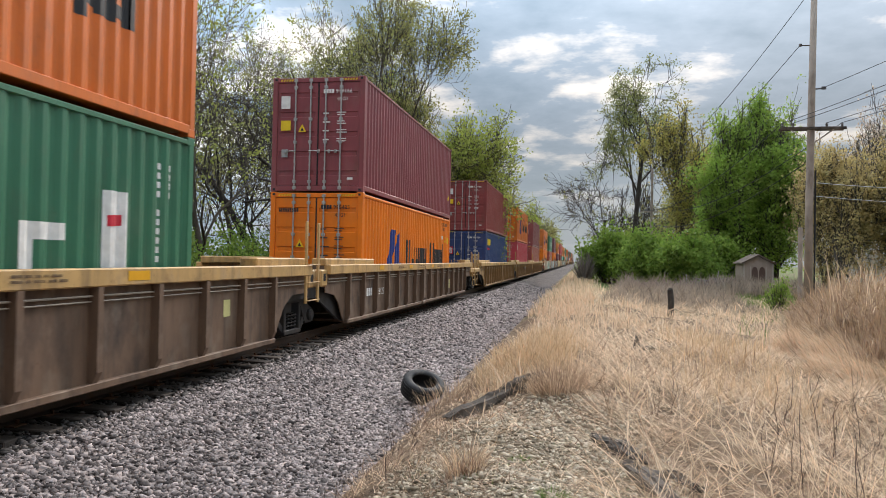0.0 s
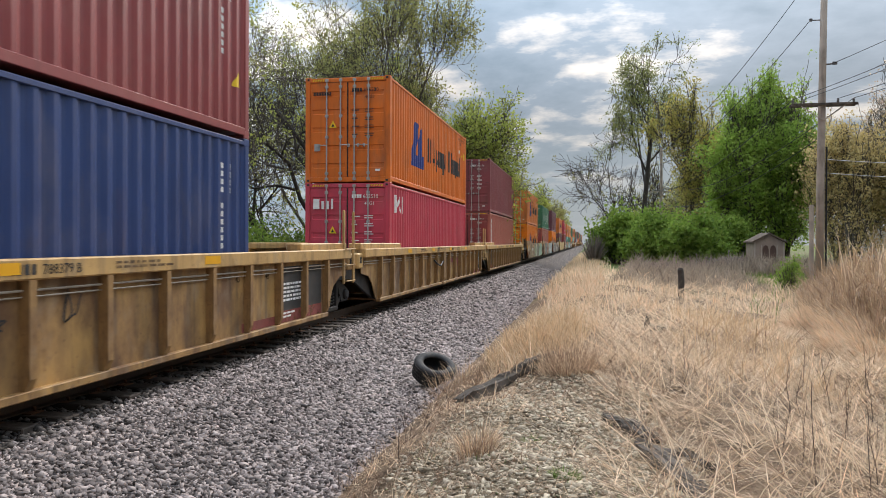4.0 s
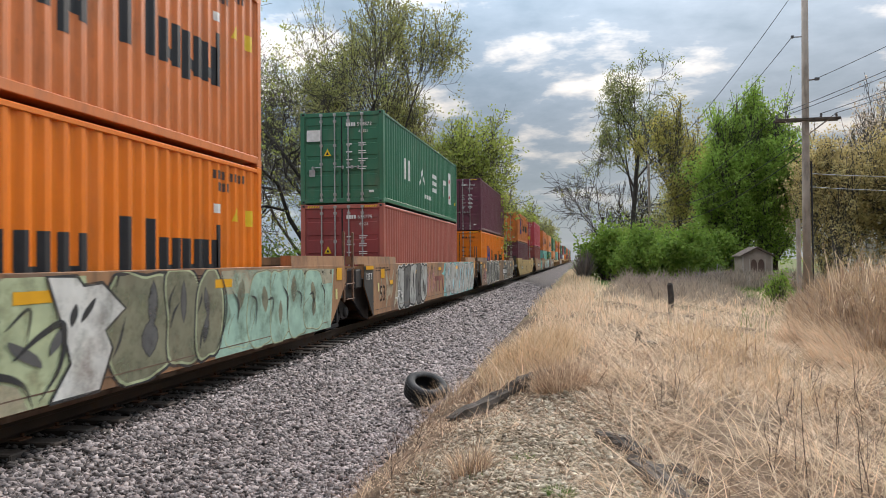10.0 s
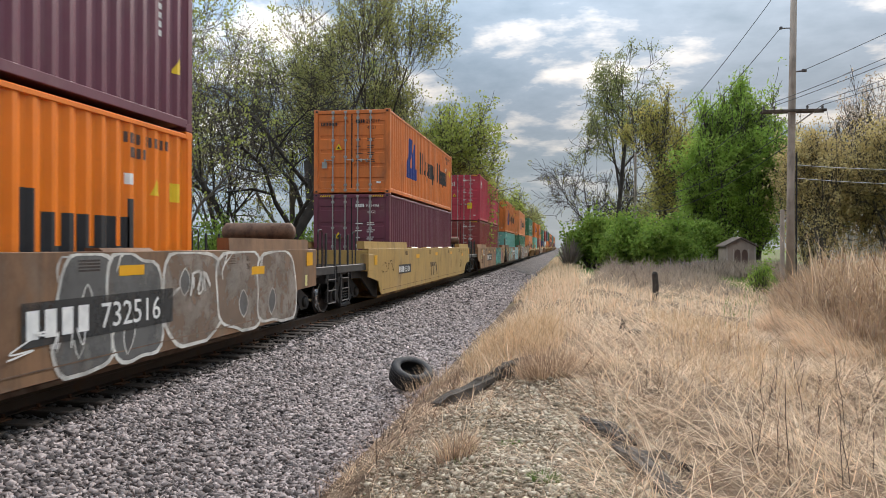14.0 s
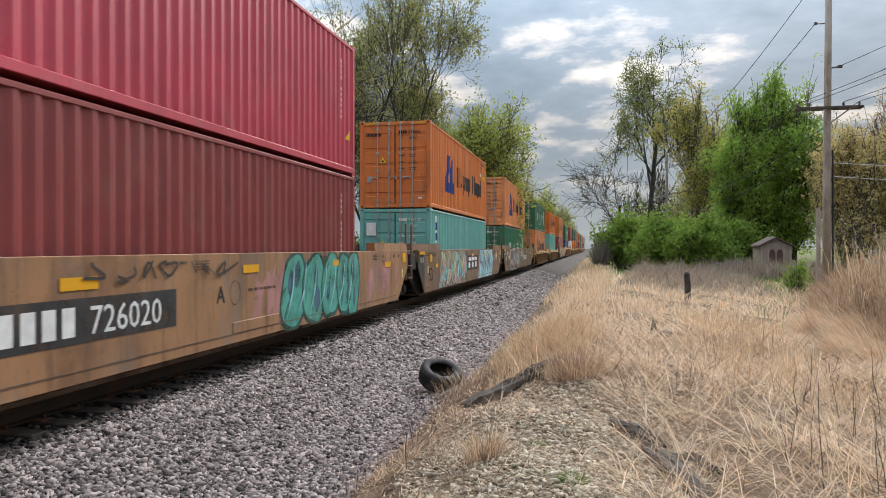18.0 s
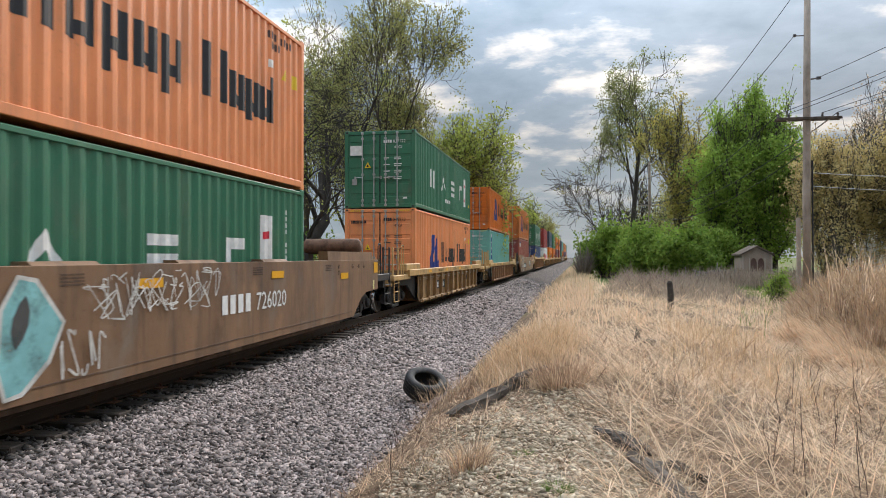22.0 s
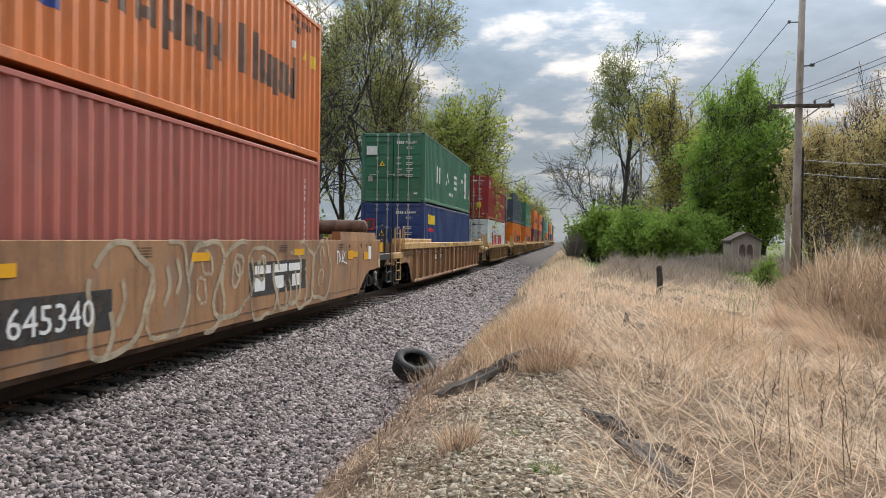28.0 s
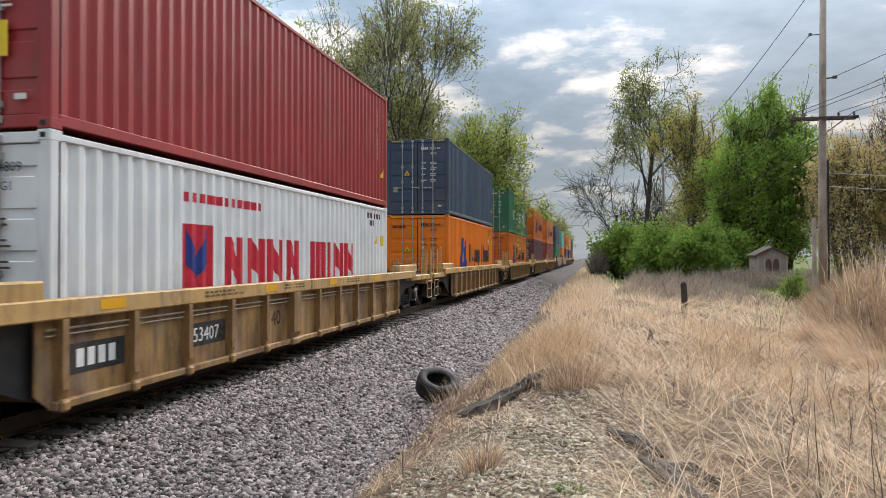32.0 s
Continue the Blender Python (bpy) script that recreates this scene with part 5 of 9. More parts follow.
    if style == "gold":
        part("emblem", decal([(0.6, 1.9, h - 0.72, h - 0.38, h - 0.72, h - 0.38)], M_LETTER), M_LETTER, ob)
        part("emblem_band", decal([(0.6, 1.9, h - 0.38, h - 0.26, h - 0.38, h - 0.26), (0.75, 1.2, h - 0.66, h - 0.5, h - 0.66, h - 0.44)], M_BLUE), M_BLUE, ob)
    if style == "yang":
        part("emblem", decal([(2.42, 3.22, 0.84, 1.75, 0.84, 1.75)], M_REDL), M_REDL, ob, "red square emblem")
        part("emblem_mark", decal([(2.55, 2.80, 1.2, 1.7, 1.0, 1.3), (2.80, 3.1, 1.0, 1.3, 1.2, 1.7)], M_BLUE, 1, 0.006), M_BLUE, ob)
        sh, y = [], 3.57
        for w, n in ((0.60, 2), (0.62, 2), (0.60, 2), (0.60, 2), (-0.3, 0), (0.80, 3), (0.18, 1), (0.60, 2), (0.60, 2)):
            for q in range(n):
                a = y + (w - 0.19) * (q / max(1, n - 1))
                sh.append((a, a + 0.19, 0.83, 1.6, 0.83, 1.6))
            if n == 2:
                sh.append((y + 0.19, y + w - 0.19, 1.12, 1.6, 0.95, 1.3))
            y += abs(w) + 0.13
        part("brand_stroke", decal(sh, M_REDL), M_REDL, ob, "row of red painted strokes")["kind"] = "stuff"
        part("small_writing", decal([(2.45 + 0.22 * k, 2.45 + 0.22 * k + 0.16, 2.05, 2.18, 2.05, 2.18) for k in range(11)], M_REDL), M_REDL, ob)["kind"] = "stuff"


def build_train():
    rr = random.Random(11)
    for key, y0, style, hf, hr, sill, fc, rc, low, top in CONSIST:
        car, yf, yr = well_car(key, STYLES[style], hf, hr, sill, fc, rc, LABELS[style])
        z = DECK
        boxes = []
        for spec, where in ((low, "seated in a well car"), (top, "stacked on another container")):
            colour, h, look_ = spec
            # darker doors: sides are faded, and the door ends' shade is in the colour
            box = container(colour, h, door_colour={"brick": "brown_red", "dark_green": "green"}.get(colour), label="%s corrugated steel shipping container %s" % (NOTES[colour], where))
            dress(box, colour, h, look_, rr)
            boxes.append((box, z))
            z += h + 0.012
        CARS[key] = (car, boxes, y0, yf, yr, sill)


build_train()


# ---- stencils, plates, reflectors and spray paint on the car sides ----
def spray(name, color, cover=0.85, vary=0.2, rough=0.7, scale=2.2):
    """Worn spray paint: thin and patchy, so that the car's own paint shows through it."""
    m = mat(name, color, rough=rough, vary=vary, scale=3.0, dirt=tuple(0.5 * c + 0.5 * g for c, g in zip(color, (0.16, 0.09, 0.05))), dirt_amount=0.35, dirt_scale=1.6, streak=0.6)
    nt = m.node_tree
    co, n, ra = nt.nodes.new("ShaderNodeTexCoord"), nt.nodes.new("ShaderNodeTexNoise"), nt.nodes.new("ShaderNodeMapRange")
    n.inputs["Scale"].default_value, n.inputs["Detail"].default_value, n.inputs["Roughness"].default_value = scale, 7.0, 0.7
    nt.links.new(co.outputs["Object"], n.inputs["Vector"])
    ra.inputs[1].default_value, ra.inputs[2].default_value = 0.30, 0.52
    ra.inputs[3].default_value, ra.inputs[4].default_value = max(0.0, cover - 0.5), min(1.0, cover + 0.12)
    nt.links.new(n.outputs[0], ra.inputs[0])
    nt.links.new(ra.outputs[0], nt.nodes["Principled BSDF"].inputs["Alpha"])
    return m


S_WHITE = spray("white_spray", (0.62, 0.60, 0.55), 0.86)
S_CREAM = spray("cream_spray", (0.50, 0.42, 0.29), 0.60, scale=1.4)
S_PALE = spray("pale_green_spray", (0.42, 0.46, 0.27), 0.92)
S_OLIVE = spray("olive_spray", (0.20, 0.19, 0.12), 0.85)
S_MINT = spray("mint_spray", (0.30, 0.46, 0.36), 0.9)
S_BLACK = spray("black_spray", (0.025, 0.025, 0.025), 0.9)
S_SILVER = spray("silver_spray", (0.36, 0.36, 0.33), 0.92)
S_GREY = spray("grey_spray", (0.10, 0.097, 0.093), 0.85)
S_SOOT = spray("dark_grey_spray", (0.060, 0.058, 0.055), 0.95)
S_CYAN = spray("cyan_spray", (0.22, 0.52, 0.52), 0.75)
S_TEAL = spray("teal_spray", (0.06, 0.33, 0.26), 0.94)
S_DEEP = spray("deep_green_spray", (0.015, 0.07, 0.055), 0.9)
S_PINK = spray("pink_spray", (0.55, 0.27, 0.25), 0.5, scale=1.0)
S_SKY = spray("light_blue_spray", (0.33, 0.58, 0.63), 0.95)
S_BLUE = spray("dull_blue_spray", (0.05, 0.13, 0.19), 0.8)
S_MAROON = spray("maroon_spray", (0.17, 0.035, 0.04), 0.9)
S_STENCIL = spray("faint_dark_stencil", (0.05, 0.03, 0.022), 0.62)
S_LOGO = spray("maroon_stencil_paint", (0.20, 0.045, 0.04), 0.85)
S_OLDPAINT = spray("thin_brown_spray", (0.17, 0.10, 0.06), 0.62)
S_ROSE = spray("rose_spray", (0.55, 0.30, 0.27), 0.85)
S_RED = spray("faded_red_patch", (0.24, 0.06, 0.05), 0.8)
FACE = {"smooth": 1.504 + 0.0125, "ribbed": 1.385 + 0.0125}


class Sheet:
    """Thin painted shapes on a car's near side, in (along, height)."""

    def __init__(self, face):
        self.x, self.b = face, Build()

    def poly(self, pts, lift=0.003):
        pts = list(pts)
        self.b.add([(self.x + lift, y, z) for y, z in pts], [tuple(range(len(pts)))])
        return self

    def rect(self, y0, y1, z0, z1, lift=0.003):
        return self.poly([(y0, z0), (y1, z0), (y1, z1), (y0, z1)], lift)

    def ribbon(self, pts, w, lift=0.003, taper=False):
        p = np.array(pts, float)
        d = np.gradient(p, axis=0)
        d /= np.maximum(np.linalg.norm(d, axis=1, keepdims=True), 1e-6)
        nrm = np.stack([-d[:, 1], d[:, 0]], 1)
        ws = np.full(len(p), w / 2)
        if taper:
            ws = ws * np.sin(np.linspace(0.25, math.pi - 0.05, len(p)))
        a, c = p + nrm * ws[:, None], p - nrm * ws[:, None]
        v = [(self.x + lift, y, z) for y, z in a] + [(self.x + lift, y, z) for y, z in c]
        n = len(p)
        self.b.add(v, [(i, i + 1, n + i + 1, n + i) for i in range(n - 1)])
        return self

    def done(self, name, m, car, label=""):
        ob = part(name, self.b, m, car, label)
        ob["kind"] = "stuff"
        return ob


def curve(pts, n=10):
    """A smooth line through points."""
    p = [np.array(q, float) for q in pts]
    p = [2 * p[0] - p[1]] + p + [2 * p[-1] - p[-2]]
    out = []
    for i in range(1, len(p) - 2):
        for t in np.linspace(0, 1, n, endpoint=False):
            a, b, c, d = p[i - 1:i + 3]
            out.append(0.5 * (2 * b + (c - a) * t + (2 * a - 5 * b + 4 * c - d) * t * t + (3 * b - a - 3 * c + d) * t ** 3))
    return out + [p[-2]]


def side_words(car, face, text, y, z, size, m, name="stencil"):
    return words(name, text, size, m, car, pose(face + 0.006, y, z, 90, 0, 90))


def mark_bars(car, face, y, z, size, m, n=4, name="mark"):
    s = Sheet(face)
    for k in range(n):
        s.rect(y + k * size * 0.62, y + k * size * 0.62 + size * 0.42, z, z + size * 0.7, 0.007)
    return s.done(name, m, car)


def in_bay(key, y):
    """Start of the clear field between the two ribs round y."""
    r = RIBS[key]
    i = max(0, min(len(r) - 2, int(np.searchsorted(r, y)) - 1))
    return r[i] + (0.30 if i == (len(r) - 1) // 2 else 0.22)


def bay_number(key, y, z, size, number, n=4, field=True):
    """A reporting mark as bars in one bay and the number in the next."""
    F, car = FACE["ribbed"], CARS[key][0]
    a, b = in_bay(key, y), in_bay(key, y + 1.16)
    if field:
        Sheet(F).rect(a - 0.10, a + 0.84, z - 0.06, z + size * 0.92, 0.004).rect(b - 0.10, b + 0.86, z - 0.06, z + size * 0.92, 0.004).done("number_field", S_BLACK, car, "dark field behind the car number")
    mark_bars(car, F, a + 0.06, z, size, M_LETTER, n)
    side_words(car, F, number, b, z, size * (0.88 if len(number) > 5 else 1.0), M_LETTER, "car_number")


def plate(car, face, y, z, size, number, dark=True, n=4):
    """A reporting mark as plain bars and the car's number, on a dark field."""
    w = size * 0.62 * n + size * 0.3
    if dark:
        Sheet(face).rect(y - 0.06, y + w + len(number) * size * 0.60 + 0.05, z - size * 0.18, z + size * 0.9, 0.004).done("number_field", S_BLACK, car, "dark field behind the car number")
    mark_bars(car, face, y, z, size, M_LETTER, n)
    side_words(car, face, number, y + w, z, size, M_LETTER, "car_number")


def small_print(car, face, y, z, w, rows, m, seed=1, gap=0.055):
    r = random.Random(seed)
    s = Sheet(face)
    for k in range(rows):
        x = y
        while x < y + w * r.uniform(0.6, 1.0):
            q = r.uniform(0.06, 0.16)
            s.rect(x, x + q, z - k * gap, z - k * gap + gap * 0.55, 0.006)
            x += q + 0.03
    return s.done("small_writing", m, car)


def amber(car, face, *places):
    for y, z, w, h in places:
        part("reflector", Sheet(face).rect(y, y + w, z, z + h, 0.009).b, M_AMBER, car, "amber reflective patch")


def blob(rr, cy, cz, w, h, lean=0.0, power=3.0, rough=0.05, n=30):
    ph = [rr.uniform(0, 6.28) for _ in range(3)]
    out = []
    for k in range(n):
        t = 2 * math.pi * k / n
        c, s = math.cos(t), math.sin(t)
        q = (abs(c) ** power + abs(s) ** power) ** (-1 / power)
        q *= 1 + rough * (math.sin(2 * t + ph[0]) + 0.7 * math.sin(3 * t + ph[1]) + 0.6 * math.sin(5 * t + ph[2]))
        out.append((cy + q * c * w / 2 + lean * q * s * h / 2, cz + q * s * h / 2))
    return out


def clip_z(pts, z0, z1):
    return [(y, min(max(z, z0), z1)) for y, z in pts]


def graffiti(car, face, y0, y1, n, fill, line, seed, z0=0.30, z1=1.50, halo=None, width=0.035, fill2=None, spiky=False, lean=0.08, inner=3, rough=0.06):
    """A row of swollen shapes with outlines, inner strokes and a halo."""
    rr = random.Random(seed)
    w = (y1 - y0) / n
    fl, f2, ol, hl = Sheet(face), Sheet(face), Sheet(face), Sheet(face)
    for i in range(n):
        cy = y0 + (i + 0.5) * w + rr.uniform(-0.05, 0.05) * w
        cz = (z0 + z1) / 2 + rr.uniform(-0.04, 0.04)
        h = (z1 - z0) * rr.uniform(0.94, 1.08)
        if spiky:
            pts = []
            m = 9
            for k in range(m):
                t = 2 * math.pi * (k + 0.5) / m
                q = 1.25 if k % 2 else rr.uniform(0.62, 0.9)
                pts.append((cy + q * math.cos(t) * w * 0.62 + 0.3 * (math.sin(t) * h / 2), cz + q * math.sin(t) * h * 0.55))
            pts = [tuple(p) for p in curve(pts + [pts[0]], 3)[:-1]]
        else:
            pts = blob(rr, cy, cz, w * 1.16, h, rr.uniform(-lean, lean * 1.6), rr.choice((2.4, 3.0, 4.0)), rough)
        pts = clip_z(pts, z0 - 0.06, z1 + 0.015)
        lift = 0.004 + i * 0.0011
        if halo:
            c = np.array(pts)
            mid = c.mean(0)
            big = mid + (c - mid) * np.array([1 + 0.22 / max(w, 0.3), 1 + 0.20 / h])
            hl.poly(clip_z([tuple(p) for p in big], 0.22, 1.525), 0.0015 + i * 0.0002)
        (f2 if fill2 and i % 2 else fl).poly(pts, lift)
        ol.ribbon(pts + [pts[0], pts[1]], width, lift + 0.0005)
        for k in range(inner):
            a = (cy + rr.uniform(-0.30, 0.30) * w, cz + rr.uniform(-0.40, 0.40) * h)
            kind = rr.random()
            if kind < 0.45:
                e = (a[0] + rr.uniform(-0.16, 0.16) * w, a[1] + rr.uniform(-0.4, 0.4) * h)
                mid = ((a[0] + e[0]) / 2 + rr.uniform(-0.12, 0.12) * w, (a[1] + e[1]) / 2)
                ol.ribbon(clip_z([tuple(q) for q in curve([a, mid, e], 7)], z0, z1), width * 1.5, lift + 0.0005, True)
            elif kind < 0.75:
                ol.poly([a, (a[0] + 0.10 * w, a[1] + rr.uniform(-0.05, 0.05)), (a[0] + rr.uniform(-0.1, 0.15) * w, min(z1, max(z0, a[1] + rr.choice((-1, 1)) * 0.3 * h)))], lift + 0.0005)
            else:
                ring = blob(rr, a[0], min(z1 - 0.2, max(z0 + 0.2, a[1])), w * 0.24, h * 0.26, 0, 2.2, 0.08, 14)
                ol.ribbon(ring + ring[:2], width * 0.8, lift + 0.0005)
    if halo:
        hl.done("graffiti_halo", halo, car)
    fl.done("graffiti_fill", fill, car, "faded sprayed bubble shapes")
    if fill2:
        f2.done("graffiti_fill", fill2, car, "faded sprayed bubble shapes")
    ol.done("graffiti_outline", line, car)


def swell(pts, d, lo=0.22, hi=1.525):
    """The same outline grown outwards by d."""
    c = np.array(pts)
    mid = (c.max(0) + c.min(0)) / 2
    half = np.maximum((c.max(0) - c.min(0)) / 2, 0.05)
    return clip_z([tuple(p) for p in mid + (c - mid) * (1 + d / half)], lo, hi)


def drop(y, z, w, h, lean=0.0):
    """A pointed slit, thick in the middle."""
    return [(y + lean * h * (t - 0.5) + s * w * math.sin(math.pi * t) ** 0.8, z + h * (t - 0.5)) for s, ts in ((1, (0.0, 0.2, 0.45, 0.7, 0.9)), (-1, (1.0, 0.85, 0.6, 0.35, 0.12))) for t in ts]


def throwup(car, face, bounds, z0, z1, fill, line, seed, rim=None, halo=None, slit=None, grow=0.05, reach=0.16, fills=(), power=(2.6, 3.4, 4.5)):
    """Swollen shapes side by side: a halo, a dark line, a light rim, the fill, and slits that open them up."""
    rr = random.Random(seed)
    mats = {k: Sheet(face) for k in ("halo", "line", "rim", "fill", "slit")}
    extra = [Sheet(face) for _ in fills]
    for i, (a, b) in enumerate(zip(bounds, bounds[1:])):
        w, h = (b - a) * 1.14, (z1 - z0) * rr.uniform(0.95, 1.06)
        cy, cz = (a + b) / 2, (z0 + z1) / 2 + rr.uniform(-0.03, 0.03)
        pts = clip_z(blob(rr, cy, cz, w, h, rr.uniform(-0.06, 0.10), rr.choice(power), 0.06, 36), z0 - 0.03, z1 + 0.01)
        q = 0.004 + 0.0016 * i
        if halo:
            mats["halo"].poly(swell(pts, reach), 0.0012 + 0.0002 * i)
        mats["line"].poly(swell(pts, grow), q)
        if rim:
            mats["rim"].poly(swell(pts, grow * 0.45), q + 0.0004)
        k = i % (len(fills) + 1)
        (mats["fill"] if k == 0 else extra[k - 1]).poly(pts, q + 0.0008)
        for _ in range(rr.randint(1, 2)):
            y = cy + rr.uniform(-0.18, 0.18) * w
            z = cz + rr.choice((-1, 1)) * rr.uniform(0.08, 0.24) * h
            d = drop(y, z, w * rr.uniform(0.07, 0.13), h * rr.uniform(0.28, 0.46), rr.uniform(-0.25, 0.25))
            mats["line"].poly(swell(d, 0.02), q + 0.0010)
            if slit:
                mats["slit"].poly(d, q + 0.0012)
        for _ in range(2):
            y, z = a + rr.uniform(-0.05, 0.08), rr.uniform(z0 + 0.1, z1 - 0.1)
            pts2 = [tuple(p) for p in curve([(y, z), (y + rr.uniform(-0.05, 0.15), z + 0.18), (y + rr.uniform(0.0, 0.3) * w, z + rr.uniform(0.25, 0.45))], 6)]
            mats["line"].ribbon(clip_z(pts2, z0, z1), grow * 0.7, q + 0.0011, True)
    for key, m in (("halo", halo), ("line", line), ("rim", rim), ("fill", fill), ("slit", slit)):
        if m and mats[key].b.v:
            mats[key].done("graffiti_" + key, m, car, "swollen sprayed shapes with dark outlines" if key == "fill" else "")
    for sh, m in zip(extra, fills):
        sh.done("graffiti_fill", m, car, "swollen sprayed shapes with dark outlines")


def shards(car, face, y0, y1, mats, line, seed, n=16, z0=0.28, z1=1.5):
    """Overlapping pointed plates of colour with dark edges."""
    rr = random.Random(seed)
    sheets, edge = [Sheet(face) for _ in mats], Sheet(face)
    for k in range(n):
        cy, cz = y0 + (y1 - y0) * (k + rr.uniform(0.2, 0.8)) / n, rr.uniform(z0 + 0.25, z1 - 0.25)
        a, lo, w = rr.choice((0.6, 0.9, 1.2, 2.2, 2.5)), rr.uniform(0.7, 1.2), rr.uniform(0.14, 0.30)
        d, e = np.array([math.cos(a), math.sin(a)]), np.array([-math.sin(a), math.cos(a)])
        c = np.array([cy, cz])
        pts = [c - d * lo * 0.5 - e * w, c + d * lo * 0.1 - e * w * 1.1, c + d * lo * 0.62, c + d * lo * 0.05 + e * w, c - d * lo * 0.5 + e * w * 0.7, c - d * lo * 0.35]
        pts = clip_z([tuple(p) for p in pts], z0, z1)
        q = 0.005 + 0.0007 * k
        sheets[k % len(mats)].poly(pts, q)
        edge.ribbon(pts + pts[:2], 0.032, q + 0.0003)
    for sh, m in zip(sheets, mats):
        sh.done("graffiti_fill", m, car, "pointed sprayed plates of colour")
    edge.done("graffiti_outline", line, car)


def strokes(car, face, lines, m, width, lift=0.0145, name="graffiti_stroke", taper=True):
    """Freely sprayed curved strokes; each line is a run of (along, height)."""
    s = Sheet(face)
    for k, pts in enumerate(lines):
        s.ribbon(clip_z([tuple(q) for q in curve(pts, 8)], 0.24, 1.52), width, lift + 0.0003 * k, taper)
    return s.done(name, m, car)


def loops(car, face, y0, y1, n, m, seed, z0=0.35, z1=1.45, width=0.045):
    """Outline-only throw-up: a run of tall open loops."""
    rr = random.Random(seed)
    s = Sheet(face)
    w = (y1 - y0) / n
    for i in range(n):
        cy, h = y0 + (i + 0.5) * w + rr.uniform(-0.08, 0.08) * w, (z1 - z0) * rr.uniform(0.85, 1.05)
        cz = (z0 + z1) / 2 + rr.uniform(-0.05, 0.05)
        ring = clip_z(blob(rr, cy, cz, w * rr.uniform(1.0, 1.3), h, rr.uniform(-0.15, 0.3), rr.choice((2.2, 2.8, 3.6)), 0.11), 0.24, 1.52)
        k = rr.randrange(len(ring))
        ring = ring[k:] + ring[:k]
        s.ribbon(ring[:rr.randint(23, 30)], width * rr.uniform(0.8, 1.2), 0.007 + i * 0.0004)
        for _ in range(2):
            c = (cy + rr.uniform(-0.22, 0.22) * w, cz + rr.uniform(-0.3, 0.3) * h)
            if rr.random() < 0.5:
                small = blob(rr, c[0], c[1], 0.28 * w, 0.30 * h, rr.uniform(-0.2, 0.2), 2.2, 0.12, 14)
                s.ribbon(small + small[:2], width * 0.75, 0.0072 + i * 0.0004)
            else:
                e = (c[0] + rr.uniform(-0.15, 0.15) * w, c[1] + rr.choice((-0.45, 0.45)) * h)
                s.ribbon(clip_z([tuple(q) for q in curve([c, ((c[0] + e[0]) / 2 + 0.1 * w, (c[1] + e[1]) / 2), e], 7)], 0.26, 1.5), width, 0.0072 + i * 0.0004)
    s.done("graffiti_outline", m, car, "loose sprayed outline loops")


def scribble(car, face, y, z, w, h, m_, seed, width=0.022, n=16):
    rr = random.Random(seed)
    s, k = Sheet(face), 0
    while k < n:
        m = rr.randint(3, 6)
        x = y + w * k / n
        q = w * m / n
        pts = [(x + q * (0.5 + rr.uniform(-0.55, 0.55)), z + h * rr.choice((rr.uniform(0, 0.3), rr.uniform(0.7, 1.0)))) for _ in range(m)]
        s.ribbon([tuple(p) for p in curve(pts, 6)], width * rr.uniform(0.8, 1.15), 0.0195 + 0.0002 * k)
        k += m
    return s.done("tag", m_, car, "small sprayed tag")


def swash(car, face, y0, y1, m, seed, n=16, z0=0.3, z1=1.5):
    """Broad faded sweeps of paint."""
    rr = random.Random(seed)
    s = Sheet(face)
    for k in range(n):
        y = rr.uniform(y0, y1)
        p = [(y, z0 + rr.uniform(0, 0.4)), (y + rr.uniform(0.0, 0.35), (z0 + z1) / 2), (y + rr.uniform(-0.1, 0.5), z1 - rr.uniform(0, 0.35))]
        s.ribbon(clip_z([tuple(q) for q in curve(p, 8)], z0 - 0.05, z1 + 0.01), rr.uniform(0.06, 0.26), 0.0015 + 0.00012 * k, True)
    s.done("faded_paint", m, car, "broad faded sweeps of old paint")


def stencil_logo(car, face, y0, y1, z0, z1, m):
    """Three heavy blocks of a stencilled owner's emblem."""
    w = (y1 - y0) / 3
    s = Sheet(face)
    s.rect(y0, y0 + 1.9 * w, z1 - 0.16, z1)
    for k in range(2):
        s.rect(y0 + (k + 0.30) * w, y0 + (k + 0.60) * w, z0, z1 - 0.16)
    s.poly([(y0 + 2.1 * w, z1), (y0 + 2.45 * w, z1), (y1, z0), (y1 - 0.35 * w, z0)])
    s.done("stencil_emblem", m, car, "large faded stencilled emblem")


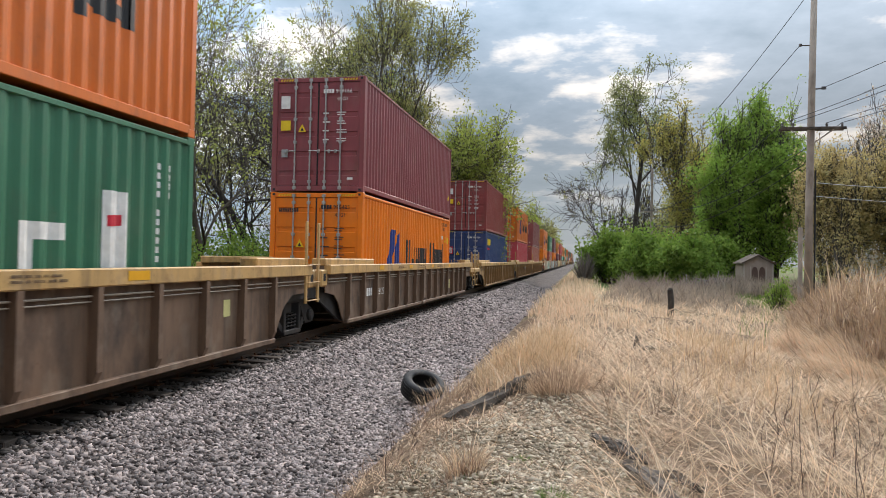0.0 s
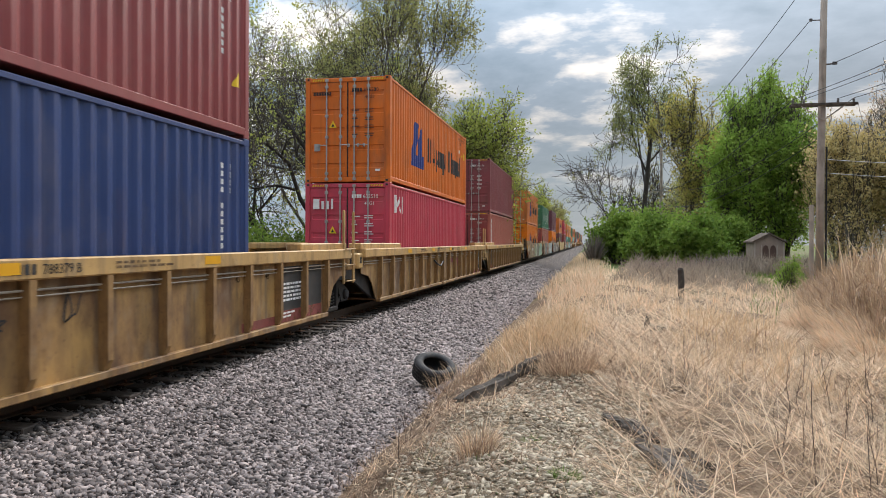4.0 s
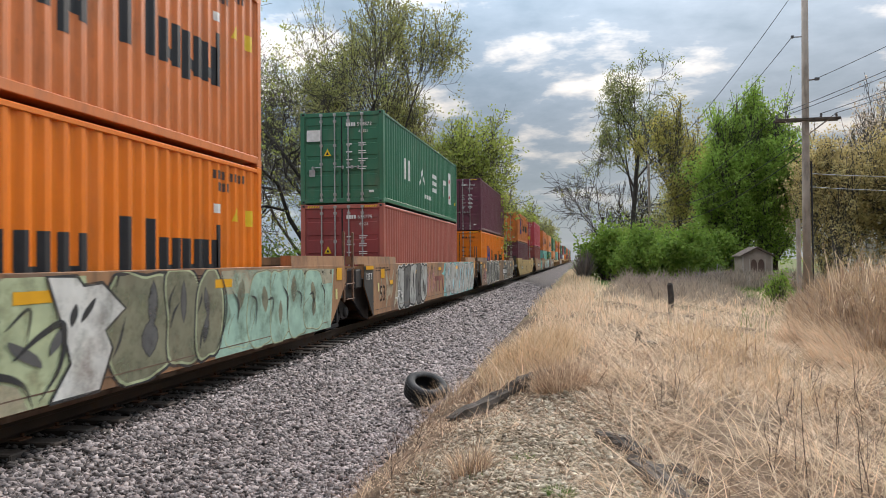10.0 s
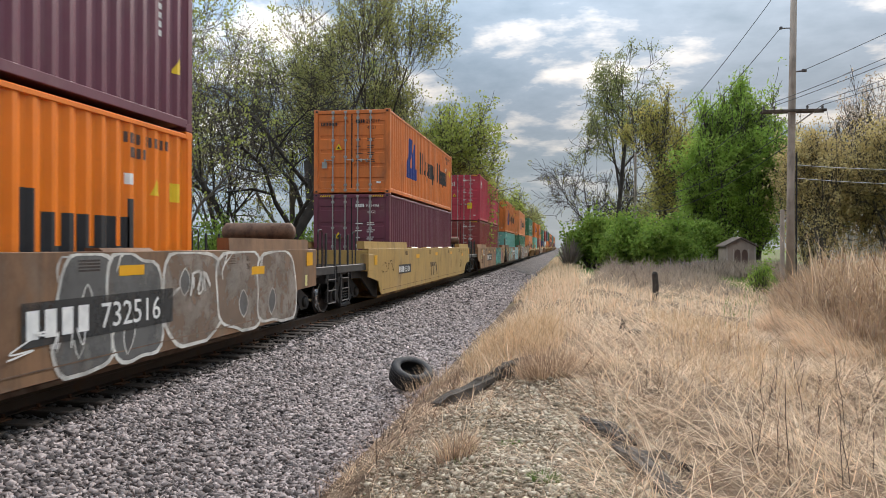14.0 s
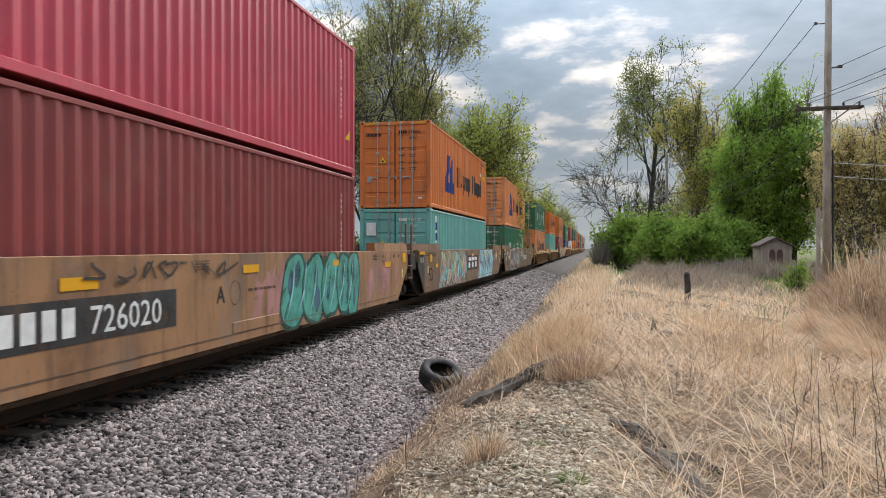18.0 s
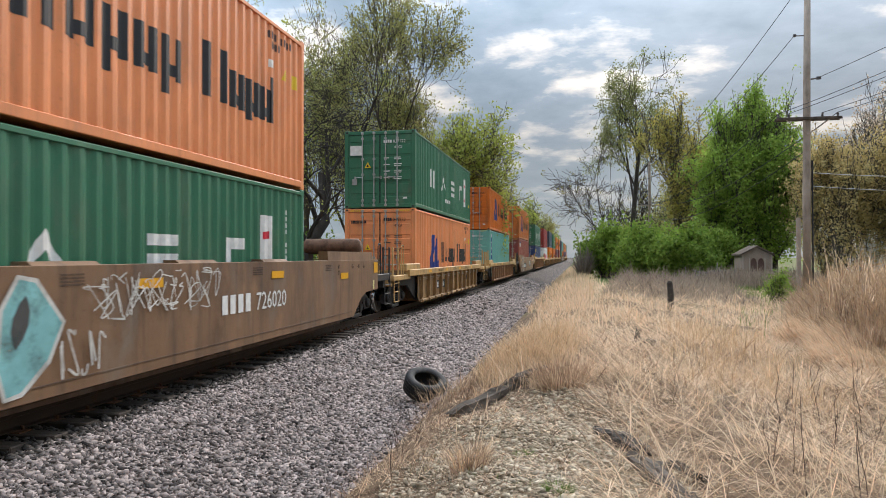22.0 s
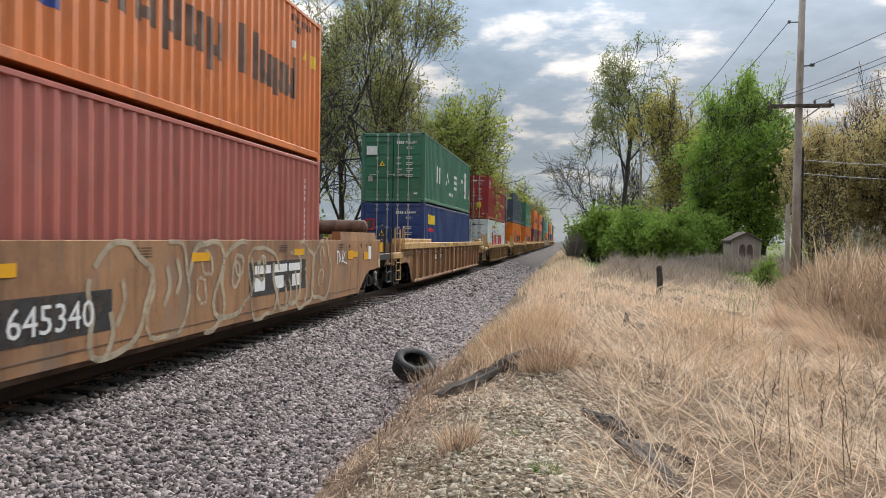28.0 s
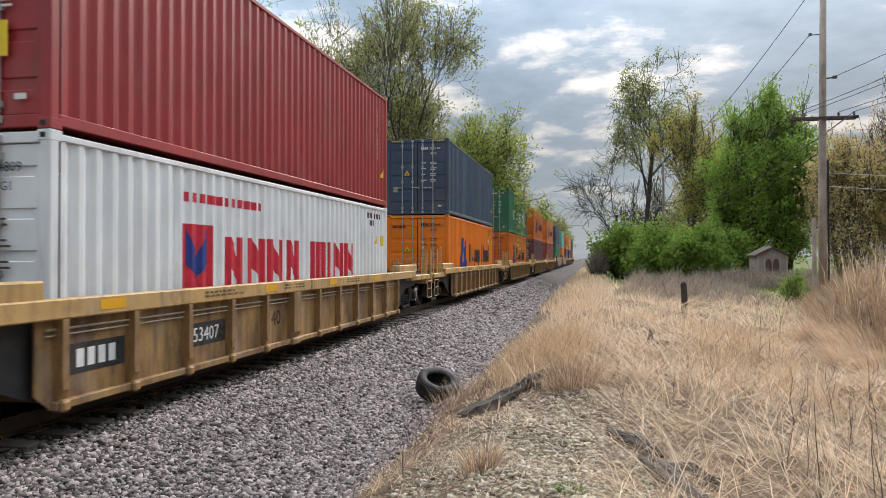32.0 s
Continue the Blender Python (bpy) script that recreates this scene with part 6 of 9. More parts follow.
def end_marks(car, rear, smooth_front=True):
    """What every smooth-sided car carries near its ends."""
    F = FACE["smooth"]
    if smooth_front:
        amber(car, F, (-1.42, 1.17, 0.34, 0.24), (-0.55, 0.98, 0.34, 0.12))
        side_words(car, F, "53", -1.55, 0.58, 0.58, S_STENCIL)
        part("sticker", Sheet(F).rect(-1.72, -1.60, 0.84, 1.06, 0.008).b, M_STICK, car, "pale yellow sticker")
        small_print(car, F, -1.9, 1.42, 1.4, 2, S_STENCIL, 3, 0.06)
    for y, tx in ((13.35, "40"), (13.35, "20"), (14.3, "45"), (14.75, "48"), (15.15, "53")):
        side_words(car, F, tx, y, 1.36 if tx != "20" else 1.24, 0.13, S_STENCIL)
    amber(car, F, (2.6, 1.20, 0.55, 0.13), (6.3, 1.25, 0.5, 0.12), (10.0, 1.26, 0.5, 0.12), (13.55, 1.14, 0.5, 0.13), (rear - 0.42, 1.22, 0.34, 0.26))
    part("sticker", Sheet(F).rect(rear - 0.5, rear - 0.38, 0.82, 1.04, 0.008).b, M_STICK, car, "pale yellow sticker")
    for y in (0.9, 5.0, 9.3, 12.6):
        s = Sheet(F)
        for k in range(4):
            s.rect(y, y + 0.36, 1.33 + 0.035 * k, 1.35 + 0.035 * k, 0.006)
        s.done("small_writing", S_STENCIL, car)
    if car == CARS["i"][0]:
        part("access_plate", Build().bev(F - 0.004, F + 0.012, 6.0, 7.5, 0.40, 0.56, 0.006), M_BROWN, car)


M_STICK = mat("pale_yellow_sticker", (0.62, 0.56, 0.24), rough=0.5, vary=0.1)


def load_plate(car):
    F = FACE["smooth"] + 0.02
    side_words(car, F, "125 T", -2.80, 1.17, 0.22, M_LETTER, "load_stencil")
    amber(car, F - 0.002, (-2.82, 1.41, 0.66, 0.09))


def marks_smooth():
    F = FACE["smooth"]
    for key in "efghijknuv":
        car = CARS[key][0]
        rear = 15.6 if key in "efij" else 16.5
        end_marks(car, rear, key != "h")
        if key in "fgjk":
            load_plate(car)
    c = CARS["e"][0]
    scribble(c, F, -3.2, 0.82, 1.3, 0.42, M_LETTER, 1, 0.032, 30)
    scribble(c, F, -3.1, 0.80, 1.2, 0.30, S_WHITE, 3, 0.022, 26)
    part("amber_box", Build().bev(F, F + 0.02, -3.46, -3.12, 1.05, 1.36, 0.005), M_AMBER, c, "amber marker on the end box")
    loops(c, F, -1.0, 1.9, 3, S_CREAM, 15, 0.36, 1.46, 0.15)
    loops(c, F, 1.7, 4.7, 3, S_CREAM, 16, 0.36, 1.46, 0.12)
    plate(c, F, 1.45, 0.86, 0.38, "732516", False)
    scribble(c, F, 3.0, 1.33, 1.7, 0.12, S_BLACK, 2, 0.014, 26)
    scribble(c, F, 2.9, 0.45, 1.4, 0.25, S_STENCIL, 12, 0.02, 12)
    # a pale green piece with heavy black strokes, a cream wedge, olive rounds and a mint field
    Sheet(F).poly([(4.45, 0.27), (4.3, 0.8), (4.62, 1.50), (7.3, 1.50), (7.35, 0.9), (7.0, 0.27)], 0.004).done("graffiti_fill", S_PALE, c, "large pale green sprayed field")
    Sheet(F).poly([(5.55, 0.27), (5.7, 0.52), (6.05, 0.60), (6.35, 0.50), (6.5, 0.27)], 0.006).poly([(4.75, 1.50), (5.05, 1.36), (5.6, 1.33), (6.05, 1.42), (6.2, 1.50)], 0.006).done("graffiti_gap", S_CREAM, c)
    strokes(c, F, [[(4.42, 0.27), (4.28, 0.8), (4.6, 1.5)], [(4.6, 1.48), (5.1, 1.33), (5.6, 1.30), (6.1, 1.42)], [(5.5, 0.25), (5.72, 0.55), (6.05, 0.64), (6.4, 0.52), (6.55, 0.25)], [(5.3, 0.25), (5.6, 0.6), (6.0, 0.86)], [(6.3, 0.75), (6.65, 0.95), (6.95, 1.02), (6.9, 0.62), (6.6, 0.3)], [(5.0, 0.62), (5.15, 0.9), (5.35, 0.62)]], S_BLACK, 0.075)
    strokes(c, F, [[(4.95, 0.74), (5.35, 0.76)], [(6.2, 1.02), (6.5, 1.2), (6.45, 0.82)]], S_BLACK, 0.035)
    dk = Sheet(F)
    for y, z, w, h, q in ((4.7, 1.0, 0.10, 0.30, 1.2), (5.05, 1.05, 0.12, 0.42, -0.8), (5.75, 1.14, 0.10, 0.34, 0.9), (6.45, 0.78, 0.12, 0.30, -1.4), (6.9, 0.9, 0.09, 0.34, 0.8), (5.2, 0.42, 0.10, 0.28, 0.4), (5.9, 0.95, 0.08, 0.36, 1.4), (4.55, 0.5, 0.07, 0.3, 0.3)):
        dk.poly(swell(drop(y, z, w, h, q), 0.0), 0.0115 + 0.0001 * y)
    dk.done("graffiti_shadow", S_GREY, c, "dark grey pointed shadows")
    edge = [(6.75, 0.27), (7.05, 0.62), (6.95, 0.95), (6.72, 1.50), (7.15, 1.50), (7.25, 1.40), (7.55, 1.42), (7.95, 1.12), (7.6, 0.90), (7.72, 0.70), (7.5, 0.27)]
    Sheet(F).poly(edge, 0.0135).done("graffiti_fill", S_WHITE, c, "cream wedge")
    Sheet(F).ribbon(edge + edge[:2], 0.04, 0.0145).poly(drop(7.32, 1.14, 0.06, 0.26, 0.9), 0.0145).poly(drop(7.1, 1.1, 0.06, 0.24, 0.3), 0.0145).done("graffiti_outline", S_BLACK, c)
    throwup(c, F, (7.75, 8.85, 9.55, 10.15), 0.30, 1.50, S_OLIVE, S_BLACK, 22, rim=S_PALE, slit=S_GREY, grow=0.07)
    Sheet(F).poly([(10.0, 0.27), (10.3, 1.0), (10.2, 1.50), (13.0, 1.50), (15.0, 1.46), (14.8, 0.27)], 0.004).done("graffiti_fill", S_MINT, c, "mint green sprayed field")
    Sheet(F).poly([(10.1, 1.16), (10.2, 1.50), (13.0, 1.50), (14.9, 1.46), (14.9, 1.18), (12.0, 1.12)], 0.0048).done("graffiti_fill", S_CREAM, c)
    throwup(c, F, (10.3, 11.1, 11.9, 12.6, 13.4, 14.3), 0.30, 1.46, S_MINT, S_OLIVE, 24, rim=S_PALE, grow=0.028)
    strokes(c, F, [[(10.5 + 0.62 * k, 1.2 - 0.1 * (k % 3)), (10.7 + 0.62 * k, 1.0), (10.66 + 0.62 * k, 0.7 - 0.1 * (k % 2))] for k in range(7)] + [[(10.15, 1.5), (10.32, 1.1), (10.25, 0.7), (9.95, 0.3)]], S_BLACK, 0.05)
    c = CARS["f"][0]
    swash(c, F, -1.9, 1.2, S_CREAM, 6, 10)
    scribble(c, F, 0.0, 0.55, 0.7, 0.25, M_LETTER, 4, 0.03, 10)
    throwup(c, F, (0.45, 1.15, 1.9, 2.65, 3.4, 4.2), 0.30, 1.49, S_SILVER, S_BLACK, 31, halo=S_WHITE, grow=0.06, reach=0.10, fills=(S_GREY,))
    swash(c, F, 4.3, 5.6, S_PINK, 7, 10)
    scribble(c, F, 4.4, 1.1, 1.2, 0.35, S_GREY, 8, 0.03, 14)
    stencil_logo(c, F, 5.6, 7.4, 0.50, 1.05, S_LOGO)
    Sheet(F).poly([(6.9, 1.12), (7.3, 1.18), (7.5, 1.50), (8.2, 1.50), (8.1, 0.26), (7.3, 0.26), (7.45, 0.6), (7.5, 1.02)], 0.0012).done("graffiti_halo", S_CYAN, c, "cyan spray behind the shapes")
    throwup(c, F, (7.82, 8.72, 9.86, 10.62, 11.5, 12.15, 13.2, 14.0, 14.95), 0.27, 1.50, S_SILVER, S_GREY, 33, rim=S_WHITE, halo=S_CYAN, slit=S_SKY, grow=0.055)
    scribble(c, F, 8.0, 0.40, 0.6, 0.24, S_GREY, 35, 0.03, 12)
    c = CARS["g"][0]
    swash(c, F, -1.8, 0.0, S_PINK, 9, 14)
    scribble(c, F, -1.4, 0.42, 1.4, 0.14, M_LETTER, 10, 0.02, 18)
    throwup(c, F, (-0.1, 0.95, 1.7, 2.35, 3.0, 3.8, 4.65, 5.4, 6.1), 0.28, 1.49, S_SOOT, S_WHITE, 41, grow=0.042, slit=S_OLIVE, fills=(S_GREY,))
    scribble(c, F, 1.35, 0.42, 0.35, 0.22, S_WHITE, 47, 0.03, 9)
    scribble(c, F, 2.2, 0.42, 0.4, 0.22, S_WHITE, 49, 0.03, 10)
    scribble(c, F, 4.9, 0.95, 0.7, 0.5, M_LETTER, 43, 0.03, 12)
    side_words(c, F, "B", 7.6, 0.84, 0.26, M_BLACK)
    throwup(c, F, (9.0, 9.9, 10.8), 0.30, 1.49, S_GREY, S_WHITE, 48, grow=0.045, slit=S_SOOT)
    plate(c, F + 0.006, 8.55, 0.70, 0.40, "732516")
    scribble(c, F, 7.5, 0.45, 0.6, 0.5, S_BLACK, 44, 0.018, 20)
    scribble(c, F, 8.3, 0.55, 1.1, 0.22, M_LETTER, 45, 0.02, 16)
    throwup(c, F, (11.0, 12.5, 13.9, 15.4), 0.32, 1.49, S_OLDPAINT, S_WHITE, 46, grow=0.05, slit=S_GREY)
    scribble(c, F, 11.4, 0.95, 0.6, 0.3, S_WHITE, 50, 0.035, 14)
    c = CARS["h"][0]
    plate(c, F, 0.05, 0.80, 0.26, "653184")
    scribble(c, F, -2.2, 0.85, 1.4, 0.35, S_STENCIL, 48, 0.02, 20)
    stencil_logo(c, F, 5.2, 6.8, 0.50, 1.0, S_STENCIL)
    side_words(c, F, "53", 13.0, 0.62, 0.50, S_STENCIL)
    amber(c, F, (-2.9, 1.1, 0.3, 0.26))
    c = CARS["i"][0]
    scribble(c, F, -2.0, 1.18, 0.6, 0.22, S_BLACK, 51, 0.03, 10)
    scribble(c, F, -0.75, 1.02, 0.7, 0.45, M_LETTER, 52, 0.035, 18)
    scribble(c, F, 0.5, 1.22, 0.6, 0.22, S_BLACK, 53, 0.03, 10)
    scribble(c, F, 2.9, 1.25, 3.2, 0.22, S_BLACK, 54, 0.035, 34)
    plate(c, F, 1.85, 0.74, 0.42, "726020")
    side_words(c, F, "A", 5.55, 0.86, 0.34, M_BLACK)
    ring = blob(random.Random(1), 6.07, 0.98, 0.30, 0.34, 0, 2.0, 0.0, 20)
    Sheet(F).ribbon(ring + ring[:2], 0.016).done("stencil_ring", S_STENCIL, c)
    small_print(c, F, 6.45, 0.98, 1.0, 1, S_STENCIL, 55, 0.07)
    swash(c, F, 6.5, 8.0, S_PINK, 56, 12)
    swash(c, F, 12.2, 14.4, S_PINK, 57, 14)
    throwup(c, F, (7.7, 8.6, 9.5, 10.3, 10.9, 11.5), 0.28, 1.50, S_TEAL, S_DEEP, 58, halo=S_DEEP, slit=S_BLUE, grow=0.06, reach=0.09, power=(2.0, 2.6, 3.2))
    strokes(c, F, [[(7.8 + 0.5 * k, 0.4 + 0.1 * (k % 2)), (8.05 + 0.5 * k, 0.9), (8.15 + 0.5 * k, 1.42)] for k in range(7)], S_SKY, 0.045, 0.0155)
    c = CARS["j"][0]
    swash(c, F, 0.0, 5.0, S_WHITE, 61, 10)
    Sheet(F).poly([(0.0, 0.27), (0.3, 1.50), (4.6, 1.50), (5.0, 0.9), (4.9, 0.27)], 0.0032).done("graffiti_halo", S_CREAM, c, "cream sprayed field")
    shards(c, F, 0.2, 4.9, (S_CYAN, S_CREAM, S_SKY, S_PALE, S_ROSE), S_BLACK, 62, 26)
    for k in range(22):
        y = 0.1 + k * 0.22
        Sheet(F).ribbon([(y, 0.27), (y + 0.3, 0.50), (y + 0.62, 0.80)], 0.06 if k % 2 else 0.09, 0.0135 + k * 0.0001, True).done("diagonal_stroke", S_BLACK if k % 2 else S_CREAM, c)
    Sheet(F).rect(5.3, 7.9, 0.70, 1.30, 0.004).done("logo_field", S_BLACK, c, "dark field behind an emblem")
    s = Sheet(F)
    for k in range(3):
        a = 5.55 + 0.72 * k
        s.rect(a, a + 0.62, 1.08, 1.22, 0.007).rect(a + 0.08 * k, a + 0.40 + 0.08 * k, 0.80, 1.02, 0.007)
    s.done("emblem_block", M_LETTER, c, "three heavy white blocks")
    scribble(c, F, 7.0, 0.38, 1.0, 0.18, S_CYAN, 64, 0.03, 20)
    Sheet(F).poly([(8.0, 0.26), (8.5, 1.50), (8.65, 1.50), (8.3, 0.26)]).done("graffiti_halo", S_SILVER, c)
    Sheet(F).poly([(8.1, 0.27), (8.5, 1.50), (12.3, 1.50), (12.7, 1.0), (12.3, 0.27)], 0.0035).done('graffiti_fill', S_SKY, c, 'light blue sprayed field')
    strokes(c, F, [[(8.5, 1.5), (8.62, 1.1), (8.4, 0.75), (8.25, 0.3)], [(9.2, 0.3), (9.5, 0.9), (9.6, 1.48)], [(9.6, 1.48), (9.95, 0.9), (9.9, 0.3)], [(10.1, 0.3), (10.3, 0.9), (10.28, 1.5)], [(10.6, 1.45), (11.1, 1.2), (10.85, 0.8), (10.7, 0.32)], [(11.5, 1.5), (11.35, 1.0), (11.5, 0.5), (11.4, 0.3)], [(12.2, 1.5), (12.6, 1.1), (12.3, 0.7), (12.45, 0.3)], [(8.7, 1.0), (9.1, 0.9), (9.0, 0.6)]], S_MAROON, 0.10)
    s = Sheet(F)
    rr = random.Random(66)
    for k in range(60):
        pts = blob(rr, rr.uniform(8.9, 12.1), 0.82 + rr.gauss(0, 0.09), rr.uniform(0.03, 0.11), rr.uniform(0.03, 0.11), 0, 2, 0.1, 8)
        s.poly(pts, 0.0125 + 0.00003 * k)
    s.done("paint_spot", S_BLUE, c, "sprayed dark spots")
    scribble(c, F, 12.8, 0.95, 0.9, 0.4, M_LETTER, 67, 0.02, 14)
    c = CARS["k"][0]
    scribble(c, F, -0.45, 0.85, 0.7, 0.5, M_LETTER, 71, 0.025, 22)
    scribble(c, F, -1.0, 0.95, 0.6, 0.5, S_WHITE, 72, 0.012, 12)
    Sheet(F).poly([(-0.1, 0.28), (0.75, 1.05), (0.85, 0.5), (0.5, 0.28)]).done("graffiti_halo", S_DEEP, c)
    throwup(c, F, (0.4, 1.1, 1.9, 2.6, 3.3, 4.0), 0.28, 1.49, S_MAROON, S_WHITE, 73, grow=0.05, fills=(S_GREY,), power=(4.0, 6.0))
    drip = [(4.2, 0.62), (4.25, 1.15), (4.45, 1.44), (4.68, 1.40), (5.05, 0.98), (4.85, 0.62), (4.5, 0.36), (4.3, 0.34)]
    Sheet(F).poly(drip, 0.012).done("graffiti_fill", S_CYAN, c, "bright teal sprayed drop")
    Sheet(F).ribbon(drip + drip[:2], 0.05, 0.0125).done("graffiti_rim", S_WHITE, c)
    Sheet(F).poly(drop(4.48, 1.02, 0.11, 0.5, 0.25), 0.013).done("graffiti_slit", S_SOOT, c)
    for k in range(4):
        scribble(c, F, 5.3 + 0.1 * k, 0.92 + 0.05 * k, 2.6, 0.40, S_WHITE, 75 + 100 * k, 0.016, 34)
    scribble(c, F, 4.95, 0.40, 0.7, 0.5, S_WHITE, 76, 0.03, 22)
    plate(c, F, 8.3, 0.78, 0.40, "726020", False)
    c = CARS["n"][0]
    loops(c, F, -1.4, 1.6, 4, S_WHITE, 81, 0.28, 1.48, 0.05)
    plate(c, F, 1.85, 0.62, 0.42, "645340")
    loops(c, F, 4.3, 8.1, 4, S_CREAM, 82, 0.26, 1.50, 0.075)
    Sheet(F).rect(8.1, 10.6, 0.62, 1.18, 0.004).done("logo_field", S_BLACK, c, "dark field behind an emblem")
    s = Sheet(F)
    for k in range(3):
        a = 8.3 + 0.72 * k
        s.rect(a, a + 0.64, 0.98, 1.12, 0.006).rect(a + 0.08 * k, a + 0.40 + 0.08 * k, 0.70, 0.92, 0.006)
    s.done("emblem_block", M_LETTER, c, "three heavy white blocks")
    loops(c, F, 8.2, 12.0, 4, S_CREAM, 83, 0.28, 1.50, 0.075)
    scribble(c, F, 12.3, 1.0, 0.8, 0.3, M_LETTER, 84, 0.03, 12)
    amber(c, F, (13.3, 1.1, 0.4, 0.2), (14.6, 1.05, 0.4, 0.2))
    part("framed_sign", Build().bev(F, F + 0.012, 15.0, 15.25, 1.05, 1.38, 0.004), M_LETTER, c, "white framed sign")


def chord_marks(car, sill, seed, number=""):
    """Patches and small writing on the top chord."""
    X = 1.504 + 0.0105
    rr = random.Random(seed)
    for y in (0.6, 4.1, 6.9, 10.2):
        y += rr.uniform(-0.3, 0.3)
        part("reflector", Sheet(X).rect(y, y + 0.42, sill - 0.145, sill - 0.035, 0.004).b, M_AMBER, car, "amber reflective patch")
    for y in (2.6, 5.2, 8.4):
        small_print(car, X, y + rr.uniform(-0.3, 0.3), sill - 0.08, 1.0, 2, S_STENCIL, seed + int(y), 0.05)
    part("chord_joint", Build().box(X - 0.002, X + 0.004, 6.20, 6.215, sill - 0.2, sill), M_DARK, car)
    if number:
        mark_bars(car, X - 0.004, 7.0, sill - 0.15, 0.14, S_BLACK)
        side_words(car, X - 0.004, number, 7.4, sill - 0.15, 0.14, S_BLACK)


def end_panel(car, y0, y1, lines):
    """Black panel with white lettering near an articulated end."""
    F = FACE["ribbed"]
    Sheet(F).rect(y0, y1, 0.42, 1.18, 0.004).done("info_panel", M_FIELD, car, "black panel with white writing")
    Sheet(F).rect(y0, y1, 0.22, 0.42, 0.004).done("red_patch", S_RED, car, "faded red patch with fine writing")
    small_print(car, F, y0 + 0.1, 0.36, 0.5, 2, M_LETTER, 5, 0.06)
    for tx, y, z, size in lines:
        side_words(car, F, tx, y, z, size, M_LETTER)
    if y0 > 0:
        small_print(car, F, y0 + 0.12, 0.86, (y1 - y0) * 0.6, 5, M_LETTER, int(abs(y0) * 10), 0.07)


def marks_ribbed():
    F = FACE["ribbed"]
    for k, key in enumerate("zabcdlmopqrstwxy"):
        car, _, _, _, _, sill = CARS[key]
        chord_marks(car, sill, 100 + k, {"c": "788379 C", "d": "788379 A", "b": "788379 B"}.get(key, ""))
    def ribs(key):
        return CARS[key][0]
    c = ribs("a")
    side_words(c, F, "53", in_bay("a", 7.15) + 0.1, 0.52, 0.42, S_STENCIL)
    bay_number("a", 0.3, 0.66, 0.28, "728122", 4, False)
    part("sign", Sheet(F).rect(11.1, 11.4, 0.45, 0.8, 0.005).b, M_STICK, c, "pale framed sign")
    c = ribs("z")
    part("sticker", Sheet(F).rect(12.8, 13.0, 0.7, 0.95, 0.005).b, M_STICK, c, "pale yellow sticker")
    c = ribs("b")
    bay_number("b", 0.6, 0.84, 0.26, "788379", 4)
    small_print(c, F, 1.5, 0.62, 0.9, 2, S_STENCIL, 7, 0.12)
    s = Sheet(F).rect(2.82, 3.12, 0.92, 1.12).rect(2.86, 3.08, 0.95, 1.09, 0.005)
    s.done("stencil_frame", S_STENCIL, c)
    small_print(c, F, 2.65, 0.62, 0.75, 2, S_STENCIL, 8, 0.10)
    for k, y in enumerate((4.6, 5.5, 6.6, 7.7)):
        scribble(c, F, y, 0.8, 0.32, 0.35, S_BLACK, 90 + k, 0.018, 7)
    side_words(c, F, "45", 11.4, 1.0, 0.14, S_STENCIL)
    side_words(c, F, "48", 12.4, 1.0, 0.14, S_STENCIL)
    end_panel(c, 13.0, 14.9, ())
    Sheet(F).rect(11.6, 12.9, 0.22, 0.36).done("red_patch", S_RED, c, "faded red patch")
    c = ribs("c")
    stencil_logo(c, F, 7.25, 9.75, 0.52, 1.0, S_LOGO)
    Sheet(1.504 + 0.0105).rect(5.25, 5.27, 1.3, 1.44).done("seam", S_BLACK, c)
    scribble(c, 1.504 + 0.008, 4.6, 1.28, 1.7, 0.13, S_BLACK, 95, 0.022, 22)
    side_words(c, F, "53", in_bay("c", 12.7) + 0.1, 0.62, 0.34, S_STENCIL)
    side_words(c, F, "20", 11.4, 0.95, 0.18, S_STENCIL)
    s = Sheet(F).rect(6.1, 6.35, 0.86, 1.1, 0.003)
    s.done("stencil_frame", S_STENCIL, c)
    end_panel(c, 14.2, 15.2, (("18", 14.5, 1.02, 0.12), ("53", 15.0, 1.02, 0.12)))
    Sheet(F).rect(12.9, 14.2, 0.22, 0.36).done("red_patch", S_RED, c, "faded red patch")
    hose = Build().tube([(1.47, 4.6, 1.0), (1.50, 5.0, 0.86), (1.51, 5.5, 0.80), (1.50, 6.0, 0.95), (1.48, 6.2, 1.15)], 0.03, 8)
    part("hose", hose, M_BLACK, c, "sagging black hose with a silver clamp")
    c = ribs("d")
    end_panel(c, -1.75, -0.35, ())
    side_words(c, F, "25T", in_bay("d", -1.2) + 0.0, 0.52, 0.34, M_LETTER)
    Sheet(F).rect(-0.3, 0.9, 0.22, 0.36).done("red_patch", S_RED, c, "faded red patch")
    s = Sheet(F)
    s.poly([(5.05, 1.06), (5.17, 1.06), (5.5, 0.72), (5.38, 0.72)]).poly([(5.38, 1.06), (5.5, 1.06), (5.17, 0.72), (5.05, 0.72)], 0.0045)
    s.done("cross_mark", S_LOGO, c, "faded red and blue cross")
    small_print(c, F, 4.6, 0.95, 0.35, 2, S_STENCIL, 9, 0.1)
    side_words(c, F, "NWG33E", 7.75, 0.58, 0.16, S_STENCIL)
    scribble(c, F, 9.05, 0.4, 0.35, 0.75, S_BLACK, 96, 0.028, 9)
    bay_number("d", 10.0, 0.82, 0.27, "788379", 4)
    side_words(c, F, "53", in_bay("d", 14.5) + 0.1, 0.75, 0.3, S_STENCIL)
